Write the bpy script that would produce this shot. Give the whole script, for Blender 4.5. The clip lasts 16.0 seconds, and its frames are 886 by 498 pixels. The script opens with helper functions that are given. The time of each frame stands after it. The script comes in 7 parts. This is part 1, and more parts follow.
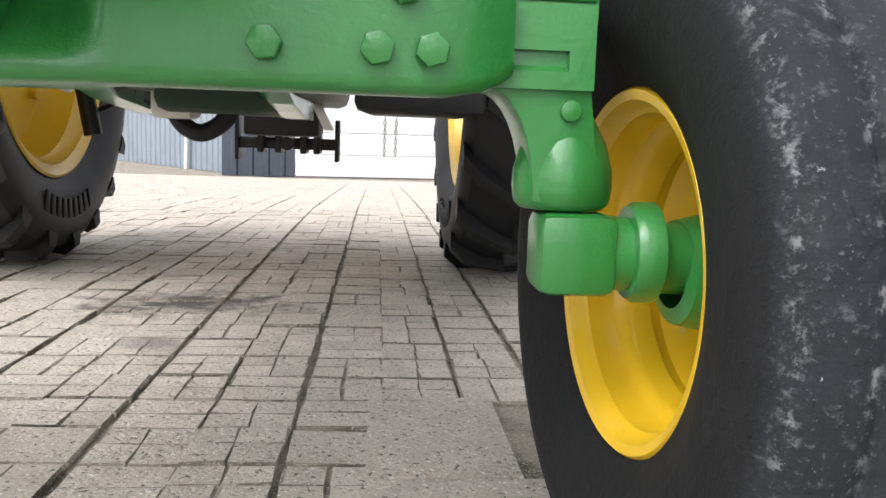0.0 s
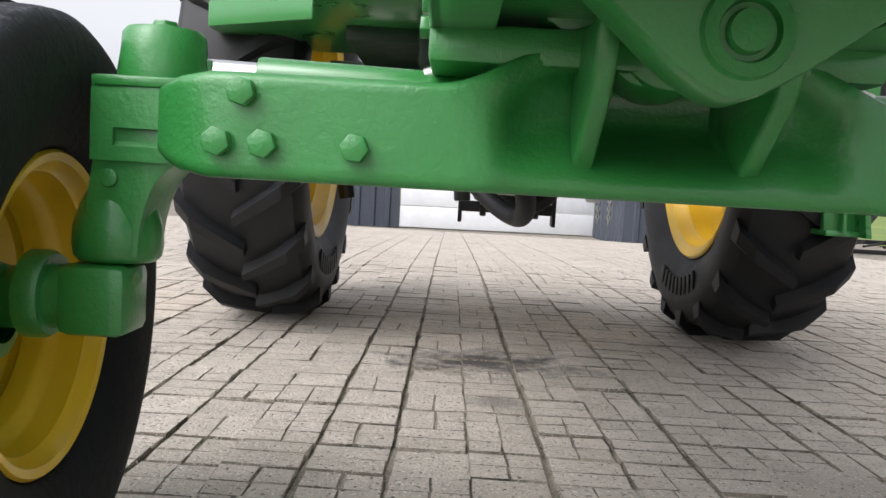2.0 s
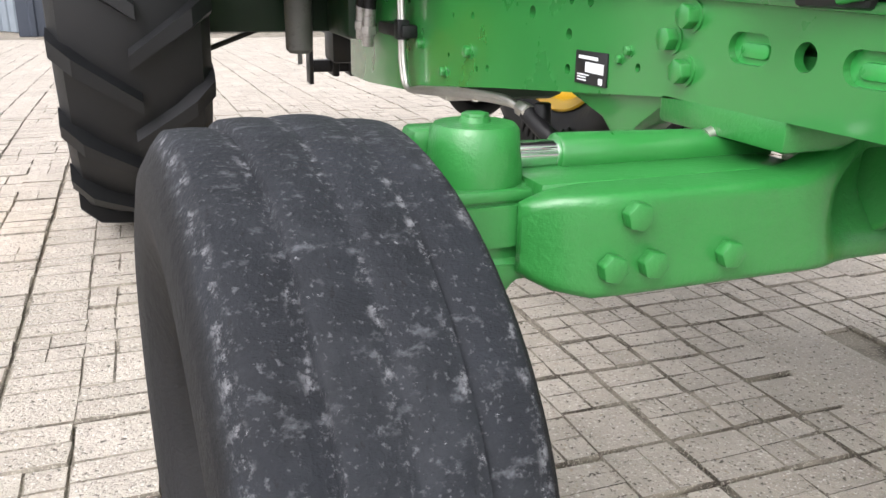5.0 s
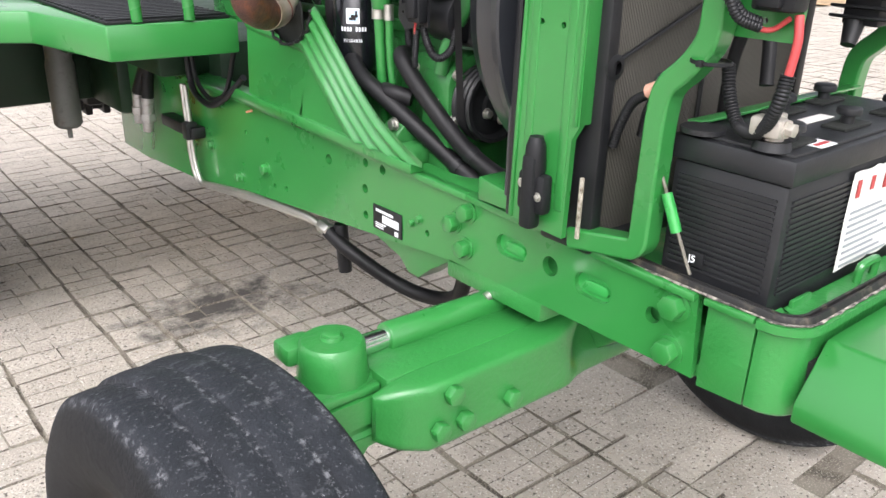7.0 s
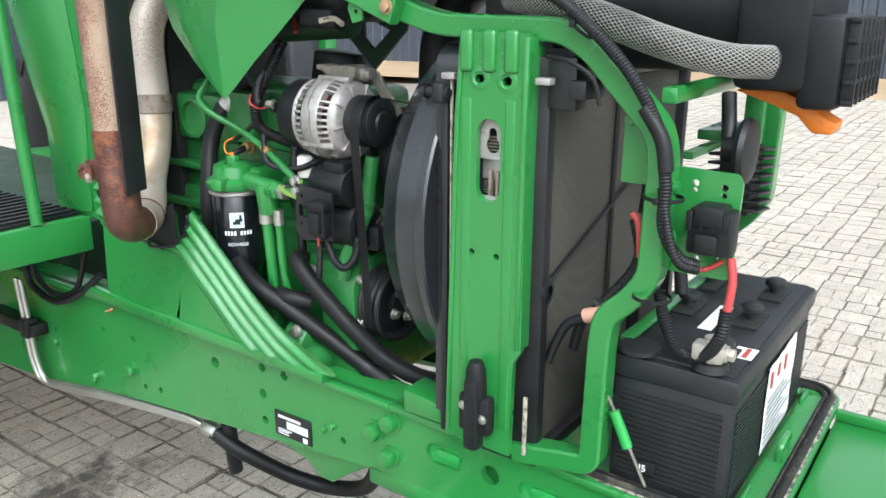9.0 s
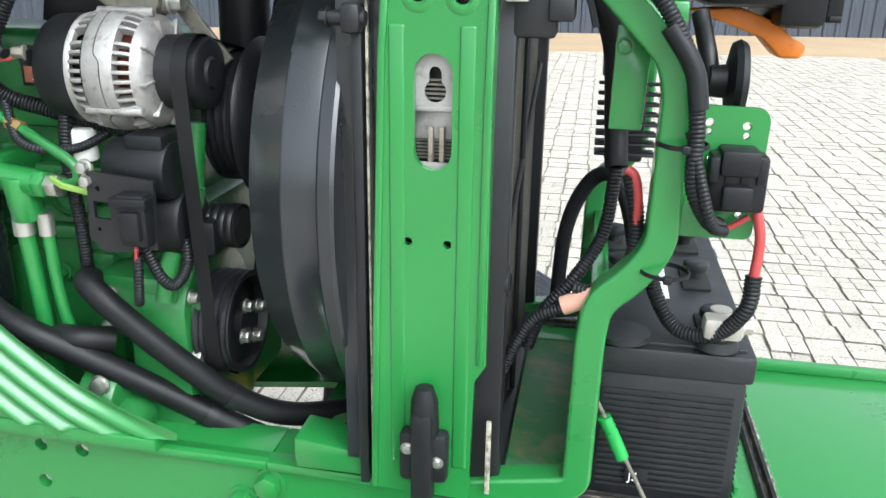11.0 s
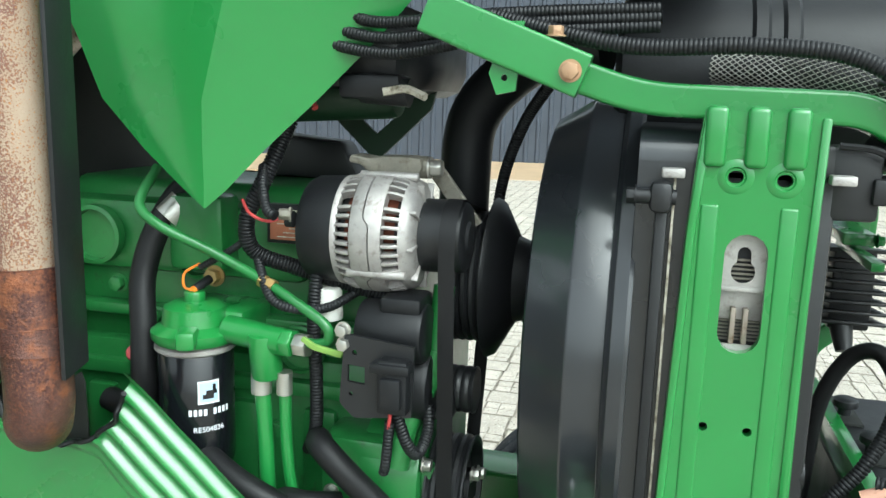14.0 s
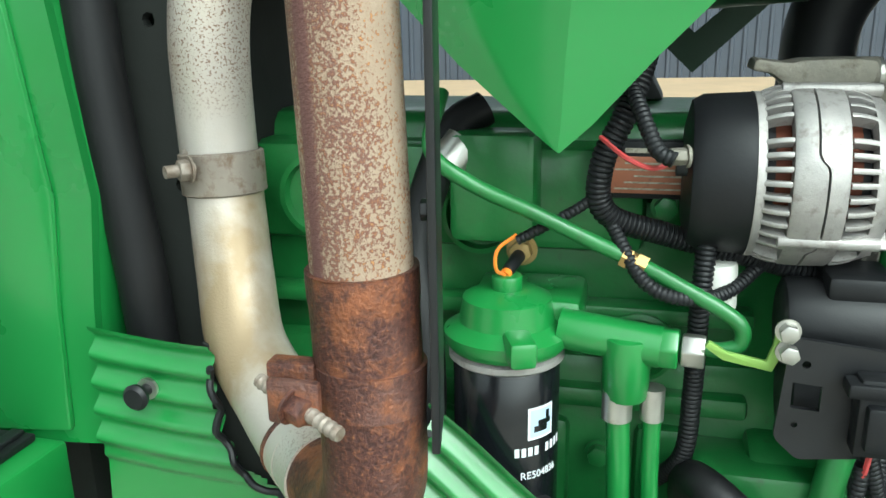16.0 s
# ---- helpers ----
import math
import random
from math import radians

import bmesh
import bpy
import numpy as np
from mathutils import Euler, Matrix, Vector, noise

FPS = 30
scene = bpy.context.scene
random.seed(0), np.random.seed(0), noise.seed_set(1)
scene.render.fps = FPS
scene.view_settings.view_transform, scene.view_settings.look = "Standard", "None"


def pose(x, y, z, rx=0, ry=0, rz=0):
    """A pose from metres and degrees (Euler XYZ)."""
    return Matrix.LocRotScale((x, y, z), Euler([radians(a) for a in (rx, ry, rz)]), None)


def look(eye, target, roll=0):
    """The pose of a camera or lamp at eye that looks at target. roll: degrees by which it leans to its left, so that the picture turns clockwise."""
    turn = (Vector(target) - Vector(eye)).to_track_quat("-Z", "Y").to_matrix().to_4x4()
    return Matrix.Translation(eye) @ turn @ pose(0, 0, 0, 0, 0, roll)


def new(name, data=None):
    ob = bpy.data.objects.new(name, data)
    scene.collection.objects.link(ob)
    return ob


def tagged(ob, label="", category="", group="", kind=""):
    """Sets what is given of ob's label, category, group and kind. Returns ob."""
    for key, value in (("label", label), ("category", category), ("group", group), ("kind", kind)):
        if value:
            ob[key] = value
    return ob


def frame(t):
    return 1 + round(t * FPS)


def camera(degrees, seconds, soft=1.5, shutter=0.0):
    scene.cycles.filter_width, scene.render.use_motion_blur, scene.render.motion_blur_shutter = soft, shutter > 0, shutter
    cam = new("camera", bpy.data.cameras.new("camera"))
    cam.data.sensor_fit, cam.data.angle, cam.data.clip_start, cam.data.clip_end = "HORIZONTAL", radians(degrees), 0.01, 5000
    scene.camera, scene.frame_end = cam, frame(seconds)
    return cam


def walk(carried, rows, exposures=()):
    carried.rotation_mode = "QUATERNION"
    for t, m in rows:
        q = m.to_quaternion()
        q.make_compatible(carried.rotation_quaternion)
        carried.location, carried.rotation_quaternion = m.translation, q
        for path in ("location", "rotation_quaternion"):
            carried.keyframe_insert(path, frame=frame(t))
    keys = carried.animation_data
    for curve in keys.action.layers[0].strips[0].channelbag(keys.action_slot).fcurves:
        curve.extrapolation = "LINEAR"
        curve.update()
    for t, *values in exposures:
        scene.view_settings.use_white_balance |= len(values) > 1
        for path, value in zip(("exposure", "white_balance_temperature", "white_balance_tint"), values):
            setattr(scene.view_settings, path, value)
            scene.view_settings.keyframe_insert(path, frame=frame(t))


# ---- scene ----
# The things are drawn in units of 0.835 m; U turns it into metres.
U = 0.835
cam = camera(57.5, 16.0)
PATH = [
    (0, (0.748, -0.781, 0.527), (0.914, 1.194, 0.264), 1.9),
    (0.5, (0.616, -0.798, 0.503), (0.782, 1.191, 0.378), 2.1),
    (1, (0.487, -0.829, 0.494), (0.625, 1.165, 0.427), 2.8),
    (1.5, (0.289, -0.877, 0.521), (0.384, 1.119, 0.442), 3.6),
    (2, (0.036, -0.92, 0.573), (0.023, 1.075, 0.425), 3.3),
    (2.5, (-0.22, -0.821, 0.562), (-0.342, 1.162, 0.326), 1.6),
    (3, (-0.389, -0.777, 0.605), (-0.472, 1.196, 0.293), 1.4),
    (3.2, (-0.456, -0.749, 0.631), (-0.478, 1.213, 0.247), 1.2),
    (5.3, (-0.717, -0.714, 0.976), (0.069, 0.996, 0.299), 0.4),
    (5.5, (-0.735, -0.731, 1.022), (0.121, 0.933, 0.317), -0.0),
    (6, (-0.823, -0.774, 1.138), (0.162, 0.802, 0.398), 0.2),
    (6.5, (-0.882, -0.804, 1.27), (0.213, 0.696, 0.528), 0.8),
    (7, (-0.918, -0.814, 1.361), (0.271, 0.6, 0.596), 1.6),
    (7.5, (-0.955, -0.784, 1.435), (0.343, 0.54, 0.686), 2.2),
    (7.7, (-0.971, -0.756, 1.467), (0.368, 0.534, 0.73), 2.1),
    (8, (-0.999, -0.724, 1.501), (0.41, 0.517, 0.814), 2.2),
    (8.5, (-1.021, -0.683, 1.55), (0.488, 0.475, 0.932), 1.8),
    (9, (-0.99, -0.599, 1.566), (0.575, 0.505, 0.989), 0.2),
    (9.5, (-0.939, -0.466, 1.563), (0.687, 0.556, 1.006), -0.9),
    (10, (-0.897, -0.379, 1.547), (0.817, 0.44, 0.922), -1.0),
    (10.2, (-0.882, -0.333, 1.53), (0.874, 0.353, 0.862), -1.1),
    (12.3, (-0.8, -0.014, 1.485), (1.127, 0.086, 0.96), 2.9),
    (12.5, (-0.802, -0.006, 1.505), (1.133, 0.118, 1.013), 2.6),
    (13, (-0.812, 0.019, 1.534), (1.131, 0.259, 1.125), 2.1),
    (13.5, (-0.821, 0.046, 1.538), (1.109, 0.406, 1.156), 1.9),
    (14, (-0.844, 0.086, 1.534), (1.064, 0.565, 1.171), 1.7),
    (14.5, (-0.851, 0.126, 1.528), (1.023, 0.7, 1.128), 1.0),
    (15, (-0.787, 0.219, 1.515), (1.05, 0.868, 1.062), 0.2),
    (15.5, (-0.692, 0.393, 1.528), (1.144, 1.003, 1.02), 0.1),
    (16, (-0.611, 0.528, 1.5), (1.257, 0.985, 0.951), -0.9),
]
walk(cam, [(t, look(eye, target, roll)) for t, eye, target, roll in PATH],
     [(0, 0.7, 6400, 13), (1, 0.5, 6350, 14), (2, 0.22, 6350, 14), (3, 0.36, 6500, 15), (5.5, 0.65, 6400, 14), (6.5, 0.78, 6400, 15), (7.5, 0.54, 6300, 14), (8, 0.5, 6200, 11), (9, 0.6, 6000, 6), (9.5, 0.62, 6000, 5), (10, 0.78, 6000, 4), (12.5, 0.7, 5750, 4), (14, 0.62, 5950, -4), (14.5, 0.7, 6000, -6), (16, 0.62, 5950, -8)])

# ---------------------------------------------------------------- light
world = bpy.data.worlds.new("overcast")
world.use_nodes = True
scene.world = world
wn, wl = world.node_tree.nodes, world.node_tree.links
sky = wn.new("ShaderNodeTexSky")
sky.sky_type, sky.sun_disc = "NISHITA", False
sky.sun_elevation, sky.sun_rotation = radians(48), radians(225)
sky.air_density, sky.dust_density, sky.ozone_density = 1.0, 4.0, 1.0
pale = wn.new("ShaderNodeHueSaturation")
pale.inputs["Saturation"].default_value = 0.12
pale.inputs["Value"].default_value = 1.5
wl.new(sky.outputs[0], pale.inputs["Color"])
# cloud evens out the sky down to the horizon
cloud = wn.new("ShaderNodeMix")
cloud.data_type, cloud.blend_type = "RGBA", "LIGHTEN"
cloud.inputs[0].default_value = 1.0
cloud.inputs[7].default_value = (3.2, 3.2, 3.25, 1)
wl.new(pale.outputs[0], cloud.inputs[6])
wl.new(cloud.outputs[2], wn["Background"].inputs["Color"])
wn["Background"].inputs["Strength"].default_value = 0.15
sun = new("sun", bpy.data.lights.new("sun", "SUN"))
sun.data.energy, sun.data.angle, sun.data.color = 1.0, radians(60), (1.0, 0.97, 0.92)
sun.matrix_world = look((-6, -6, 9.5), (0, 0, 0))

# ---------------------------------------------------------------- materials
def shader(name):
    m = bpy.data.materials.new(name)
    m.use_nodes = True
    nt = m.node_tree
    return m, nt, nt.nodes["Principled BSDF"]


def noise_node(nt, scale, detail=4, rough=0.6, coord="Object", stretch=None):
    tc = nt.nodes.new("ShaderNodeTexCoord")
    n = nt.nodes.new("ShaderNodeTexNoise")
    n.inputs["Scale"].default_value, n.inputs["Detail"].default_value, n.inputs["Roughness"].default_value = scale, detail, rough
    if stretch:
        mp = nt.nodes.new("ShaderNodeMapping")
        mp.inputs["Scale"].default_value = stretch
        nt.links.new(tc.outputs[coord], mp.inputs["Vector"])
        nt.links.new(mp.outputs[0], n.inputs["Vector"])
    else:
        nt.links.new(tc.outputs[coord], n.inputs["Vector"])
    return n


def ramp(nt, src, stops):
    r = nt.nodes.new("ShaderNodeValToRGB")
    e = r.color_ramp.elements
    while len(e) < len(stops):
        e.new(0.5)
    for k, (p, c) in zip(e, stops):
        k.position = p
        k.color = (*c, 1) if isinstance(c, tuple) else (c, c, c, 1)
    nt.links.new(src, r.inputs[0])
    return r


def mix(nt, fac, a, b):
    m = nt.nodes.new("ShaderNodeMix")
    m.data_type = "RGBA"
    for sock, v in ((m.inputs[0], fac), (m.inputs[6], a), (m.inputs[7], b)):
        if isinstance(v, bpy.types.NodeSocket):
            nt.links.new(v, sock)
        elif isinstance(v, tuple):
            sock.default_value = (*v, 1)
        else:
            sock.default_value = v
    return m.outputs[2]


def bump(nt, bsdf, src, strength, dist):
    b = nt.nodes.new("ShaderNodeBump")
    b.inputs["Strength"].default_value, b.inputs["Distance"].default_value = strength, dist
    nt.links.new(src, b.inputs["Height"])
    old = bsdf.inputs["Normal"].links
    if old:
        nt.links.new(old[0].from_socket, b.inputs["Normal"])
    nt.links.new(b.outputs[0], bsdf.inputs["Normal"])


def surface(name, col, rough=0.4, metal=0.0, dirt=None, dirt_at=(0.55, 0.75), var=0.12, scale=14, grain=160, bumps=0.15, coat=0.0, dist=0.002, fine=None, spec=0.5):
    """A painted, cast or moulded surface: two scales of variation, a coat, dirt in patches."""
    m, nt, b = shader(name)
    n1, n2 = noise_node(nt, scale, 5), noise_node(nt, grain, 3)
    dark, light = tuple(c * (1 - var) for c in col), tuple(min(1, c * (1 + var)) for c in col)
    c = ramp(nt, n1.outputs[0], [(0.3, dark), (0.7, light)]).outputs[0]
    if dirt:
        d = noise_node(nt, scale * 2.3, 8, 0.7)
        c = mix(nt, ramp(nt, d.outputs[0], [(dirt_at[0], 0.0), (dirt_at[1], 1.0)]).outputs[0], c, dirt)
    nt.links.new(c, b.inputs["Base Color"])
    r = ramp(nt, n1.outputs[0], [(0.25, max(0.03, rough - 0.08)), (0.75, min(1, rough + 0.1))])
    nt.links.new(r.outputs[0], b.inputs["Roughness"])
    b.inputs["Metallic"].default_value = metal
    b.inputs["Coat Weight"].default_value = coat
    b.inputs["Specular IOR Level"].default_value = spec
    b.inputs["Coat Roughness"].default_value = 0.12
    bump(nt, b, n2.outputs[0], bumps, dist)
    if fine:
        bump(nt, b, noise_node(nt, fine, 6, 0.7).outputs[0], 0.25, 0.004)
    return m


GREEN = (0.026, 0.205, 0.042)
green = surface("green_paint", GREEN, 0.3, var=0.06, coat=0.7, bumps=0.03, scale=5)
green_cast = surface("green_cast_iron", GREEN, 0.36, var=0.1, coat=0.4, bumps=0.3, grain=110, dist=0.004, scale=9, fine=48)
green_engine = surface("green_engine_paint", (0.024, 0.16, 0.036), 0.4, var=0.2, coat=0.3, dirt=(0.03, 0.06, 0.025), dirt_at=(0.6, 0.8), bumps=0.25, grain=70, dist=0.003)
yellow = surface("yellow_rim_paint", (0.80, 0.50, 0.015), 0.35, var=0.07, coat=0.3, bumps=0.04, scale=8)
rubber_rear = surface("black_tyre_rubber", (0.005, 0.0056, 0.007), 0.55, var=0.3, dirt=(0.03, 0.029, 0.029), dirt_at=(0.64, 0.84), bumps=0.2, scale=6)
black = surface("black_plastic", (0.009, 0.0095, 0.011), 0.45, var=0.2, bumps=0.12, spec=0.35, dirt=(0.025, 0.024, 0.022), dirt_at=(0.62, 0.85))
black_paint = surface("black_painted_steel", (0.011, 0.0115, 0.013), 0.42, var=0.2, bumps=0.08)
shroud_black = surface("black_moulded_shroud", (0.018, 0.020, 0.024), 0.30, var=0.15, bumps=0.01, coat=0.7, scale=3)
hose_black = surface("black_rubber_hose", (0.009, 0.009, 0.010), 0.5, var=0.2, dirt=(0.035, 0.032, 0.028), dirt_at=(0.66, 0.9), bumps=0.15, spec=0.3)
battery_black = surface("battery_case_plastic", (0.015, 0.016, 0.018), 0.42, var=0.2, dirt=(0.05, 0.047, 0.043), dirt_at=(0.58, 0.85), bumps=0.15)
steel = surface("zinc_plated_steel", (0.55, 0.54, 0.5), 0.35, 0.9, dirt=(0.25, 0.2, 0.13), dirt_at=(0.6, 0.85))
alu = surface("cast_aluminium", (0.42, 0.40, 0.385), 0.5, 0.55, dirt=(0.15, 0.125, 0.10), dirt_at=(0.52, 0.78), var=0.2, scale=26, bumps=0.3, grain=420, dist=0.0015)
alu_dull = surface("stained_cast_aluminium", (0.22, 0.205, 0.17), 0.6, 0.4, dirt=(0.09, 0.075, 0.05), dirt_at=(0.5, 0.75), var=0.25, scale=30, bumps=0.4, grain=220)
chrome = surface("chromed_rod", (0.85, 0.85, 0.86), 0.06, 1.0, var=0.03, bumps=0.0)
copper = surface("copper_winding", (0.13, 0.036, 0.018), 0.5, 0.6)
white_plastic = surface("white_plastic", (0.7, 0.69, 0.64), 0.45, dirt=(0.4, 0.36, 0.3), dirt_at=(0.6, 0.85))
cream = surface("cream_seal_strip", (0.42, 0.39, 0.32), 0.6, dirt=(0.10, 0.08, 0.05), dirt_at=(0.45, 0.65), scale=40)
weave = surface("pale_mesh_yarn", (0.28, 0.272, 0.25), 0.7, dirt=(0.17, 0.158, 0.14), dirt_at=(0.5, 0.7), scale=60)
red = surface("red_cable", (0.42, 0.05, 0.05), 0.45, dirt=(0.25, 0.05, 0.045), scale=30)
orange = surface("orange_plastic", (0.8, 0.22, 0.02), 0.45, dirt=(0.4, 0.14, 0.03))
pink = surface("pale_pink_sleeve", (0.62, 0.34, 0.25), 0.5, dirt=(0.35, 0.16, 0.08), scale=40)
# near-black that paints shade in gaps and hollows; also the notch liner's rubber
shade_and_liner_black = surface("shade_and_rubber_black", (0.01, 0.012, 0.01), 0.8)
badge_white = surface("white_print", (0.75, 0.78, 0.8), 0.4, var=0.03, bumps=0.02)
badge_blue = surface("pale_blue_print", (0.45, 0.6, 0.75), 0.4, var=0.03, bumps=0.02)
paper = surface("white_paper_label", (0.72, 0.71, 0.68), 0.55, var=0.05, dirt=(0.45, 0.42, 0.4), dirt_at=(0.65, 0.85))
lime = surface("yellow_green_zinc", (0.27, 0.45, 0.10), 0.35, 0.2)
filter_black = surface("black_gloss_can", (0.006, 0.007, 0.009), 0.22, var=0.2, coat=0.4, bumps=0.02)
# the green darkened by hand, for parts that lie in shade
shaded_green = surface("shaded_green_paint", (0.007, 0.03, 0.012), 0.5)
grey_door = surface("grey_steel", (0.3, 0.32, 0.34), 0.5)
brass = surface("stained_brass", (0.46, 0.31, 0.12), 0.4, 0.8, dirt=(0.2, 0.11, 0.05), scale=70)
rubber_dusty = surface("dusty_rubber", (0.011, 0.011, 0.011), 0.6, var=0.2, dirt=(0.12, 0.10, 0.075), dirt_at=(0.5, 0.72), scale=16, bumps=0.2)
lip_worn = surface("frayed_rubber", (0.06, 0.055, 0.05), 0.7, var=0.3, dirt=(0.42, 0.38, 0.33), dirt_at=(0.46, 0.6), scale=22, bumps=0.4)
green_dusty = surface("dusty_green_paint", (0.03, 0.19, 0.045), 0.45, var=0.1, dirt=(0.24, 0.20, 0.125), dirt_at=(0.48, 0.72), scale=7, bumps=0.1)
bolt_tan = surface("tan_passivated_bolt", (0.40, 0.25, 0.15), 0.55, 0.4, dirt=(0.25, 0.13, 0.07), scale=60)
plate_clay = surface("clay_red_printed_plate", (0.34, 0.12, 0.065), 0.5, dirt=(0.16, 0.07, 0.05), scale=50)
brass_old = surface("tarnished_brass", (0.34, 0.24, 0.10), 0.45, 0.7, dirt=(0.12, 0.08, 0.04), scale=60)
rust_orange = surface("rusty_bolt", (0.30, 0.12, 0.05), 0.75, 0.2, dirt=(0.5, 0.42, 0.35), scale=60)
terminal_grey = surface("lead_terminal", (0.5, 0.47, 0.42), 0.5, 0.6, dirt=(0.35, 0.3, 0.22), scale=50)
canister_grey = surface("grey_canister_paint", (0.16, 0.16, 0.15), 0.5, dirt=(0.07, 0.066, 0.06))
clamp_brown = surface("weathered_steel_clamp", (0.30, 0.255, 0.215), 0.55, 0.4, dirt=(0.16, 0.10, 0.065), dirt_at=(0.5, 0.7), scale=30)
green_light = surface("green_grip_paint", (0.03, 0.3, 0.06), 0.3, coat=0.3)


def worn_tyre():
    """Dark walls; the tread is scuffed pale, with streaks that run round it."""
    m, nt, b = shader("worn_front_tyre_rubber")
    tc = nt.nodes.new("ShaderNodeTexCoord")
    flat = nt.nodes.new("ShaderNodeVectorMath")
    flat.operation = "MULTIPLY"
    flat.inputs[1].default_value = (0, 1, 1)
    nt.links.new(tc.outputs["Object"], flat.inputs[0])
    far = nt.nodes.new("ShaderNodeVectorMath")
    far.operation = "LENGTH"
    nt.links.new(flat.outputs[0], far.inputs[0])
    tread = ramp(nt, far.outputs["Value"], [(0.425 * U, 0.0), (0.44 * U, 1.0)]).outputs[0]
    n = noise_node(nt, 9, 6, 0.7)
    wall = ramp(nt, n.outputs[0], [(0.3, (0.004, 0.0045, 0.0055)), (0.7, (0.009, 0.0095, 0.011))]).outputs[0]
    top = ramp(nt, n.outputs[0], [(0.3, (0.008, 0.0095, 0.0125)), (0.7, (0.017, 0.020, 0.026))]).outputs[0]
    scuff = noise_node(nt, 42, 9, 0.66, stretch=(0.8, 1.2, 1.2))
    top = mix(nt, ramp(nt, scuff.outputs[0], [(0.58, 0.0), (0.74, 0.8)]).outputs[0], top, (0.13, 0.138, 0.152))
    nick = noise_node(nt, 75, 6, 0.7, stretch=(1.0, 2.6, 0.7))
    top = mix(nt, ramp(nt, nick.outputs[0], [(0.66, 0.0), (0.70, 0.8)]).outputs[0], top, (0.26, 0.265, 0.28))
    dust = noise_node(nt, 7, 8, 0.7)
    top = mix(nt, ramp(nt, dust.outputs[0], [(0.50, 0.0), (0.72, 0.3)]).outputs[0], top, (0.065, 0.07, 0.08))
    fine = noise_node(nt, 170, 4, 0.55)
    top = mix(nt, ramp(nt, fine.outputs[0], [(0.60, 0.0), (0.70, 0.7)]).outputs[0], top, (0.10, 0.105, 0.115))
    # pale wear along the edges of the ribs, broken up along the way round
    across = nt.nodes.new("ShaderNodeVectorMath")
    across.operation = "DOT_PRODUCT"
    across.inputs[1].default_value = (math.cos(radians(4.6)), math.sin(radians(4.6)), 0)
    nt.links.new(tc.outputs["Object"], across.inputs[0])
    wander = nt.nodes.new("ShaderNodeMath")
    wander.operation = "MULTIPLY_ADD"
    nt.links.new(noise_node(nt, 14, 4, 0.6).outputs[0], wander.inputs[0])
    wander.inputs[1].default_value = 0.012
    nt.links.new(across.outputs["Value"], wander.inputs[2])
    cell = nt.nodes.new("ShaderNodeMath")
    cell.operation = "PINGPONG"
    nt.links.new(wander.outputs[0], cell.inputs[0])
    cell.inputs[1].default_value = 0.066 * 1.012 * U / 2
    edge = ramp(nt, cell.outputs[0], [(0.0, 1.0), (0.008, 0.0)]).outputs[0]
    broken = ramp(nt, noise_node(nt, 60, 8, 0.75).outputs[0], [(0.52, 0.0), (0.62, 0.8)]).outputs[0]
    both = nt.nodes.new("ShaderNodeMath")
    both.operation = "MULTIPLY"
    nt.links.new(edge, both.inputs[0])
    nt.links.new(broken, both.inputs[1])
    top = mix(nt, both.outputs[0], top, (0.22, 0.225, 0.24))
    dark = noise_node(nt, 50, 5, 0.6, stretch=(2.5, 1, 1))
    top = mix(nt, ramp(nt, dark.outputs[0], [(0.30, 0.8), (0.35, 0.0)]).outputs[0], top, (0.008, 0.008, 0.01))
    nt.links.new(mix(nt, tread, wall, top), b.inputs["Base Color"])
    b.inputs["Roughness"].default_value = 0.75
    b.inputs["Specular IOR Level"].default_value = 0.35
    bump(nt, b, fine.outputs[0], 0.5, 0.003)
    bump(nt, b, scuff.outputs[0], 0.6, 0.006)
    return m


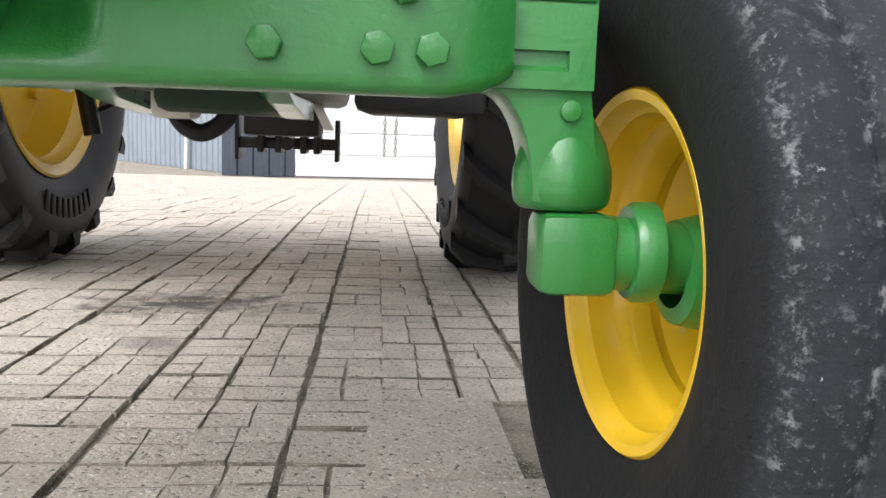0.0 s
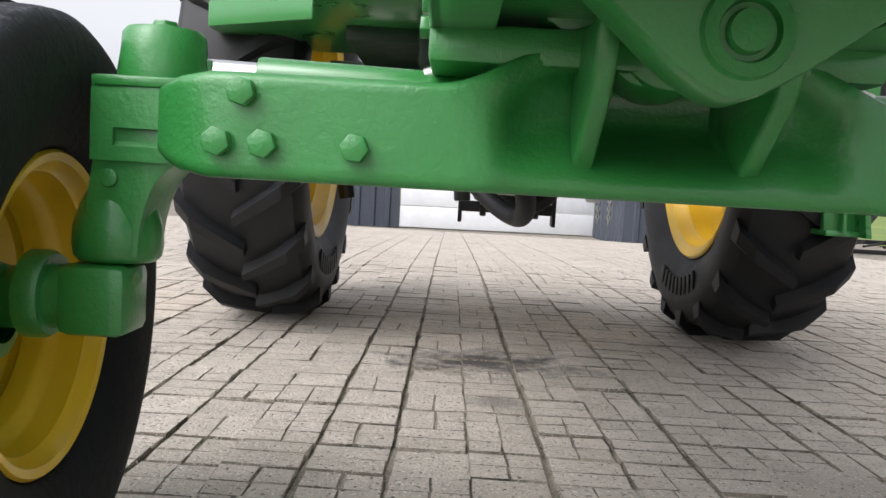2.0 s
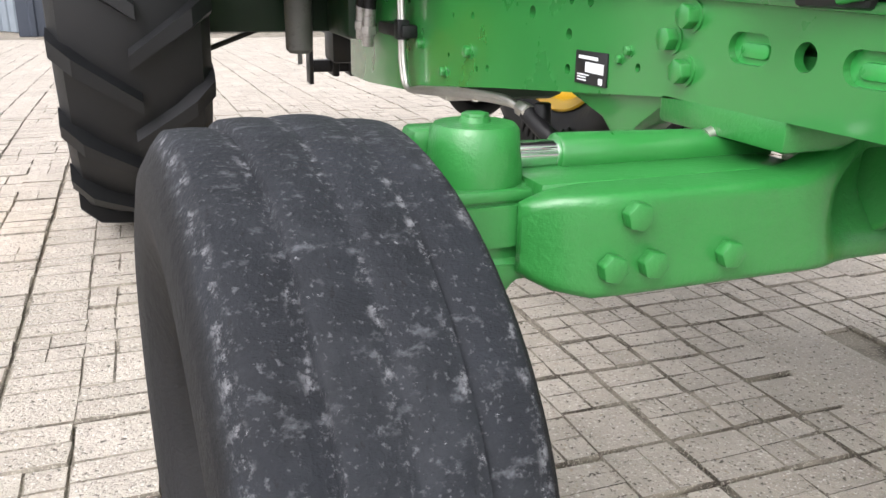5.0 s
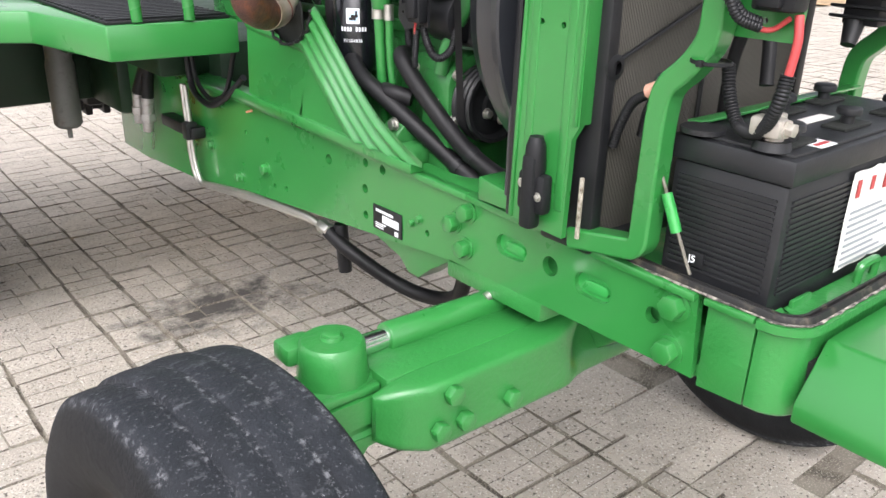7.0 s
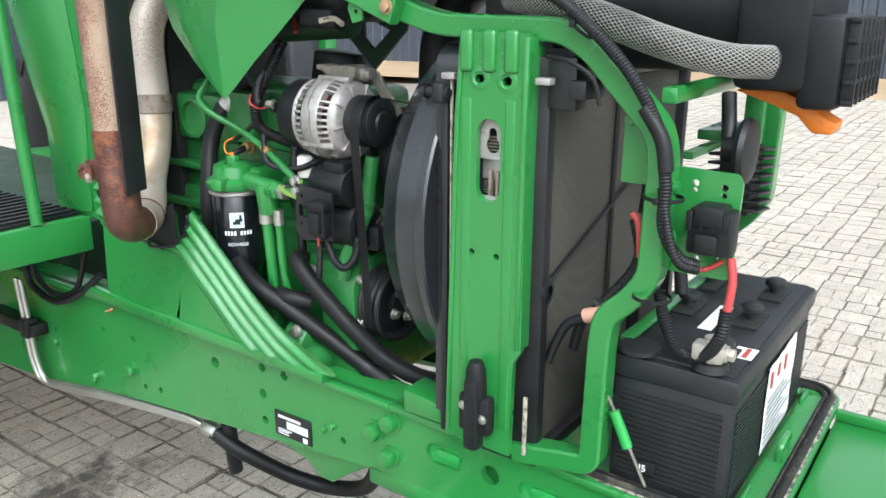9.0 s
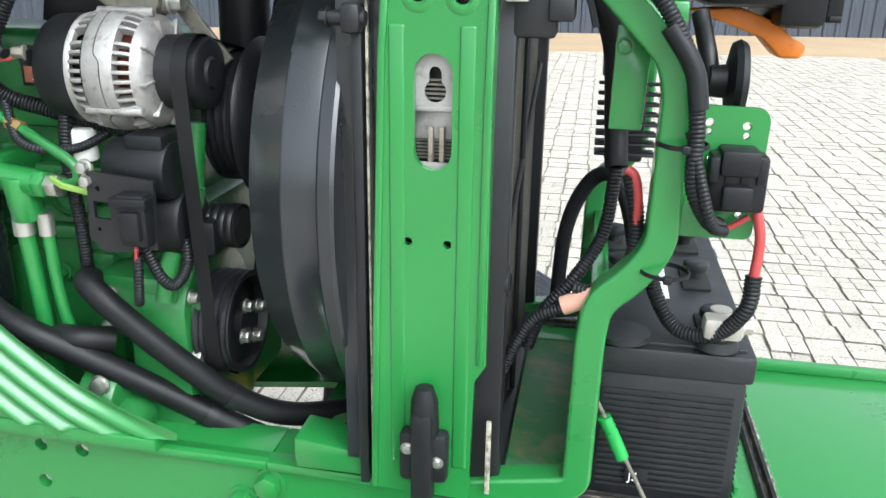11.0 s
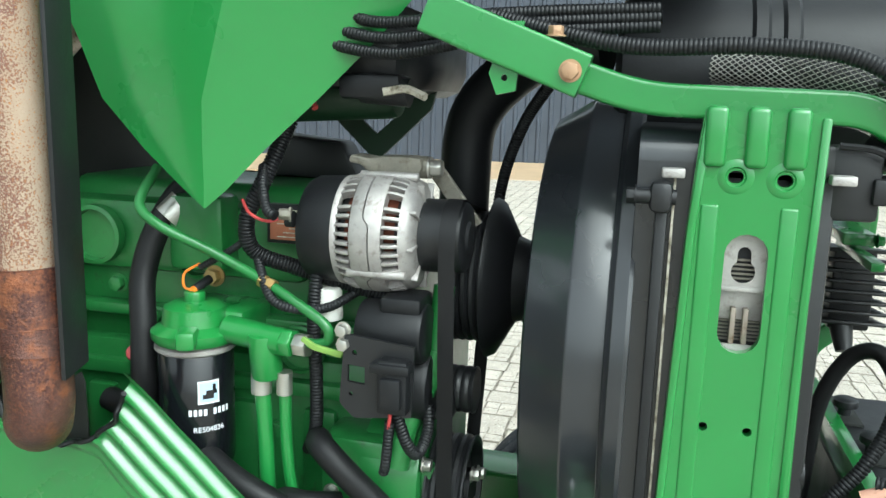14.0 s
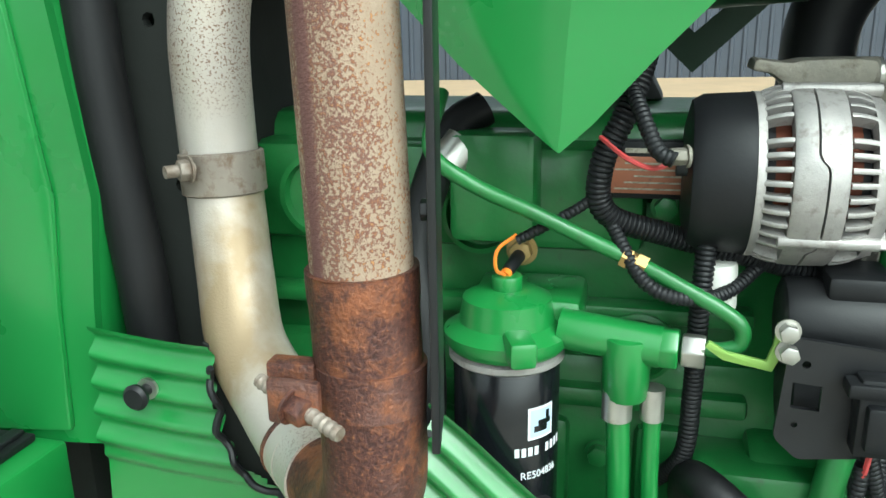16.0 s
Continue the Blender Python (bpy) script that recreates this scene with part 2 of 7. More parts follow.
def rusty(name, flaked):
    m, nt, b = shader(name)
    n = noise_node(nt, 7, 8, 0.7, stretch=(1, 1, 0.35))
    speck = noise_node(nt, 460 if flaked else 330, 5, 0.6)
    patch = noise_node(nt, 11, 5, 0.65, stretch=(1, 1, 0.45))
    rust = ramp(nt, speck.outputs[0], [(0.36, (0.075, 0.034, 0.026)), (0.50, (0.12, 0.048, 0.034)), (0.60, (0.22, 0.078, 0.036)), (0.67, (0.50, 0.24, 0.08))] if flaked else [(0.36, (0.050, 0.020, 0.016)), (0.52, (0.095, 0.037, 0.029)), (0.64, (0.15, 0.058, 0.034)), (0.72, (0.34, 0.14, 0.055))]).outputs[0]
    paint = ramp(nt, n.outputs[0], [(0.35, (0.46, 0.37, 0.28)), (0.65, (0.32, 0.22, 0.15))]).outputs[0]
    both = nt.nodes.new("ShaderNodeMath")
    both.operation = "MULTIPLY_ADD"
    both.inputs[1].default_value = 0.8
    nt.links.new(patch.outputs[0], both.inputs[0])
    nt.links.new(speck.outputs[0], both.inputs[2])
    holes = ramp(nt, both.outputs[0], [(0.91, 0.0), (0.98, 0.95)]).outputs[0]
    run = noise_node(nt, 22, 3, 0.5, stretch=(1, 1, 0.04))
    rust = mix(nt, ramp(nt, patch.outputs[0], [(0.48, 0.0), (0.60, 0.65)]).outputs[0], rust, (0.17, 0.085, 0.068))
    if not flaked:
        bloom = noise_node(nt, 26, 6, 0.7)
        rust = mix(nt, ramp(nt, bloom.outputs[0], [(0.50, 0.0), (0.62, 0.65)]).outputs[0], rust, (0.33, 0.115, 0.045))
        rust = mix(nt, ramp(nt, bloom.outputs[0], [(0.32, 0.7), (0.42, 0.0)]).outputs[0], rust, (0.06, 0.035, 0.032))
    c = mix(nt, holes, paint, rust) if flaked else rust
    if flaked:
        c = mix(nt, ramp(nt, run.outputs[0], [(0.60, 0.0), (0.64, 0.9)]).outputs[0], c, (0.14, 0.06, 0.055))
    nt.links.new(c, b.inputs["Base Color"])
    b.inputs["Roughness"].default_value = 0.72 if flaked else 0.5
    b.inputs["Metallic"].default_value = 0.15 if flaked else 0.3
    bump(nt, b, speck.outputs[0], 0.6, 0.003)
    return m


def silver_pipe():
    m, nt, b = shader("heat_tinted_silver_pipe")
    n = noise_node(nt, 5, 6, 0.6)
    speck = noise_node(nt, 420, 4, 0.6)
    c = ramp(nt, n.outputs[0], [(0.35, (0.58, 0.53, 0.49)), (0.54, (0.56, 0.49, 0.42)), (0.66, (0.38, 0.28, 0.17))]).outputs[0]
    tcx = nt.nodes.new("ShaderNodeTexCoord")
    sxyz = nt.nodes.new("ShaderNodeSeparateXYZ")
    nt.links.new(tcx.outputs["Object"], sxyz.inputs[0])
    patch = ramp(nt, sxyz.outputs["Z"], [(0.0, 0.0), (0.05, 1.0)]).outputs[0]
    sp = ramp(nt, speck.outputs[0], [(0.55, 0.0), (0.60, 0.9)]).outputs[0]
    mul = nt.nodes.new("ShaderNodeMath")
    mul.operation = "MULTIPLY"
    nt.links.new(patch, mul.inputs[0])
    nt.links.new(sp, mul.inputs[1])
    c = mix(nt, mul.outputs[0], c, (0.20, 0.10, 0.06))
    nt.links.new(c, b.inputs["Base Color"])
    b.inputs["Metallic"].default_value = 0.35
    b.inputs["Roughness"].default_value = 0.36
    bump(nt, b, speck.outputs[0], 0.2, 0.002)
    return m


def radiator_core():
    m, nt, b = shader("radiator_core_fins")
    tc = nt.nodes.new("ShaderNodeTexCoord")
    w = nt.nodes.new("ShaderNodeTexWave")
    w.wave_type, w.bands_direction = "BANDS", "X"
    w.inputs["Scale"].default_value, w.inputs["Distortion"].default_value = 85, 0.6
    nt.links.new(tc.outputs["Object"], w.inputs["Vector"])
    n = noise_node(nt, 6, 5)
    c = mix(nt, n.outputs[0], (0.095, 0.089, 0.073), (0.140, 0.130, 0.107))
    c = mix(nt, w.outputs[1], c, (0.05, 0.047, 0.041))
    nt.links.new(c, b.inputs["Base Color"])
    b.inputs["Roughness"].default_value = 0.7
    bump(nt, b, w.outputs[1], 0.5, 0.004)
    return m


def paver():
    m, nt, b = shader("concrete_paver")
    oi = nt.nodes.new("ShaderNodeObjectInfo")
    gm = nt.nodes.new("ShaderNodeNewGeometry")
    tc = nt.nodes.new("ShaderNodeTexCoord")
    def at(scale, detail, rough, src):
        n = nt.nodes.new("ShaderNodeTexNoise")
        n.inputs["Scale"].default_value, n.inputs["Detail"].default_value, n.inputs["Roughness"].default_value = scale, detail, rough
        nt.links.new(src, n.inputs["Vector"])
        return n.outputs[0]
    pos = gm.outputs["Position"]
    add = nt.nodes.new("ShaderNodeMath")
    nt.links.new(oi.outputs["Random"], add.inputs[0])
    nt.links.new(gm.outputs["Random Per Island"], add.inputs[1])
    fr = nt.nodes.new("ShaderNodeMath")
    fr.operation = "FRACT"
    nt.links.new(add.outputs[0], fr.inputs[0])
    base = ramp(nt, fr.outputs[0], [(0.0, (0.50, 0.455, 0.39)), (0.5, (0.57, 0.52, 0.447)), (1.0, (0.64, 0.585, 0.51))]).outputs[0]
    big = at(0.9, 5, 0.6, pos)
    c = mix(nt, ramp(nt, big, [(0.35, 0.4), (0.7, 0.0)]).outputs[0], base, (0.40, 0.36, 0.305))
    mid = at(13, 6, 0.7, pos)
    c = mix(nt, ramp(nt, mid, [(0.35, 0.55), (0.58, 0.0)]).outputs[0], c, (0.37, 0.335, 0.28))
    grit = at(140, 4, 0.55, pos)
    c = mix(nt, ramp(nt, grit, [(0.60, 0.0), (0.64, 0.8)]).outputs[0], c, (0.80, 0.77, 0.72))
    pit = at(85, 5, 0.6, pos)
    c = mix(nt, ramp(nt, pit, [(0.36, 0.95), (0.40, 0.0)]).outputs[0], c, (0.10, 0.088, 0.072))
    tan = at(60, 4, 0.7, pos)
    c = mix(nt, ramp(nt, tan, [(0.60, 0.0), (0.70, 0.6)]).outputs[0], c, (0.38, 0.29, 0.19))
    # oil spilt under the engine
    sep = nt.nodes.new("ShaderNodeVectorMath")
    sep.operation = "DISTANCE"
    warp = nt.nodes.new("ShaderNodeMapping")
    warp.inputs["Scale"].default_value = (0.8, 1.5, 1)
    nt.links.new(pos, warp.inputs["Vector"])
    nt.links.new(warp.outputs[0], sep.inputs[0])
    sep.inputs[1].default_value = (0.20 * U * 0.8, 2.12 * U * 1.5, 0)
    edge = nt.nodes.new("ShaderNodeMath")
    edge.operation = "MULTIPLY_ADD"
    nt.links.new(at(7, 6, 0.7, pos), edge.inputs[0])
    edge.inputs[1].default_value = 1.2
    nt.links.new(sep.outputs["Value"], edge.inputs[2])
    c = mix(nt, ramp(nt, edge.outputs[0], [(0.66, 0.95), (0.94, 0.0)]).outputs[0], c, (0.07, 0.065, 0.06))
    drop = nt.nodes.new("ShaderNodeVectorMath")
    drop.operation = "DISTANCE"
    nt.links.new(pos, drop.inputs[0])
    drop.inputs[1].default_value = (0.232 * U, 1.50 * U, 0)
    ragged = nt.nodes.new("ShaderNodeMath")
    ragged.operation = "MULTIPLY_ADD"
    nt.links.new(at(22, 5, 0.7, pos), ragged.inputs[0])
    ragged.inputs[1].default_value = 0.12
    nt.links.new(drop.outputs["Value"], ragged.inputs[2])
    c = mix(nt, ramp(nt, ragged.outputs[0], [(0.10, 0.55), (0.16, 0.0)]).outputs[0], c, (0.12, 0.11, 0.10))
    nt.links.new(c, b.inputs["Base Color"])
    b.inputs["Roughness"].default_value = 0.85
    bump(nt, b, pit, 0.9, 0.012)
    bump(nt, b, grit, 0.6, 0.006)
    bump(nt, b, mid, 0.7, 0.014)
    return m


def soil():
    m, nt, b = shader("joint_grit_and_yard")
    gm = nt.nodes.new("ShaderNodeNewGeometry")
    def at(scale, detail, rough):
        n = nt.nodes.new("ShaderNodeTexNoise")
        n.inputs["Scale"].default_value, n.inputs["Detail"].default_value, n.inputs["Roughness"].default_value = scale, detail, rough
        nt.links.new(gm.outputs["Position"], n.inputs["Vector"])
        return n.outputs[0]
    c = mix(nt, at(60, 6, 0.8), (0.05, 0.042, 0.032), (0.17, 0.148, 0.118))
    c = mix(nt, ramp(nt, at(9, 4, 0.6), [(0.38, 0.0), (0.56, 0.85)]).outputs[0], c, (0.31, 0.277, 0.225))
    c = mix(nt, ramp(nt, at(180, 3, 0.7), [(0.55, 0.0), (0.61, 1.0)]).outputs[0], c, (0.45, 0.41, 0.34))
    nt.links.new(c, b.inputs["Base Color"])
    b.inputs["Roughness"].default_value = 0.95
    bump(nt, b, at(120, 5, 0.8), 0.6, 0.006)
    return m


def cladding(name, col):
    m, nt, b = shader(name)
    n = noise_node(nt, 0.8, 6, 0.7)
    c = ramp(nt, n.outputs[0], [(0.3, tuple(k * 0.85 for k in col)), (0.7, tuple(k * 1.12 for k in col))]).outputs[0]
    nt.links.new(c, b.inputs["Base Color"])
    b.inputs["Roughness"].default_value = 0.45
    return m


def grass_mat():
    m, nt, b = shader("meadow_grass")
    gm = nt.nodes.new("ShaderNodeNewGeometry")
    n = nt.nodes.new("ShaderNodeTexNoise")
    n.inputs["Scale"].default_value, n.inputs["Detail"].default_value = 0.35, 8
    nt.links.new(gm.outputs["Position"], n.inputs["Vector"])
    c = ramp(nt, n.outputs[0], [(0.3, (0.10, 0.17, 0.035)), (0.7, (0.20, 0.26, 0.06))]).outputs[0]
    nt.links.new(c, b.inputs["Base Color"])
    b.inputs["Roughness"].default_value = 0.9
    return m


tyre_front = worn_tyre()
rust_flaked, rust_plain = rusty("flaking_painted_rusty_pipe", True), rusty("brown_rust", False)
silver = silver_pipe()
core = radiator_core()
paver_mat, soil_mat = paver(), soil()
clad_blue = cladding("dark_blue_cladding", (0.045, 0.055, 0.075))
clad_grey = cladding("grey_cladding", (0.2, 0.235, 0.27))
door_white = cladding("white_door_panels", (0.68, 0.7, 0.72))
grass = grass_mat()
concrete_pale = cladding("pale_concrete_base", (0.42, 0.38, 0.32))
sand = cladding("tan_sandy_earth", (0.50, 0.36, 0.22))
leafy = cladding("far_hedge_leaves", (0.05, 0.08, 0.03))

# ---------------------------------------------------------------- building tools
ORIGIN = {}
GROUP = [Matrix()]  # where the group of parts being built is set, in plan units


def part(name, bm, material, parent=None, label="", sharp=38, **tags):
    """Links a bmesh, drawn in plan units, as one mesh object under a thing or a part."""
    bmesh.ops.remove_doubles(bm, verts=bm.verts, dist=0.00002)
    bmesh.ops.transform(bm, matrix=GROUP[0], verts=bm.verts)
    bmesh.ops.recalc_face_normals(bm, faces=bm.faces)
    bmesh.ops.scale(bm, vec=(U, U, U), verts=bm.verts)
    lo = Vector([min(v.co[i] for v in bm.verts) for i in range(3)])
    hi = Vector([max(v.co[i] for v in bm.verts) for i in range(3)])
    mid = (lo + hi) / 2
    bmesh.ops.translate(bm, vec=-mid, verts=bm.verts)
    me = bpy.data.meshes.new(name)
    bm.to_mesh(me)
    bm.free()
    me.polygons.foreach_set("use_smooth", [True] * len(me.polygons))
    me.set_sharp_from_angle(angle=radians(sharp))
    me.materials.append(material)
    ob = new(name, me)
    ORIGIN[ob] = mid
    if parent:
        ob.parent = parent
        ob.location = mid - ORIGIN[parent]
    else:
        ob.location = mid
    return tagged(ob, label, **tags)


def thing(name, at, label, category, group="", kind=""):
    ob = new(name)
    ORIGIN[ob] = Vector(at) * U
    ob.location = ORIGIN[ob]
    return tagged(ob, label, category, group, kind)


def group_at(x=0.0, y=0.0, z=0.0):
    GROUP[0] = Matrix.Translation((x, y, z))


def moved(bm, x, y, z):
    bmesh.ops.translate(bm, vec=(x, y, z), verts=bm.verts)
    return bm


def absorb(bm, other):
    me = bpy.data.meshes.new("tmp")
    other.to_mesh(me)
    other.free()
    bm.from_mesh(me)
    bpy.data.meshes.remove(me)


def rounded(tmp, bevel, seg=2, angle=25):
    if bevel:
        edges = [e for e in tmp.edges if len(e.link_faces) == 2 and e.calc_face_angle(0) > radians(angle)]
        bmesh.ops.bevel(tmp, geom=edges, offset=bevel, segments=seg, profile=0.5, affect="EDGES", clamp_overlap=True)


def box(bm, x0, x1, y0, y1, z0, z1, bevel=0.004, seg=2, turn=None):
    t = bmesh.new()
    bmesh.ops.create_cube(t, size=1, matrix=Matrix.Translation(((x0 + x1) / 2, (y0 + y1) / 2, (z0 + z1) / 2)) @ (turn or Matrix()) @ Matrix.Diagonal((abs(x1 - x0), abs(y1 - y0), abs(z1 - z0), 1)))
    rounded(t, bevel, seg)
    absorb(bm, t)
    return bm


def along(p0, p1):
    p0, p1 = Vector(p0), Vector(p1)
    return Matrix.Translation(p0) @ (p1 - p0).to_track_quat("Z", "Y").to_matrix().to_4x4(), (p1 - p0).length


def cyl(bm, p0, p1, r0, r1=None, seg=24, bevel=0.0):
    m, ln = along(p0, p1)
    t = bmesh.new()
    bmesh.ops.create_cone(t, cap_ends=True, segments=seg, radius1=r0, radius2=r0 if r1 is None else r1, depth=ln, matrix=m @ Matrix.Translation((0, 0, ln / 2)))
    rounded(t, bevel, 2, 40)
    absorb(bm, t)
    return bm


def lathe(bm, profile, p0, p1, seg=48, cap=False):
    """Turns (radius, height) pairs about the line from p0 towards p1."""
    m, _ = along(p0, p1)
    rings = []
    for r, hgt in profile:
        rings.append([bm.verts.new(m @ Vector((r * math.cos(2 * math.pi * k / seg), r * math.sin(2 * math.pi * k / seg), hgt))) for k in range(seg)])
    for a, b in zip(rings, rings[1:]):
        for k in range(seg):
            bm.faces.new((a[k], a[(k + 1) % seg], b[(k + 1) % seg], b[k]))
    if cap:
        bm.faces.new(rings[0])
        bm.faces.new(rings[-1])
    return bm


def spline(points, steps=8):
    p = [Vector(q) for q in points]
    p = [p[0] * 2 - p[1]] + p + [p[-1] * 2 - p[-2]]
    out = []
    for i in range(1, len(p) - 2):
        for k in range(steps):
            u = k / steps
            a, b, c, d = p[i - 1:i + 3]
            out.append(0.5 * (2 * b + (c - a) * u + (2 * a - 5 * b + 4 * c - d) * u * u + (3 * b - a - 3 * c + d) * u ** 3))
    return out + [p[-2]]


def sweep(bm, pts, radius, seg=12, cap=True):
    """A round section along a line of points; radius is a number or a function of the way along in plan units."""
    pts = [Vector(q) for q in pts]
    prev, normal, s, rings = None, None, 0.0, []
    for i, q in enumerate(pts):
        d = (pts[min(i + 1, len(pts) - 1)] - pts[max(i - 1, 0)]).normalized()
        if normal is None:
            normal = d.orthogonal().normalized()
        else:
            normal = (normal - d * normal.dot(d)).normalized()
            s += (q - pts[i - 1]).length
        b = d.cross(normal)
        r = radius(s) if callable(radius) else radius
        rings.append([bm.verts.new(q + (normal * math.cos(2 * math.pi * k / seg) + b * math.sin(2 * math.pi * k / seg)) * r) for k in range(seg)])
    for a, b in zip(rings, rings[1:]):
        for k in range(seg):
            bm.faces.new((a[k], a[(k + 1) % seg], b[(k + 1) % seg], b[k]))
    if cap:
        bm.faces.new(rings[0])
        bm.faces.new(rings[-1])
    return bm


def hose(points, radius, seg=12, steps=8):
    return sweep(bmesh.new(), spline(points, steps), radius, seg)


def even(points, step):
    """Points at even steps along a smooth line."""
    fine = spline(points, 24)
    out, left = [fine[0]], step
    for a, b in zip(fine, fine[1:]):
        ln, done = (b - a).length, 0.0
        while ln - done >= left:
            done += left
            out.append(a + (b - a) * (done / ln))
            left = step
        left -= ln - done
    return out


def conduit(points, radius, pitch=0.0052, seg=10):
    """Corrugated black plastic conduit with real ridges."""
    pts = even(points, pitch / 3)
    n = [0]
    def wave(s):
        n[0] += 1
        return radius * (0.74 if n[0] % 3 else 0.64)
    return sweep(bmesh.new(), pts, wave, seg)


def circle(u, v, r, n=16):
    return [(u + r * math.cos(2 * math.pi * k / n), v + r * math.sin(2 * math.pi * k / n)) for k in range(n)]


def oval(u, v, half_u, half_v, n=8):
    """An oblong with round ends; the longer half decides its run."""
    out = []
    if half_u >= half_v:
        r, d = half_v, half_u - half_v
        out += [(u + d + r * math.sin(math.pi * k / n), v - r * math.cos(math.pi * k / n)) for k in range(n + 1)]
        out += [(u - d - r * math.sin(math.pi * k / n), v + r * math.cos(math.pi * k / n)) for k in range(n + 1)]
    else:
        r, d = half_u, half_v - half_u
        out += [(u + r * math.cos(math.pi * k / n), v + d + r * math.sin(math.pi * k / n)) for k in range(n + 1)]
        out += [(u - r * math.cos(math.pi * k / n), v - d - r * math.sin(math.pi * k / n)) for k in range(n + 1)]
    return out


AXES = {"x": lambda a, u, v: (a, u, v), "y": lambda a, u, v: (u, a, v), "z": lambda a, u, v: (u, v, a)}


def plate(bm, outline, axis, a, b, holes=(), bevel=0.0, seg=2):
    """A flat plate of any outline, with holes that go through, from a to b along an axis."""
    t = bmesh.new()
    put = AXES[axis]
    edges = []
    for loop in (outline, *holes):
        vs = [t.verts.new(put(a, *q)) for q in loop]
        edges += [t.edges.new((vs[i], vs[(i + 1) % len(vs)])) for i in range(len(vs))]
    if holes:
        bmesh.ops.triangle_fill(t, use_beauty=True, edges=edges)
    else:
        t.faces.new(t.verts)
    top = bmesh.ops.extrude_face_region(t, geom=t.faces[:])
    bmesh.ops.translate(t, vec=Vector(put(b - a, 0, 0)), verts=[g for g in top["geom"] if isinstance(g, bmesh.types.BMVert)])
    bmesh.ops.recalc_face_normals(t, faces=t.faces)
    rounded(t, bevel, seg, 40)
    absorb(bm, t)
    return bm


def smooth_line(points, n=6, closed=False):
    """Rounds a 2D line."""
    return [(q.x, q.y) for q in spline([(u, v, 0) for u, v in points], n)]


def hex_bolt(bm, at, out, r, height, washer=1.25, turn=0.3):
    """A hexagonal head on a washer; out points away from the surface."""
    at, out = Vector(at), Vector(out).normalized()
    if washer:
        cyl(bm, at, at + out * height * 0.18, r * washer, seg=24)
    m, _ = along(at, at + out)
    t = bmesh.new()
    bmesh.ops.create_cone(t, cap_ends=True, segments=6, radius1=r, radius2=r, depth=height, matrix=m @ pose(0, 0, 0, 0, 0, math.degrees(turn)) @ Matrix.Translation((0, 0, height / 2 + height * 0.1)))
    rounded(t, r * 0.12, 2, 20)
    absorb(bm, t)
    return bm


def B():
    return bmesh.new()


def rail_sweep(bm, line, x0, x1, half, bevel=0.006):
    """A flat-sided tube along a line of (y, z), as wide in its own plane as twice half, from x0 to x1."""
    t = bmesh.new()
    mid, wide, c, e = (x0 + x1) / 2, (x1 - x0) / 2, bevel, 0.0006
    section = []
    for sx, sk, a0 in ((-1, -1, -90), (-1, 1, 180), (1, 1, 90), (1, -1, 0)):
        arc = [(mid + sx * (wide - c) + c * math.cos(radians(a0 - d)), sk * (half - c) + c * math.sin(radians(a0 - d))) for d in (0, 30, 60, 90)]
        u, v = math.cos(radians(a0)), math.sin(radians(a0))
        section += [(arc[0][0] - v * e, arc[0][1] + u * e)] + arc + [(arc[3][0] - u * e, arc[3][1] - v * e)]
    pts = [Vector((0, y, z)) for y, z in line]
    rings = []
    for i, q in enumerate(pts):
        d = (pts[min(i + 1, len(pts) - 1)] - pts[max(i - 1, 0)]).normalized()
        n = Vector((0, -d.z, d.y))
        ring = [t.verts.new((x, q.y + n.y * k, q.z + n.z * k)) for x, k in section]
        rings.append(ring)
    m = len(section)
    for a, b in zip(rings, rings[1:]):
        for k in range(m):
            t.faces.new((a[k], a[(k + 1) % m], b[(k + 1) % m], b[k]))
    t.faces.new(rings[0])
    t.faces.new(rings[-1])
    absorb(bm, t)
    return bm


def fillet(points, radius, n=6):
    """Rounds the corners of a line of 2D points with arcs."""
    p = [Vector(q) for q in points]
    out = [p[0]]
    for a, b, c in zip(p, p[1:], p[2:]):
        u, v = (a - b).normalized(), (c - b).normalized()
        r = min(radius, (a - b).length * 0.45, (c - b).length * 0.45)
        s, e = b + u * r, b + v * r
        for k in range(n + 1):
            w = k / n
            out.append(s * (1 - w) ** 2 + b * 2 * w * (1 - w) + e * w * w)
    return [(q.x, q.y) for q in out + [p[-1]]]


# ---------------------------------------------------------------- the yard and its buildings
def fall(y):
    """The yard's level: flat under the tractor, falling gently to the shed, rising again beyond it."""
    if y > 22:
        return -0.49 * (1 - min(1.0, (y - 22) / 22))
    return -0.49 * max(0.0, (y - 6.0) / 16.0) ** 1.15


# the buildings stand a little askew to the tractor, on a yard that tips with the distance
YARD = Matrix(((1.025, 0.029, 0, 0), (0, 1.03, 0, 0), (0, 0.02, 1.02, -0.03), (0, 0, 0, 1)))


bm = B()
ys = [-3000, -600, -120, -40, -15, -6, 0, 3, 6] + [6 + 0.8 * k for k in range(1, 21)] + [24, 30, 37, 44, 80, 200, 700, 3000]
xs = [-3000, -500, -100, -40, -20, -10, -5, 0, 5, 10, 20, 40, 100, 500, 3000]
grid = [[bm.verts.new((x, y, fall(y) - 0.014)) for x in xs] for y in ys]
for r0, r1 in zip(grid, grid[1:]):
    for k in range(len(xs) - 1):
        bm.faces.new((r0[k], r0[k + 1], r1[k + 1], r1[k]))
ground = part("ground", bm, soil_mat, label="gritty yard ground between the pavers", category="ground", kind="structure")

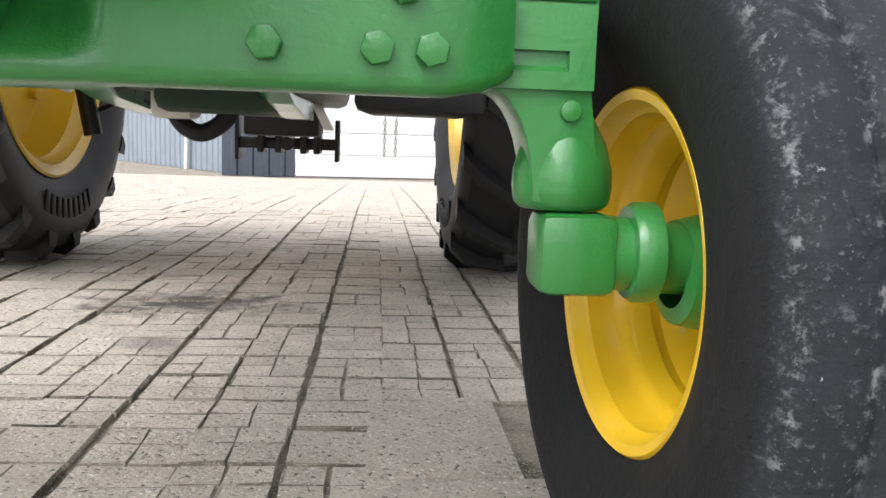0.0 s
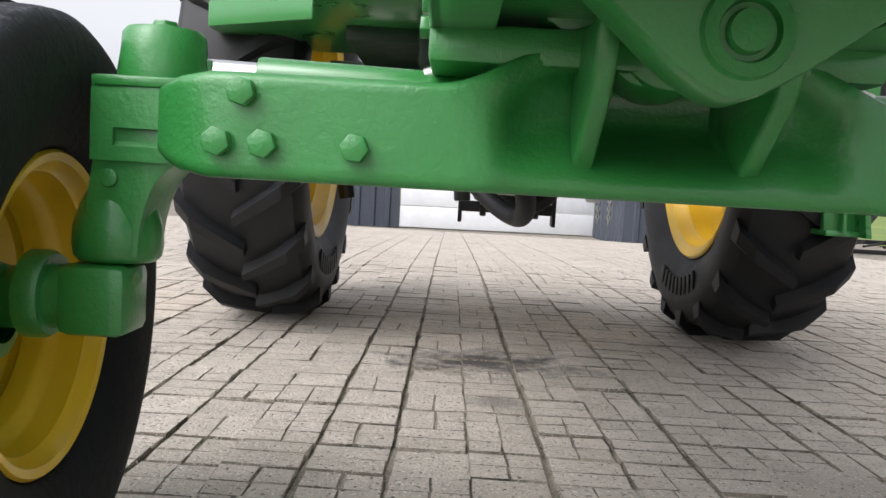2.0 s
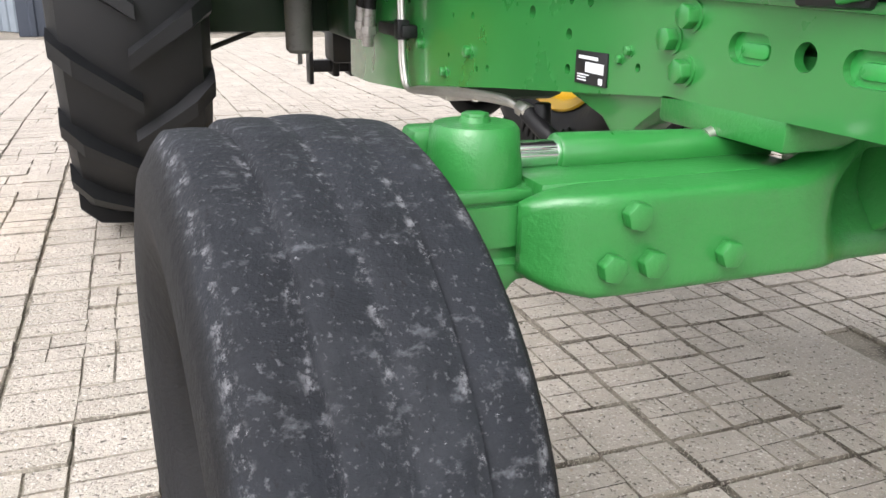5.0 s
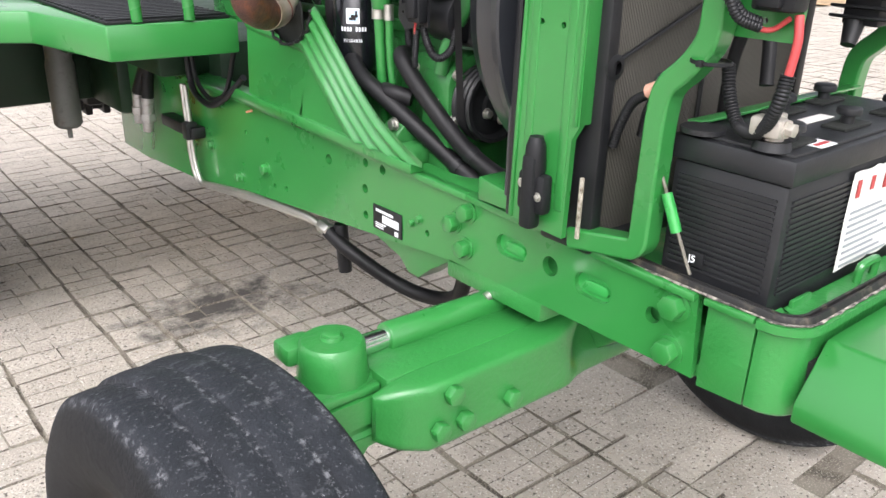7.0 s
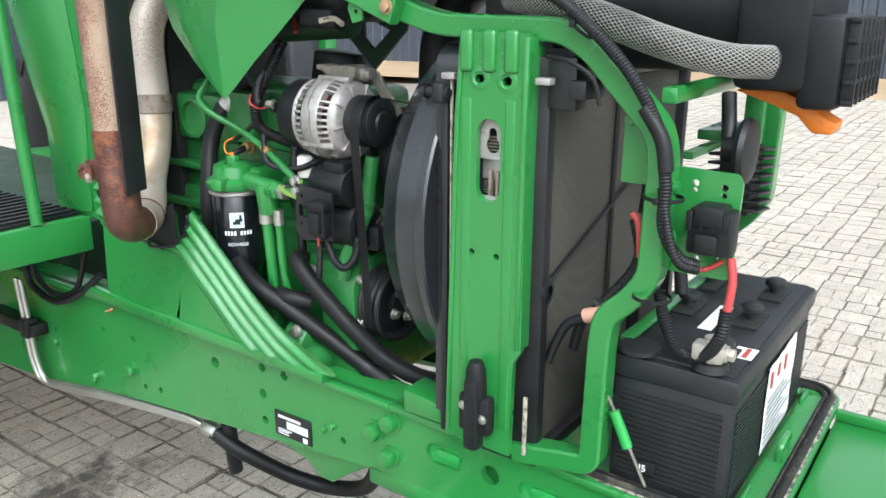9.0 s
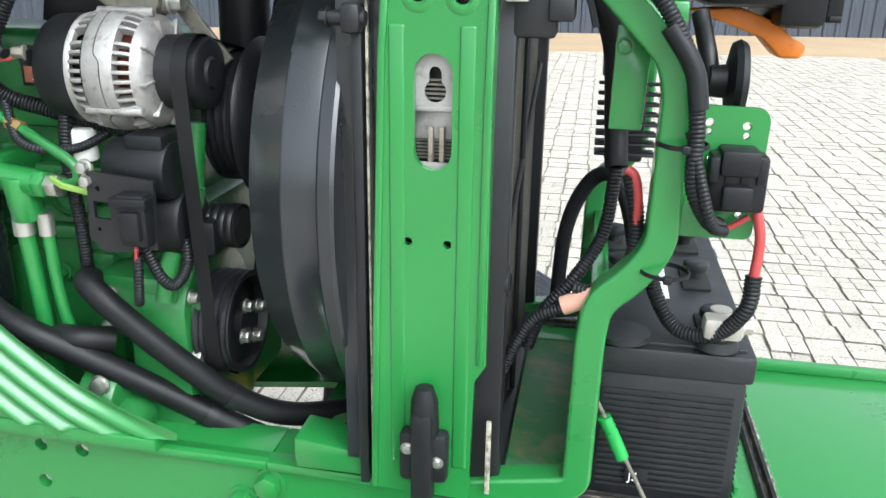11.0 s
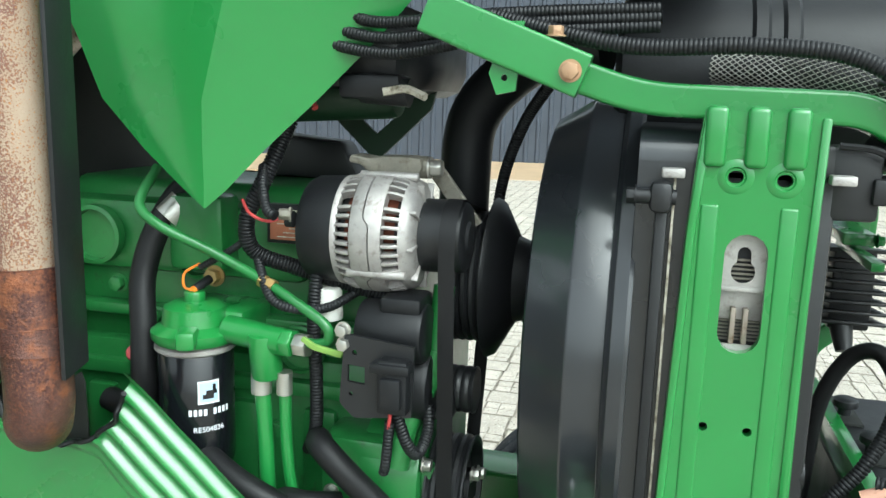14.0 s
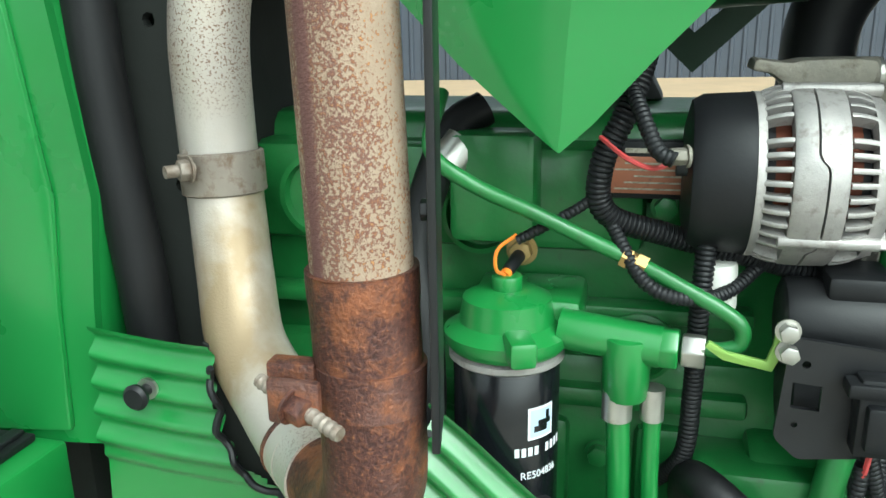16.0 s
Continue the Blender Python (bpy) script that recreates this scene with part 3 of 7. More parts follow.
# meadow beyond the yard
bm = B()
for x0, x1, rows in ((-400, -25.3, (31, 44, 400)), (-25.3, 400, (45.5, 400)), (14.6, 400, (23.4, 44, 400))):
    line = [[bm.verts.new((x, y, (fall(y) if y < 100 else 0.3) + 0.03)) for x in (x0, x1)] for y in rows]
    for a, b in zip(line, line[1:]):
        bm.faces.new((a[0], a[1], b[1], b[0]))
part("meadow", bm, grass, label="short green meadow beyond the yard", category="grass", kind="structure")


def sheet_wall(name, a, b, z0, z1, material, pitch, depth, label, thick=0.25):
    """A wall of trapezoid cladding from a to b with thickness behind it."""
    a, b = Vector((*a, 0)), Vector((*b, 0))
    d = (b - a).normalized()
    n = Vector((d.y, -d.x, 0))
    ln = (b - a).length
    line, s = [], 0.0
    while s < ln:
        for f, out in ((0.0, 0), (0.55, 0), (0.65, 1), (0.9, 1)):
            if s + f * pitch <= ln:
                line.append(a + d * (s + f * pitch) + n * out * depth)
        s += pitch
    line.append(b)
    bm = B()
    low = [bm.verts.new((q.x, q.y, z0)) for q in line]
    high = [bm.verts.new((q.x, q.y, z1)) for q in line]
    for i in range(len(line) - 1):
        bm.faces.new((low[i], low[i + 1], high[i + 1], high[i]))
    back = [bm.verts.new((q.x, q.y, z)) for q, z in ((a - n * thick, z0), (b - n * thick, z0), (b - n * thick, z1), (a - n * thick, z1))]
    bm.faces.new(back)
    bm.faces.new((low[0], high[0], back[3], back[0]))
    bm.faces.new((low[-1], high[-1], back[2], back[1]))
    return part(name, bm, material, label=label, category="wall", kind="structure", sharp=10)


GROUP[0] = YARD
# shed ahead with the white sectional door
Z0 = -0.86
sheet_wall("wall_shed_left", (-3.9, 21.2), (-2.0, 21.45), Z0, 5.2, clad_blue, 0.42, 0.05, "dark blue profiled steel shed wall")
sheet_wall("wall_shed_right_return", (3.55, 22.1), (3.75, 18.6), Z0, 5.2, clad_blue, 0.42, 0.05, "dark blue profiled steel shed wall")
sheet_wall("wall_shed_right", (3.75, 18.6), (9.2, 19.3), Z0, 5.2, clad_blue, 0.42, 0.05, "dark blue profiled steel shed wall")
sheet_wall("wall_shed_over_door", (-2.0, 21.45), (3.55, 22.1), 3.4, 5.2, clad_blue, 0.42, 0.05, "dark blue profiled steel wall above the door")
door = thing("door_1", (0.8, 21.8, Z0), "closed white sectional shed door", "door", kind="structure")
da, db = Vector((-2.0, 21.5, 0)), Vector((3.55, 22.15, 0))
for k in range(7):
    bm = B()
    z = Z0 + 0.02 + k * 0.61
    dd = (db - da).normalized()
    box(bm, -2.78, 2.78, -0.03, 0.03, 0, 0.595, 0.012, turn=None)
    bmesh.ops.transform(bm, matrix=Matrix.Translation(((da.x + db.x) / 2, (da.y + db.y) / 2, z)) @ pose(0, 0, 0, 0, 0, math.degrees(math.atan2(dd.y, dd.x))), verts=bm.verts)
    part("door_panel", bm, door_white, door)

# long grey barn to the side
sheet_wall("wall_barn_long", (-24.5, 43.5), (-3.9, 22.2), Z0, 3.6, clad_grey, 0.3, 0.04, "weathered grey corrugated barn wall")
sheet_wall("wall_barn_gable", (-25.2, 43.9), (-24.5, 43.5), Z0, 3.6, clad_grey, 0.3, 0.04, "weathered grey corrugated barn wall")
bm = B()
d = (Vector((-3.9, 22.2, 0)) - Vector((-24.5, 43.5, 0))).normalized()
n = Vector((d.y, -d.x, 0))
a0, b0 = Vector((-25.6, 44.6, 0)), Vector((-3.0, 21.3, 0))
low = [a0 + n * 0.8, b0 + n * 0.8, b0 - n * 7, a0 - n * 7]
zz = [3.45, 3.45, 5.6, 5.6]
vs = [bm.verts.new((q.x, q.y, z)) for q, z in zip(low, zz)] + [bm.verts.new((q.x, q.y, z + 0.18)) for q, z in zip(low, zz)]
for f in ((3, 2, 1, 0), (4, 5, 6, 7), (0, 1, 5, 4), (1, 2, 6, 5), (2, 3, 7, 6), (3, 0, 4, 7)):
    bm.faces.new([vs[k] for k in f])
part("roof_barn", bm, grey_door, label="grey sheet barn roof with a deep eave", category="roof", kind="structure")

meter = thing("electric_meter_box", (-22.9, 41.7, 1.1), "dark meter box with a white cable on the grey barn wall", "meter box")
q = Vector((-23.0, 41.95, 0)) + n * 0.12
part("case", box(B(), q.x - 0.33, q.x + 0.33, q.y - 0.14, q.y + 0.14, 0.75, 1.75, 0.04), black_paint, meter)
part("cable", hose([(q.x, q.y, 0.8), (q.x + 0.02, q.y, 0.0), (q.x + 0.1, q.y, -0.5), (q.x - 0.1, q.y - 0.1, -0.84)], 0.05, 6), white_plastic, meter, "white cable running down to the ground")

bm = B()
cyl(bm, (-5.45, 23.55, Z0), (-5.38, 23.5, 1.4), 0.055, seg=12)
part("downpipe", bm, white_plastic, label="pale plastic downpipe beside the barn wall", category="pipe")

group_at()
# dark barn along the other side of the yard
sheet_wall("wall_side_barn", (20.6, 24.0), (27.2, -17.0), 0.0, 9.0, clad_blue, 0.36, 0.045, "dark blue profiled steel barn wall")
bm = plate(B(), [(15.6, 24.0), (20.62, 24.0), (27.22, -17.0), (20.6, -17.0)], "z", -0.03, 0.008)
part("verge", bm, sand, label="strip of tan sandy earth along the barn", category="ground", kind="structure")

# far hedge and trees
random.seed(4)
bm = B()
for k in range(260):
    x = random.uniform(-150, 180)
    y = random.uniform(190, 205)
    s = random.uniform(1.5, 3.2)
    t = bmesh.new()
    bmesh.ops.create_icosphere(t, subdivisions=2, radius=s, matrix=Matrix.Translation((x, y, -0.2 + s * 0.4)) @ Matrix.Diagonal((1.5, 1, random.uniform(0.5, 1.1), 1)))
    for v in t.verts:
        v.co += Vector((random.uniform(-1, 1), random.uniform(-1, 1), random.uniform(-1, 1))) * 0.3
    absorb(bm, t)
part("far_hedge", bm, leafy, label="distant row of trees and hedges", category="trees", kind="stuff")

GROUP[0] = YARD
# trailed implement parked at the yard's edge
imp = thing("parked_implement", (10.0, 21.5, -0.85), "parked black farm implement with one raised tyre", "farm implement")
bm = B()
for k in range(9):
    cyl(bm, (7.5 + k * 0.55, 21.0, -0.62), (8.3 + k * 0.55, 21.5, -0.52), 0.035, seg=8)
box(bm, 7.2, 13.0, 21.5, 21.6, -0.58, -0.46, 0.01)
box(bm, 7.2, 13.0, 20.9, 21.0, -0.82, -0.7, 0.01)
for x in (7.4, 9.6, 12.4):
    box(bm, x, x + 0.08, 21.0, 21.6, -0.86, -0.5, 0.01)
part("frame", bm, black_paint, imp)
wheel = part("wheel", lathe(B(), [(0.2, 0), (0.42, 0.02), (0.5, 0.08), (0.5, 0.28), (0.42, 0.34), (0.2, 0.36)], (9.3, 21.3, -0.05), (9.15, 20.6, -0.05), 28), rubber_rear, imp)
part("hub", lathe(B(), [(0.0, 0), (0.2, 0.01), (0.2, 0.08)], (9.22, 20.93, -0.05), (9.07, 20.2, -0.05), 16), grey_door, wheel)
bm = B()
box(bm, 8.8, 10.2, 22.2, 22.8, -0.1, 0.28, 0.05)
part("hopper", bm, green, imp, "green hopper above the frame")

# ---------------------------------------------------------------- the tractor
group_at()
CX, AXC = 0.315, 0.3385  # middle of the frame, middle of the axle
tractor = thing("tractor", (CX, 1.6, 0), "green farm tractor with its hood raised, standing on the pavers", "tractor")


def mirror(bm, middle=CX):
    """Turns a bmesh round to the tractor's other side."""
    for v in bm.verts:
        v.co.x = 2 * middle - v.co.x
    bmesh.ops.reverse_faces(bm, faces=bm.faces)
    return bm


SIDES = (lambda b: b, mirror)


def axle_sides(back=0.0):
    """Sets a part of the front axle, set back by so much, and its twin on the other side."""
    near = lambda b: moved(b, -0.009, -0.014 + back, 0.010)
    return near, lambda b: mirror(near(b), AXC)



# front axle -------------------------------------------------------
def axle_beam():
    """The cast beam: straight ends, a raised and hollowed middle."""
    bm = B()
    rings = []
    xs = [-0.372, -0.36, -0.335, -0.29] + [-0.25 + 0.05 * k for k in range(5)] + [-0.02, 0.0, 0.02, 0.04, 0.055, 0.07, 0.085, 0.1, 0.12, 0.15, 0.18, 0.207, 0.225, 0.26, 0.29]
    xs = xs + [2 * CX - x for x in reversed(xs)]
    for x in xs:
        m = abs(x - CX)
        end = max(0.0, (m - 0.595) / 0.092)
        hump = max(0.0, min(1.0, (0.31 - m) / 0.23))
        hump = hump * hump * (3 - 2 * hump)
        hollow = max(0.0, min(1.0, (0.245 - m) / 0.075))
        hollow = hollow * hollow * (3 - 2 * hollow)
        deep = max(0.0, min(1.0, (0.115 - m) / 0.03))
        zb = 0.674 + 0.03 * end ** 2.5
        zt = 0.820 + 0.10 * hump - 0.02 * end ** 2.5
        yf = 0.016 + 0.02 * hollow + 0.055 * end ** 1.4
        yb = 0.085 + 0.12 * hollow
        sink = 0.045 * hollow + 0.10 * deep * deep * (3 - 2 * deep)
        c = 0.012
        # the front face, from the top edge down, sinks softly into the pocket
        front = []
        for k in range(15):
            f = k / 14
            rise = min(1.0, max(0.0, (f - 0.10) / 0.22)) * min(1.0, max(0.0, (0.94 - f) / 0.42))
            rise = rise * rise * (3 - 2 * rise)
            front.append((yf + sink * rise, zt - c + (zb - zt + 2 * c) * f))
        rim = [(yf + c * 0.3, zb + c * 0.3), (yf + c, zb), (yb, zb), (yb, zt), (yf + c, zt), (yf + c * 0.3, zt - c * 0.3)]
        rings.append([bm.verts.new((x, y, z)) for y, z in rim + front])
    n = len(rings[0])
    for a, b in zip(rings, rings[1:]):
        for k in range(n):
            bm.faces.new((a[k], a[(k + 1) % n], b[(k + 1) % n], b[k]))
    bm.faces.new(rings[0])
    bm.faces.new(rings[-1])
    for v in bm.verts:
        v.co = Vector((AXC + (v.co.x - CX) * 1.0473, v.co.y - 0.014, v.co.z + 0.010))
    return bm


axle = part("front_axle", axle_beam(), green_cast, tractor, "green cast front axle beam", sharp=50)
for x, z in ((-0.269, 0.723), (-0.207, 0.723), (-0.082, 0.724), (-0.238, 0.792)):
    for side in axle_sides():
        part("bolt", side(hex_bolt(B(), (x, 0.018, z), (0, -1, 0), 0.0205, 0.02, 0.0, turn=0.5 + x)), green_cast, axle)
group_at(0.0, -0.014, 0.010)
for x in (0.223, 0.454):
    bm = plate(B(), [(-0.10, 0.90), (0.19, 0.90), (0.19, 0.70), (0.075, 0.70), (0.045, 0.715), (-0.06, 0.80), (-0.09, 0.845)], "x", x - 0.015, x + 0.015, bevel=0.009, seg=3)
    part("rib", bm, green_cast, axle)
bm = lathe(B(), [(0.0, -0.012), (0.04, -0.012), (0.048, -0.004), (0.05, 0.01), (0.06, 0.014), (0.075, 0.02), (0.082, 0.035), (0.085, 0.14)], (0.335, 0.02, 0.905), (0.335, 0.1, 0.905), 40)
part("pivot_boss", bm, green_cast, axle)
bm = plate(B(), [(0.02, 1.02), (0.05, 0.99), (0.24, 0.862), (0.28, 0.835), (0.32, 0.826), (0.36, 0.835), (0.40, 0.862), (0.58, 0.99), (0.61, 1.02)], "y", 0.045, 0.12, bevel=0.012)
part("pivot_support", bm, green_cast, axle)
# yoke hanging from the front support, with the pivot pin's boss
bm = plate(B(), fillet([(0.055, 1.0), (0.10, 0.965), (0.272, 0.812), (0.334, 0.778), (0.396, 0.812), (0.578, 0.945), (0.62, 1.0)], 0.045), "y", -0.24, -0.15, bevel=0.008)
yoke = part("pivot_yoke", bm, green_cast, tractor, "green cast yoke round the axle pivot")
part("yoke_boss", lathe(B(), [(0.03, 0.0), (0.033, 0.009), (0.047, 0.009), (0.05, 0.0)], (0.338, -0.24, 0.855), (0.338, -1, 0.855), 32), green_cast, yoke)
part("pivot_pin", lathe(B(), [(0.024, 0.0), (0.022, 0.014), (0.0, 0.015)], (0.338, -0.24, 0.855), (0.338, -1, 0.855), 24), green_cast, yoke)
group_at()
# rear sliding arms, one on each side
for side in axle_sides(0.040):
    arm = B()
    box(arm, -0.475, -0.33, 0.09, 0.175, 0.69, 0.815, 0.008)
    box(arm, -0.475, -0.345, 0.07, 0.12, 0.685, 0.815, 0.01)
    plate(arm, [(-0.478, 0.69), (-0.345, 0.69), (-0.345, 0.795), (-0.478, 0.795)], "y", 0.05, 0.072, [[(-0.445, 0.712), (-0.36, 0.712), (-0.36, 0.738), (-0.445, 0.738)]])
    box(arm, -0.478, -0.345, 0.054, 0.072, 0.799, 0.815, 0.004)
    plate(arm, [(0.052, 0.71), (0.072, 0.733), (0.072, 0.71)], "x", -0.446, -0.36)
    arm = part("axle_arm", side(arm), green_cast, tractor, "green axle arm sliding behind the beam")
    part("sliding_tube", side(box(B(), -0.338, 0.10, 0.045, 0.150, 0.69, 0.822, 0.006)), green_cast, arm)
    # knuckle housing sweeping down to the king pin
    bm = plate(B(), [(-0.483, 0.815), (-0.345, 0.812), (-0.345, 0.695)] + [(-0.345 + (-0.063) * math.sin(k * math.pi / 16), 0.69 - 0.14 * (1 - math.cos(k * math.pi / 16)) - 0.0 * k) for k in range(0, 9)] + [(-0.408, 0.548), (-0.49, 0.548), (-0.49, 0.60), (-0.478, 0.69)], "y", 0.06, 0.17, bevel=0.018, seg=3)
    lathe(bm, [(0.03, 0.536), (0.056, 0.538), (0.064, 0.546), (0.067, 0.565), (0.066, 0.59), (0.056, 0.625), (0.035, 0.665)], (-0.457, 0.112, 0), (-0.457, 0.112, 1), 36)
    part("knuckle_housing", side(bm), green_cast, arm, sharp=60)
    bm = hex_bolt(B(), (-0.452, 0.062, 0.665), (0, -1, 0), 0.015, 0.006, 0, 0.2)
    cyl(bm, (-0.452, 0.062, 0.665), (-0.452, 0.052, 0.665), 0.014, seg=20, bevel=0.003)
    part("plug", side(bm), green_cast, arm)
    bm = lathe(B(), [(0.0, 0.905), (0.02, 0.905), (0.022, 0.898), (0.056, 0.896), (0.062, 0.888), (0.064, 0.86), (0.068, 0.83), (0.067, 0.815), (0.05, 0.81)], (-0.42, 0.165, 0), (-0.42, 0.165, 1), 36)
    hex_bolt(bm, (-0.42, 0.165, 0.897), (0, 0, 1), 0.02, 0.012, 0)
    box(bm, -0.50, -0.43, 0.19, 0.25, 0.845, 0.885, 0.01)
    box(bm, -0.40, -0.345, 0.165, 0.225, 0.815, 0.86, 0.012)
    bm = moved(bm, 0.019, -0.035, -0.003)
    cap = part("steering_knuckle_cap", side(bm), green_cast, tractor, "round green cap over the king pin")
    # spindle below
    bm = B()
    t = bmesh.new()
    box(t, -0.522, -0.418, 0.07, 0.175, 0.428, 0.535, 0.016)
    absorb(bm, t)
    cyl(bm, (-0.5, 0.125, 0.482), (-0.65, 0.135, 0.470), 0.05, 0.048, 28, 0.004)
    lathe(bm, [(0.03, 0.0), (0.062, 0.0), (0.068, 0.01), (0.068, 0.035), (0.05, 0.04)], (-0.545, 0.125, 0.482), (-0.7, 0.125, 0.482), 32)
    part("spindle", side(moved(bm, 0, -0.03, 0)), green_cast, arm)

# steering cylinders behind the beam
for side in axle_sides():
    bm = cyl(B(), (-0.262, 0.20, 0.836), (0.12, 0.20, 0.826), 0.031, 0.031, 28, 0.006)
    barrel = part("steering_cylinder", side(bm), green, tractor, "green hydraulic steering cylinder with a bright rod")
    part("rod", side(cyl(B(), (-0.37, 0.195, 0.838), (-0.25, 0.20, 0.836), 0.0215, seg=20)), chrome, barrel, "polished chrome rod")
    bm = cyl(B(), (0.0, 0.19, 0.85), (0.06, 0.19, 0.87), 0.012, seg=12)
    cyl(bm, (0.05, 0.19, 0.85), (0.05, 0.19, 0.88), 0.014, seg=6)
    part("hydraulic_fitting", side(bm), steel, barrel)


def front_tyre_profile(w=0.150, r=0.458, bead=0.245):
    """Worn ribbed tread: faint grooves between four ribs, round shoulders, bulged walls."""
    pts = [(0.238, -0.095), (0.25, -0.126), (0.32, -0.158), (0.365, -0.165), (0.405, -0.158), (0.432, -0.142)]
    ribs = 4
    wide = 0.132
    for k in range(ribs):
        a = -wide + 2 * wide * k / ribs
        b = -wide + 2 * wide * (k + 1) / ribs
        crown = r - 0.018 * (((a + b) / 2) / wide) ** 2
        # worn ribs: one edge rubbed down towards the groove, the other still crisp
        pts += [(crown - 0.0022, a + 0.001), (crown - 0.0002, a + 0.004), (crown + 0.001, a + 0.020), (crown + 0.0012, (a + b) / 2), (crown, b - 0.016), (crown - 0.0016, b - 0.009), (crown - 0.0024, b - 0.002)]
    pts += [(0.432, 0.142), (0.405, 0.158), (0.365, 0.165), (0.32, 0.158), (bead + 0.012, 0.13), (bead, 0.105)]
    return [(a * 1.012, b * 1.012) for a, b in pts]


WHEEL_Y, WHEEL_Z = 0.125, 0.463
STEER = radians(4.6)
for side, out in ((SIDES[0], -1), (SIDES[1], 1)):
    cx = AXC + out * (AXC + 0.675)
    pin = AXC + out * (AXC + 0.464)
    hub_at = Vector((pin, WHEEL_Y, WHEEL_Z)) + Matrix.Rotation(STEER, 3, "Z") @ Vector((cx - pin, 0, 0))
    p0, p1 = hub_at, hub_at + Matrix.Rotation(STEER, 3, "Z") @ Vector((1, 0, 0))
    tyre = part("front_wheel", lathe(B(), front_tyre_profile(), p0, p1, 96), tyre_front, tractor, "worn ribbed front tyre on a yellow rim", sharp=45)
    s = -out  # towards the tractor
    rim = [(0.246, 0.112), (0.25, 0.118), (0.245, 0.124), (0.232, 0.12), (0.224, 0.10), (0.216, 0.094), (0.214, 0.055), (0.209, 0.047), (0.199, 0.042), (0.193, 0.03), (0.190, 0.0), (0.196, -0.008), (0.196, -0.018), (0.186, -0.03), (0.172, -0.05), (0.167, -0.078), (0.158, -0.087), (0.10, -0.09), (0.0, -0.09)]
    bm = lathe(B(), [(r, s * h) for r, h in rim], p0, p1, 72)
    lathe(bm, [(0.239, -s * 0.097), (0.241, -s * 0.106), (0.236, -s * 0.109), (0.226, -s * 0.10), (0.212, -s * 0.08), (0.17, -s * 0.06)], p0, p1, 72)
    part("rim", bm, yellow, tyre, "yellow steel rim")
    bm = lathe(B(), [(r, s * h) for r, h in [(0.152, -0.082), (0.15, -0.066), (0.145, -0.06), (0.10, -0.045), (0.085, -0.02), (0.078, 0.02), (0.072, 0.045), (0.05, 0.05)]], p0, p1, 48)
    hub = part("hub", bm, green_cast, tyre, "green wheel hub")
    for k in range(6):
        a = 2 * math.pi * (k + 0.4) / 6
        at_ = hub_at + Matrix.Rotation(STEER, 3, "Z") @ Vector((-s * 0.066, 0.128 * math.cos(a), 0.128 * math.sin(a)))
        part("wheel_bolt", hex_bolt(B(), at_, Matrix.Rotation(STEER, 3, "Z") @ Vector((s, 0, 0)), 0.011, 0.012, 0), green_cast, hub)

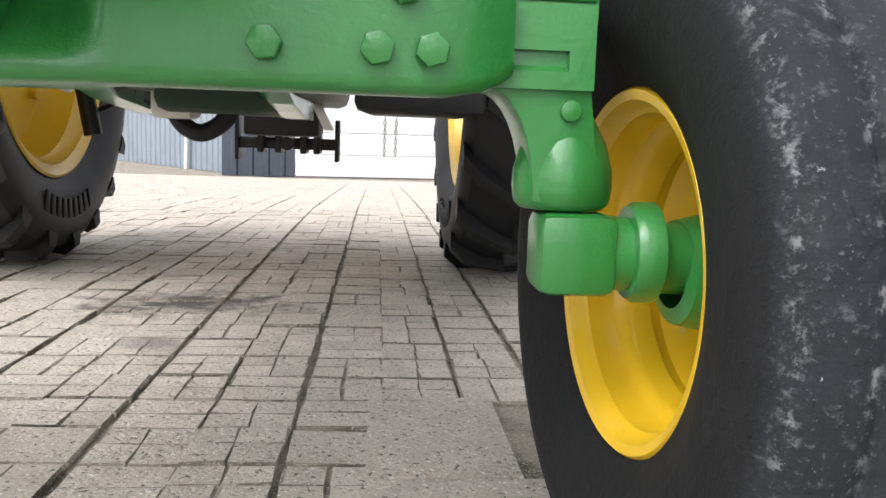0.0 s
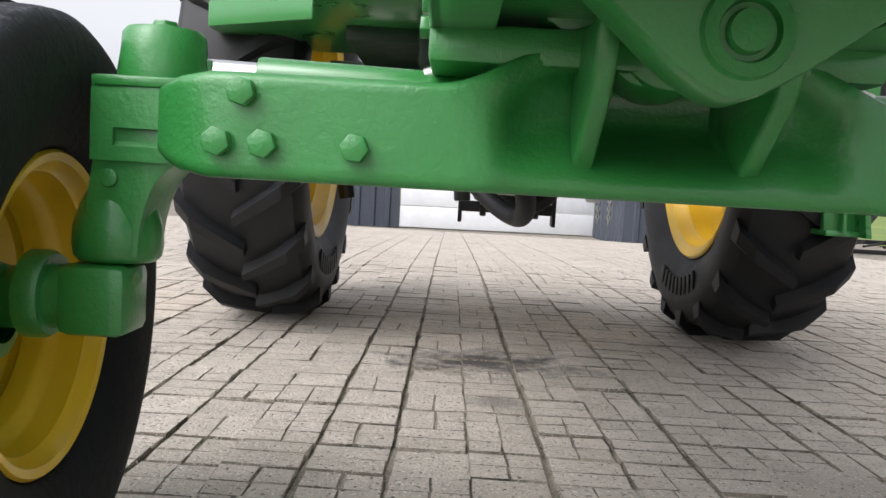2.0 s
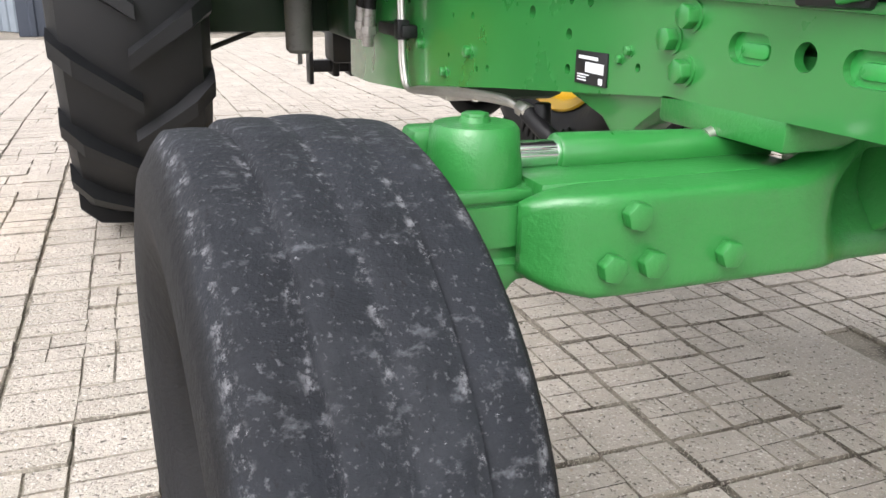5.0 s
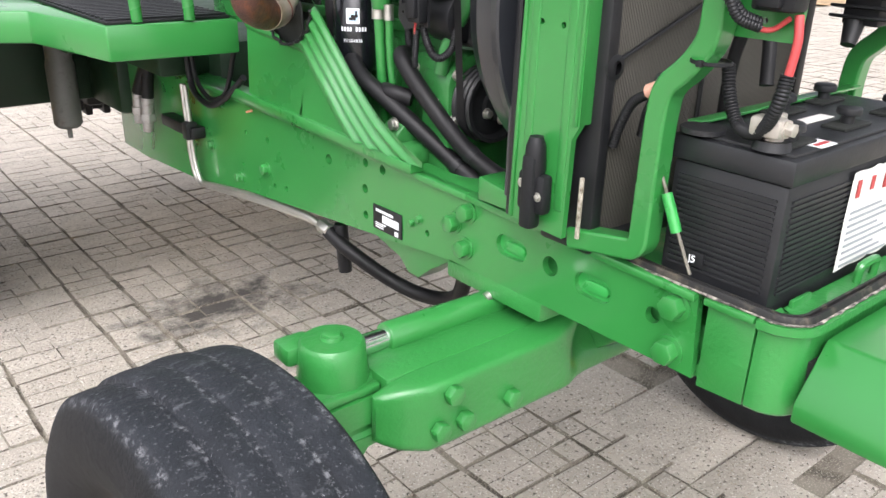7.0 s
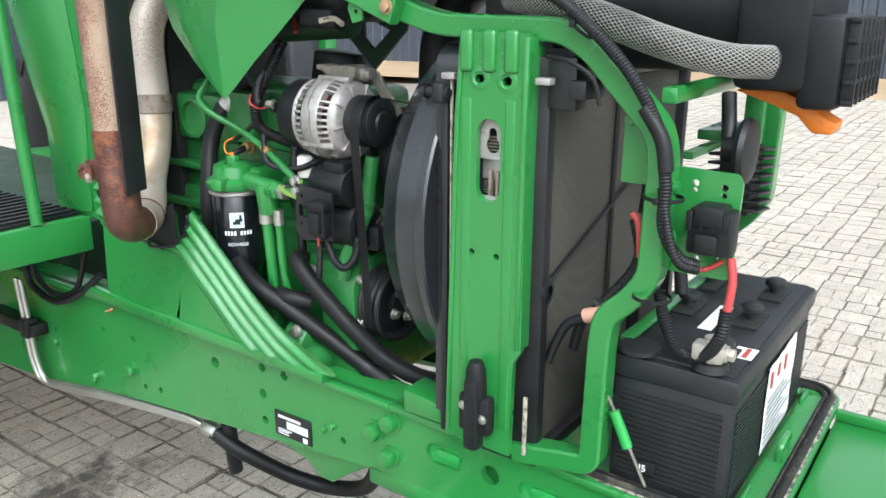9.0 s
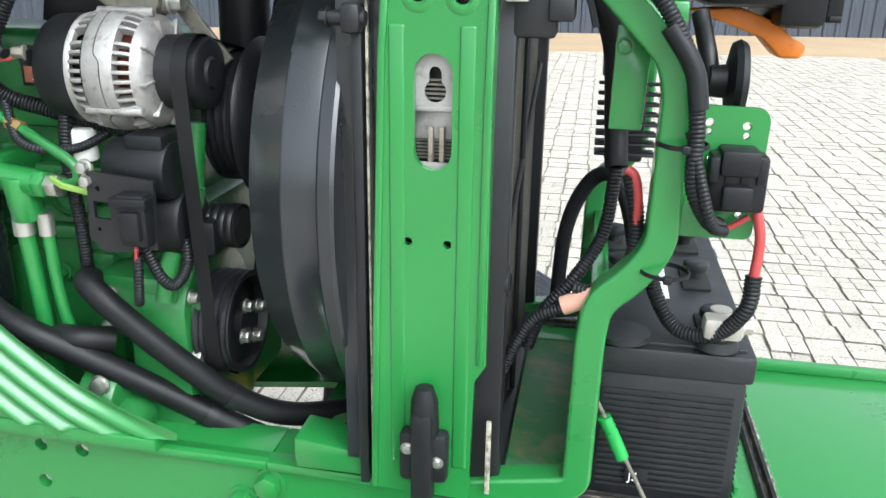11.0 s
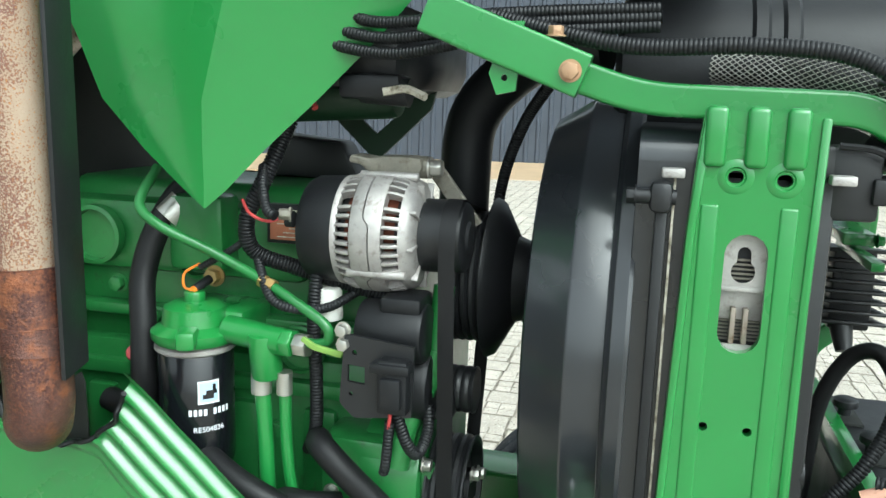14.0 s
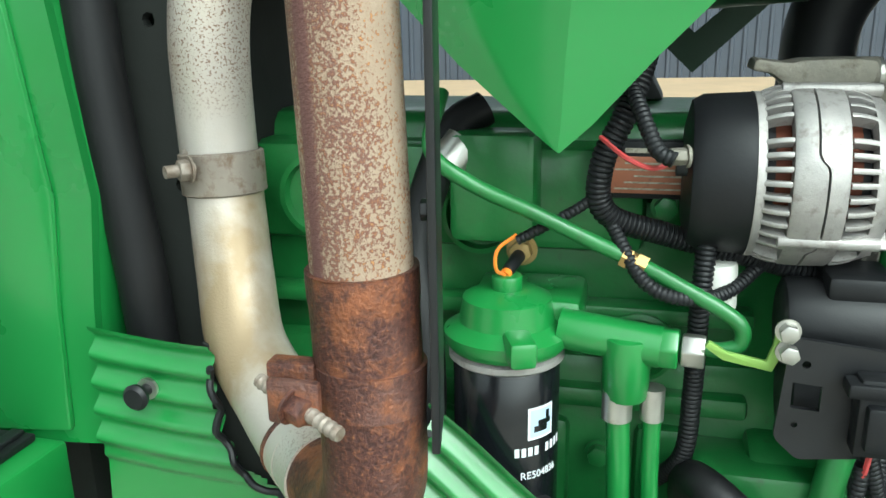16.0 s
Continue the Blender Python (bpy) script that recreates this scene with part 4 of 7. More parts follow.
# rear wheels --------------------------------------------------------
REAR_Y, REAR_R = 2.80, 0.985
RW = 0.285
for side, out in ((SIDES[0], -1), (SIDES[1], 1)):
    cx = -0.806 if out < 0 else 1.318
    hub_now = Vector((-0.835 if out < 0 else 1.497, 3.09, 1.058))
    GROUP[0] = Matrix.Translation(hub_now) @ Matrix.Scale(1.075, 4) @ Matrix.Translation((-cx, -REAR_Y, -REAR_R))
    p0, p1 = (cx, REAR_Y, REAR_R), (cx + 1, REAR_Y, REAR_R)
    prof = [(0.605, -0.175), (0.64, -0.20), (0.71, -0.238), (0.80, -0.248), (0.865, -0.24), (0.91, -0.21), (0.935, -0.12), (0.94, 0), (0.935, 0.12), (0.91, 0.21), (0.865, 0.24), (0.80, 0.248), (0.71, 0.238), (0.64, 0.20), (0.605, 0.175)]
    tyre = part("rear_wheel", lathe(B(), prof, p0, p1, 72), rubber_rear, tractor, "tall black lugged rear tyre on a yellow rim")
    # slanted lugs, alternating from side to side
    bm = B()
    count = 20
    for k in range(count * 2):
        hand = 1 if k % 2 else -1
        base = 2 * math.pi * (k / 2) / count
        t = bmesh.new()
        rows = []
        for i in range(5):
            w = i / 4
            across = hand * (-0.015 + 0.262 * w)
            ang = base - 0.19 * w + 0.09
            half = 0.030 + 0.012 * w
            top = 0.985 - 0.012 * w - (0.05 if i == 4 else 0)
            bot = 0.91 - (0.05 if i == 4 else 0)
            row = []
            for a, r in ((ang - half * 1.35, bot), (ang - half * 0.75, top), (ang + half * 0.75, top), (ang + half * 1.35, bot)):
                row.append(t.verts.new((cx + across, REAR_Y + r * math.cos(a), REAR_R + r * math.sin(a))))
            rows.append(row)
        for a, b in zip(rows, rows[1:]):
            for j in range(3):
                t.faces.new((a[j], a[j + 1], b[j + 1], b[j]))
        t.faces.new(rows[0])
        t.faces.new(rows[-1])
        part("lug", t, rubber_rear, tyre, sharp=25)
    bm.free()
    s = -out
    rim = [(0.608, 0.18), (0.612, 0.19), (0.60, 0.195), (0.58, 0.18), (0.555, 0.17), (0.545, 0.12), (0.525, 0.10), (0.515, 0.0), (0.49, -0.06), (0.40, -0.07), (0.0, -0.07)]
    bm = lathe(B(), [(r, s * h) for r, h in rim], p0, p1, 72)
    lathe(bm, [(0.608, -s * 0.18), (0.60, -s * 0.195), (0.58, -s * 0.18), (0.54, -s * 0.17), (0.525, -s * 0.10)], p0, p1, 72)
    part("rim", bm, yellow, tyre, "yellow steel rim")
    for k in range(8):
        a = 2 * math.pi * (k + 0.3) / 8
        part("wheel_nut", hex_bolt(B(), (cx + s * (-0.07), REAR_Y + 0.44 * math.cos(a), REAR_R + 0.44 * math.sin(a)), (s, 0, 0), 0.03, 0.03), yellow, tyre)
    # raised marks on the inner side wall, plain bars
    for k in range(9):
        a = -1.95 + 0.085 * k
        m = Matrix.Translation((cx + s * 0.246, REAR_Y + 0.745 * math.cos(a), REAR_R + 0.745 * math.sin(a))) @ Matrix.Rotation(a - math.pi / 2, 4, "X")
        t = box(bmesh.new(), -0.006, 0.006, -0.018, 0.018, -0.045, 0.045, 0.006)
        bmesh.ops.transform(t, matrix=m, verts=t.verts)
        part("sidewall_mark", t, rubber_rear, tyre)
    # axle tube to the middle
    group_at()
    bm = cyl(B(), hub_now - Vector((s * 0.05, 0, 0)), (CX + out * 0.25, 3.09, 1.058), 0.13, 0.17, 32)
    part("rear_axle_housing", bm, green_engine, tractor)

# gearbox, belly and rear linkage seen under the tractor
GROUP[0] = Matrix(((1.081, 0.029, 0.006, -0.014), (-0.01, 1.12, 0.021, -0.078), (-0.004, 0.02, 1.082, -0.048), (0, 0, 0, 1)))
# the belly's shadow is put into the gearbox's colour
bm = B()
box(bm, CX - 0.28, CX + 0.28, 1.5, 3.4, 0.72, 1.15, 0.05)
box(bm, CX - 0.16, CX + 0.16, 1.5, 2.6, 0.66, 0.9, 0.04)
part("gearbox", bm, shaded_green, tractor, "oily gearbox housing under the cab in shaded green")
bm = B()
box(bm, 0.72, 1.12, 1.6, 2.5, 0.68, 0.84, 0.03)
part("fuel_tank", bm, black, tractor, "black plastic fuel tank beside the gearbox")
bm = B()
box(bm, 0.11, 0.235, 1.64, 1.78, 0.64, 0.75, 0.02)
part("hydraulic_reservoir", bm, white_plastic, tractor, "dirty white plastic reservoir")
bm = plate(B(), [(0.50, 0.73), (0.54, 0.73), (0.60, 0.615), (0.56, 0.615)], "y", 2.38, 2.41, bevel=0.004)
part("support_strap", bm, white_plastic, tractor, "scuffed pale support strap")
bm = B()
box(bm, 0.0, 0.54, 3.42, 3.48, 0.50, 0.56, 0.006)
hitch = part("drawbar_hitch", bm, black_paint, tractor, "black rear hitch frame")
for x in (0.0, 0.52):
    part("hitch_plate", box(B(), x, x + 0.022, 3.40, 3.50, 0.44, 0.66, 0.004), black_paint, hitch)
for x in (0.12, 0.21, 0.34, 0.41):
    part("hitch_lug", box(B(), x, x + 0.035, 3.38, 3.52, 0.48, 0.66, 0.008), black_paint, hitch)
part("hitch_body", box(B(), 0.08, 0.46, 3.2, 3.4, 0.57, 0.8, 0.02), black_paint, hitch)
part("hitch_pin", cyl(B(), (0.28, 3.36, 0.53), (0.28, 3.54, 0.53), 0.035, seg=16), black_paint, hitch)
bm = hose([(0.14, 1.72, 0.76), (0.18, 1.71, 0.64), (0.25, 1.7, 0.60), (0.33, 1.69, 0.65), (0.38, 1.68, 0.76)], 0.028)
part("belly_hose", bm, hose_black, tractor)
for x in (0.78, 0.84):
    bm = B()
    for k in range(9):
        t = bmesh.new()
        sweep(t, [(x + 0.0 + 0.008 * math.sin(w * math.pi / 5) * (1 if k % 2 else 0), 3.45 + 0.008 * math.sin(w * math.pi / 5) * (0 if k % 2 else 1), 0.68 - k * 0.024 + 0.013 * math.cos(w * math.pi / 5)) for w in range(11)], 0.0035, 6)
        absorb(bm, t)
    part("check_chain", bm, steel, tractor)
bm = cyl(B(), (-0.60, 2.95, 0.85), (-0.545, 2.95, 0.55), 0.04, seg=16)
cyl(bm, (-0.55, 3.0, 0.66), (-0.2, 2.95, 0.80), 0.012, seg=10)
part("steering_linkage", bm, black_paint, tractor)
bm = B()
plate(bm, [(1.35, 0.575), (1.475, 0.575), (1.43, 0.92), (1.33, 0.92)], "y", 1.92, 1.95, bevel=0.004)
plate(bm, [(1.47, 0.56), (1.492, 0.56), (1.447, 0.92), (1.425, 0.92)], "y", 1.85, 2.1, bevel=0.004)
box(bm, 1.35, 1.475, 1.9, 2.1, 0.56, 0.58, 0.004)
box(bm, 1.40, 1.415, 1.88, 1.95, 0.575, 0.92, 0.004)
part("step_bracket", bm, green, tractor, "green step bracket on the far side")

bm = box(B(), 1.08, 1.29, 1.62, 2.05, 0.98, 1.9, 0.05, 3)
box(bm, 0.92, 1.12, 1.62, 1.95, 0.98, 1.12, 0.04, 3)
part("step_tank", bm, shroud_black, tractor, "grey-black moulded tank on the far side")
part("far_side_panel", box(B(), 1.295, 1.36, 1.62, 2.0, 0.96, 1.95, 0.006), green, tractor)

group_at()
# frame rails --------------------------------------------------------
RAIL = [(-0.325, 1.066), (0.25, 1.080), (1.3, 1.098), (2.45, 1.10), (2.45, 0.70), (2.2, 0.70), (1.7, 0.733), (1.35, 0.79), (0.97, 0.833), (0.65, 0.866), (0.35, 0.898), (0.25, 0.905), (-0.335, 0.908)]
HOLES = [(0.816, 1.019, 0.0145), (0.643, 1.052, 0.011), (0.570, 1.051, 0.012), (0.646, 0.983, 0.012), (0.644, 0.913, 0.011), (0.391, 0.942, 0.008), (0.004, 0.996, 0.0205), (-0.243, 0.991, 0.0155), (1.159, 0.995, 0.010), (1.056, 0.871, 0.009), (1.125, 0.862, 0.008), (1.30, 0.99, 0.007), (1.33, 0.88, 0.007)]
BOLTS = [(1.361, 0.830, 0.017), (1.173, 0.903, 0.019), (0.296, 0.999, 0.024), (0.249, 1.037, 0.024), (0.255, 0.951, 0.024), (-0.287, 1.028, 0.027), (-0.286, 0.941, 0.027), (0.421, 0.969, 0.011), (0.449, 0.951, 0.010), (1.557, 0.893, 0.018), (1.45, 1.05, 0.014)]
for side in SIDES:
    holes = [circle(y, z, r) for y, z, r in HOLES] + [oval(0.114, 0.998, 0.045, 0.023), oval(-0.105, 0.991, 0.045, 0.023)]
    bm = plate(B(), RAIL, "x", 0.0, 0.016, holes)
    for a, b in zip(RAIL[:3], RAIL[1:4]):
        plate(bm, [(a[0], a[1] - 0.016), (a[0], a[1]), (b[0], b[1]), (b[0], b[1] - 0.016)], "x", -0.012, 0.09, bevel=0.004)
    low = RAIL[4:]
    for a, b in zip(low, low[1:]):
        plate(bm, [(a[0], a[1]), (a[0], a[1] + 0.014), (b[0], b[1] + 0.014), (b[0], b[1])], "x", 0.005, 0.09)
    rail = part("frame_rail", side(bm), green, tractor, "green steel frame rail with punched holes")
    for y, z in ((0.114, 0.998), (-0.105, 0.991)):
        bm = plate(B(), oval(y, z, 0.046, 0.024), "x", 0.012, 0.02)
        plate(bm, oval(y - 0.004, z - 0.003, 0.03, 0.011), "x", 0.006, 0.016, bevel=0.003)
        part("oval_recess", side(bm), green_light, rail)
    for y, z, r in BOLTS:
        part("bolt", side(hex_bolt(B(), (0.0, y, z), (-1, 0, 0), r * 0.85, r * 0.9, 1.25, y * 9)), green, rail)
# ledge strip welded under the side shield
bm = plate(B(), [(0.42, 1.083), (0.42, 1.106), (1.30, 1.132), (1.34, 1.12), (1.34, 1.098)], "x", -0.03, 0.01, bevel=0.004)
part("shield_ledge", bm, green, tractor)
bm = plate(B(), [(0.04, 1.085), (0.04, 1.115), (0.2, 1.135), (0.2, 1.085)], "x", -0.022, 0.05, bevel=0.004)
part("cross_ledge", bm, green, tractor)

# maker's plate, with plain bars for its print
bm = box(B(), -0.004, 0.0, 0.487, 0.606, 0.893, 0.957, 0.0015)
bmesh.ops.rotate(bm, cent=(0, 0.546, 0.925), matrix=Matrix.Rotation(radians(-1.0), 3, "X"), verts=bm.verts)
idplate = part("data_plate", bm, black_paint, tractor, "small black data plate with white print")
for y0, y1, z0, z1 in ((0.52, 0.592, 0.941, 0.9475), (0.497, 0.565, 0.9165, 0.936), (0.55, 0.594, 0.9095, 0.912), (0.56, 0.594, 0.9045, 0.907), (0.56, 0.594, 0.899, 0.9015), (0.499, 0.513, 0.897, 0.909)):
    part("print_bar", box(B(), -0.0052, -0.0038, y0, y1, z0, z1, 0), badge_white, idplate)

# front support casting with the battery tray --------------------------
def corner_line(inset=0.0, n=8, start=-0.33):
    """The rounded nose of the tray in plan, from the near side across to the far side."""
    a = [(0.0 + inset, start), (0.0 + inset, -0.445)]
    c = (0.055, -0.445)
    r = 0.055 - inset
    arc = [(c[0] - r * math.cos(k * math.pi / 2 / n), c[1] - r * math.sin(k * math.pi / 2 / n)) for k in range(1, n + 1)]
    half = a + arc + [(CX, -0.50 + inset)]
    return half + [(2 * CX - x, y) for x, y in reversed(half[:-1])]


def ribbon(bm, line, section):
    """Sweeps a section of (outward, z) along a plan line."""
    rings = []
    pts = [Vector((x, y, 0)) for x, y in line]
    for i, q in enumerate(pts):
        d = (pts[min(i + 1, len(pts) - 1)] - pts[max(i - 1, 0)]).normalized()
        n = Vector((-d.y, d.x, 0)) * -1
        rings.append([bm.verts.new(q + n * o + Vector((0, 0, z))) for o, z in section])
    m = len(section)
    for a, b in zip(rings, rings[1:]):
        for k in range(m):
            bm.faces.new((a[k], a[(k + 1) % m], b[(k + 1) % m], b[k]))
    bm.faces.new(rings[0])
    bm.faces.new(rings[-1])
    return bm


bm = ribbon(B(), corner_line(start=-0.436), [(0.0, 0.905), (0.004, 0.91), (0.0, 1.045), (0.012, 1.052), (0.012, 1.066), (-0.06, 1.066), (-0.06, 1.05), (-0.02, 1.045), (-0.02, 0.905)])
nose = part("front_support", bm, green_cast, tractor, "green cast front support with a rounded nose")
for side in SIDES:
    bm = plate(B(), [(-0.345, 0.898), (-0.431, 0.903), (-0.431, 1.052), (-0.345, 1.052)], "x", 0.001, 0.02, bevel=0.002)
    side_plate = part("side_plate", side(bm), green_cast, nose, "flat green side plate of the front support")
    part("lip", side(box(B(), -0.011, 0.05, -0.431, -0.341, 1.053, 1.0655, 0.003)), green, side_plate)
bm = plate(B(), corner_line(0.03), "z", 1.035, 1.05)
box(bm, 0.02, 0.61, -0.33, 0.2, 1.05, 1.066, 0.004)
part("tray_floor", bm, green_dusty, nose, "dusty green tray floor")
bm = plate(B(), corner_line(0.014), "z", 0.907, 0.93)
box(bm, 0.03, 0.6, -0.45, 0.22, 0.93, 1.0, 0.02)
part("support_underside", bm, green_cast, nose)
for x in (0.07, 0.52):
    part("battery_stop", box(B(), x, x + 0.06, -0.45, -0.442, 1.045, 1.078, 0.002), green, nose)
bm = hose([(0.26, -0.462, 1.05), (0.258, -0.464, 1.088), (0.268, -0.465, 1.098), (0.31, -0.465, 1.098), (0.32, -0.464, 1.088), (0.318, -0.462, 1.05)], 0.0075, 8)
part("tie_loop", bm, green, nose)
# rubber seal round the tray
line = [(0.006, 0.12), (0.006, 0.0), (0.010, -0.17), (0.006, -0.30)] + corner_line(0.004)[2:-2] + [(0.624, -0.30), (0.618, -0.17), (0.624, 0.0), (0.624, 0.12)]
bm = ribbon(B(), [(x, y) for x, y in line], [(-0.018, 1.0665), (0.006, 1.0665), (0.007, 1.072), (0.003, 1.080), (-0.002, 1.079), (-0.0045, 1.0695), (-0.009, 1.0695), (-0.0105, 1.076), (-0.014, 1.077), (-0.018, 1.072)])
seal = part("rubber_seal", bm, rubber_dusty, tractor, "dusty black rubber seal along the tray's edge")
rng = random.Random(31)
fine = []
for (ax_, ay_), (bx_, by_) in zip(line, line[1:]):
    n_ = max(1, int(math.hypot(bx_ - ax_, by_ - ay_) / 0.02))
    fine += [(ax_ + (bx_ - ax_) * k / n_, ay_ + (by_ - ay_) * k / n_) for k in range(n_)]
fine = [(x + rng.uniform(-0.0022, 0.0022), y + rng.uniform(-0.0022, 0.0022)) for x, y in fine]
part("worn_lip", ribbon(B(), fine, [(-0.004, 1.0668), (0.0105, 1.0668), (0.0112, 1.0685), (0.004, 1.0705), (-0.004, 1.0705)]), lip_worn, seal, "frayed pale outer lip")
# weight block ahead of the nose
bm = plate(B(), [(0.0, 0.915), (0.63, 0.915), (0.63, 0.95), (0.56, 1.04), (0.07, 1.04), (0.0, 0.95)], "y", -1.10, -0.512, bevel=0.006)
block = part("front_carrier", bm, green, tractor, "green front weight carrier box")
part("rim_lip", box(B(), 0.54, 0.56, -1.10, -0.512, 1.04, 1.062, 0.004), green, block)
# black sheet painting the shade between carrier and nose
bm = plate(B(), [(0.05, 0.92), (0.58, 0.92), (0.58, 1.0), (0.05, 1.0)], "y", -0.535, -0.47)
part("gap_shade", bm, shade_and_liner_black, block)

# battery ---------------------------------------------------------------
battery = thing("battery", (0.3, -0.33, 1.05), "large black tractor battery with screw caps in its tray", "battery")
bm = box(B(), 0.025, 0.568, -0.43, -0.226, 1.052, 1.27, 0.008)
case = part("case", bm, battery_black, battery, "ribbed black battery case")
for k in range(17):
    z = 1.09 + k * 0.0095
    part("case_rib", box(B(), 0.0215, 0.0265, -0.415, -0.24, z, z + 0.0045, 0), battery_black, case)
    part("case_rib", box(B(), 0.04, 0.55, -0.4335, -0.429, z, z + 0.0045, 0), battery_black, case)
bm = box(B(), 0.018, 0.575, -0.437, -0.219, 1.27, 1.312, 0.007)
box(bm, 0.03, 0.56, -0.425, -0.23, 1.31, 1.318, 0.004)
lid = part("lid", bm, battery_black, battery)
for x, y in ((0.085, -0.385), (0.28, -0.38), (0.455, -0.38), (0.285, -0.262), (0.445, -0.255)):
    # a dark pad draws the shaded hollow round each cap
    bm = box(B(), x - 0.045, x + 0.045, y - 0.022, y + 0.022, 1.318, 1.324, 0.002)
    part("cap_recess_shade", bm, shade_and_liner_black, lid)
    bm = lathe(B(), [(0.010, 1.32), (0.0115, 1.337), (0.0195, 1.339), (0.021, 1.342), (0.020, 1.350), (0.016, 1.353), (0, 1.353)], (x, y, 0), (x, y, 1), 20)
    part("cap", bm, battery_black, lid)
bm = lathe(B(), [(0.0, 1.326), (0.036, 1.326), (0.036, 1.318), (0.03, 1.316)], (0.02 + 0.02, -0.262, 0), (0.04, -0.262, 1), 24)
part("vent_disc", bm, battery_black, lid)
for n_, (x0, x1, y0, y1) in enumerate(((0.19, 0.33, -0.335, -0.31), (0.10, 0.15, -0.43, -0.395))):
    part("top_label", box(B(), x0, x1, y0, y1, 1.3185, 1.3195, 0), paper if n_ == 0 else badge_white, lid, "pale printed label")
part("label_mark", box(B(), 0.105, 0.145, -0.42, -0.412, 1.3195, 1.3203, 0), red, lid)
rng = random.Random(5)
bm = B()
grid = [[bm.verts.new((0.22 + 0.021 * i + rng.uniform(-0.003, 0.003) * (0 < i < 10), -0.4358 - rng.choice((0, 0.0004, 0.0013)), 1.085 + 0.0222 * k + (rng.uniform(-0.004, 0.004) if k in (0, 8) else 0))) for k in range(9)] for i in range(11)]
for i in range(10):
    for k in range(8):
        bm.faces.new((grid[i][k], grid[i + 1][k], grid[i + 1][k + 1], grid[i][k + 1]))
bmesh.ops.solidify(bm, geom=bm.faces[:], thickness=0.0008)
label = part("warning_label", bm, paper, battery, "crumpled white warning label with print")
for k in range(9):
    part("print_bar", box(B(), 0.235, 0.41 - 0.03 * (k % 3), -0.4386, -0.4372, 1.09 + k * 0.012, 1.094 + k * 0.012, 0), grey_door, label)
for k in range(3):
    part("print_mark", box(B(), 0.24 + 0.05 * k, 0.252 + 0.05 * k, -0.4386, -0.4372, 1.214 + 0.006 * (k % 2), 1.244, 0), red, label)
bm = cyl(B(), (0.035, -0.384, 1.318), (0.035, -0.384, 1.332), 0.029, 0.026, 24)
part("terminal_base", bm, battery_black, lid)
bm = cyl(B(), (0.035, -0.384, 1.33), (0.035, -0.384, 1.372), 0.016, 0.014, 16)
box(bm, 0.0, 0.03, -0.41, -0.36, 1.34, 1.37, 0.006)
hex_bolt(bm, (0.02, -0.41, 1.355), (0, -1, 0), 0.011, 0.012)
part("terminal_clamp", bm, terminal_grey, battery, "oxidised grey terminal clamp")
bm = plate(B(), [(-0.243, 1.322), (-0.243, 1.327), (-0.218, 1.327), (-0.218, 1.285), (-0.2225, 1.285), (-0.2225, 1.322)], "x", 0.06, 0.63, bevel=0.001)
part("hold_down_bar", bm, green, tractor, "green angle bar clamping the battery")
# stamp on the case
fnt = bpy.data.curves.new("J5", "FONT")
fnt.body, fnt.size, fnt.extrude = "J5", 0.018 * U, 0.0006
txt = new("tmp_text", fnt)
bpy.context.view_layer.update()
tm = bpy.data.meshes.new_from_object(txt.evaluated_get(bpy.context.evaluated_depsgraph_get()))
bpy.data.objects.remove(txt)
tm.materials.clear()
tm.materials.append(badge_white)
stamp = new("stamp", tm)
stamp.parent = battery
stamp.matrix_local = Matrix.Translation(Vector((0.0165, -0.285, 1.105)) * U - ORIGIN[battery]) @ Matrix.Rotation(radians(-90), 4, "Z") @ Matrix.Rotation(radians(90), 4, "X")
tagged(stamp, "white stamped letters J5")
part("stamp_patch", box(B(), 0.0172, 0.0215, -0.312, -0.28, 1.10, 1.125, 0.001), black, battery)

# radiator, shroud and posts --------------------------------------------------
bm = box(B(), -0.012, 0.64, -0.085, 0.005, 1.075, 1.765, 0.004)
rad = part("radiator", bm, core, tractor, "dusty dark radiator core")
bm = B()
for x0, x1 in ((-0.022, 0.006), (0.624, 0.652)):
    box(bm, x0, x1, -0.105, 0.02, 1.07, 1.77, 0.006)
box(bm, -0.022, 0.652, -0.105, 0.02, 1.75, 1.80, 0.008)
box(bm, -0.022, 0.652, -0.105, 0.02, 1.06, 1.09, 0.008)
part("radiator_frame", bm, black_paint, rad)
bm = cyl(B(), (0.0, -0.093, 1.40), (0.60, -0.093, 1.62), 0.0042, seg=8)
lathe(bm, [(0.012, -0.01), (0.022, -0.008), (0.022, 0.008), (0.012, 0.01)], (0.0, -0.098, 1.40), (0.0, -0.2, 1.40), 16)
part("tie_rod", bm, black_paint, rad)
part("tie_rod", cyl(B(), (0.28, -0.093, 1.09), (0.28, -0.093, 1.75), 0.005, seg=8), black_paint, rad)
bm = box(B(), -0.044, -0.038, -0.094, -0.087, 1.095, 1.21, 0.001)
box(bm, -0.044, -0.038, 0.071, 0.074, 1.13, 1.76, 0.0005)
part("edge_seal", bm, cream, rad, "worn cream edge seal")
for y in (-0.105, 0.075):
    bm = box(B(), -0.052, -0.03, y - 0.013, y + 0.013, 1.757, 1.768, 0.002)
    part("clip", bm, alu, rad, "small bright clip")
bm = box(B(), -0.022, 0.02, -0.15, -0.095, 1.715, 1.80, 0.006)
box(bm, -0.03, 0.04, -0.17, -0.14, 1.735, 1.765, 0.004)
part("top_bracket", bm, black_paint, rad)

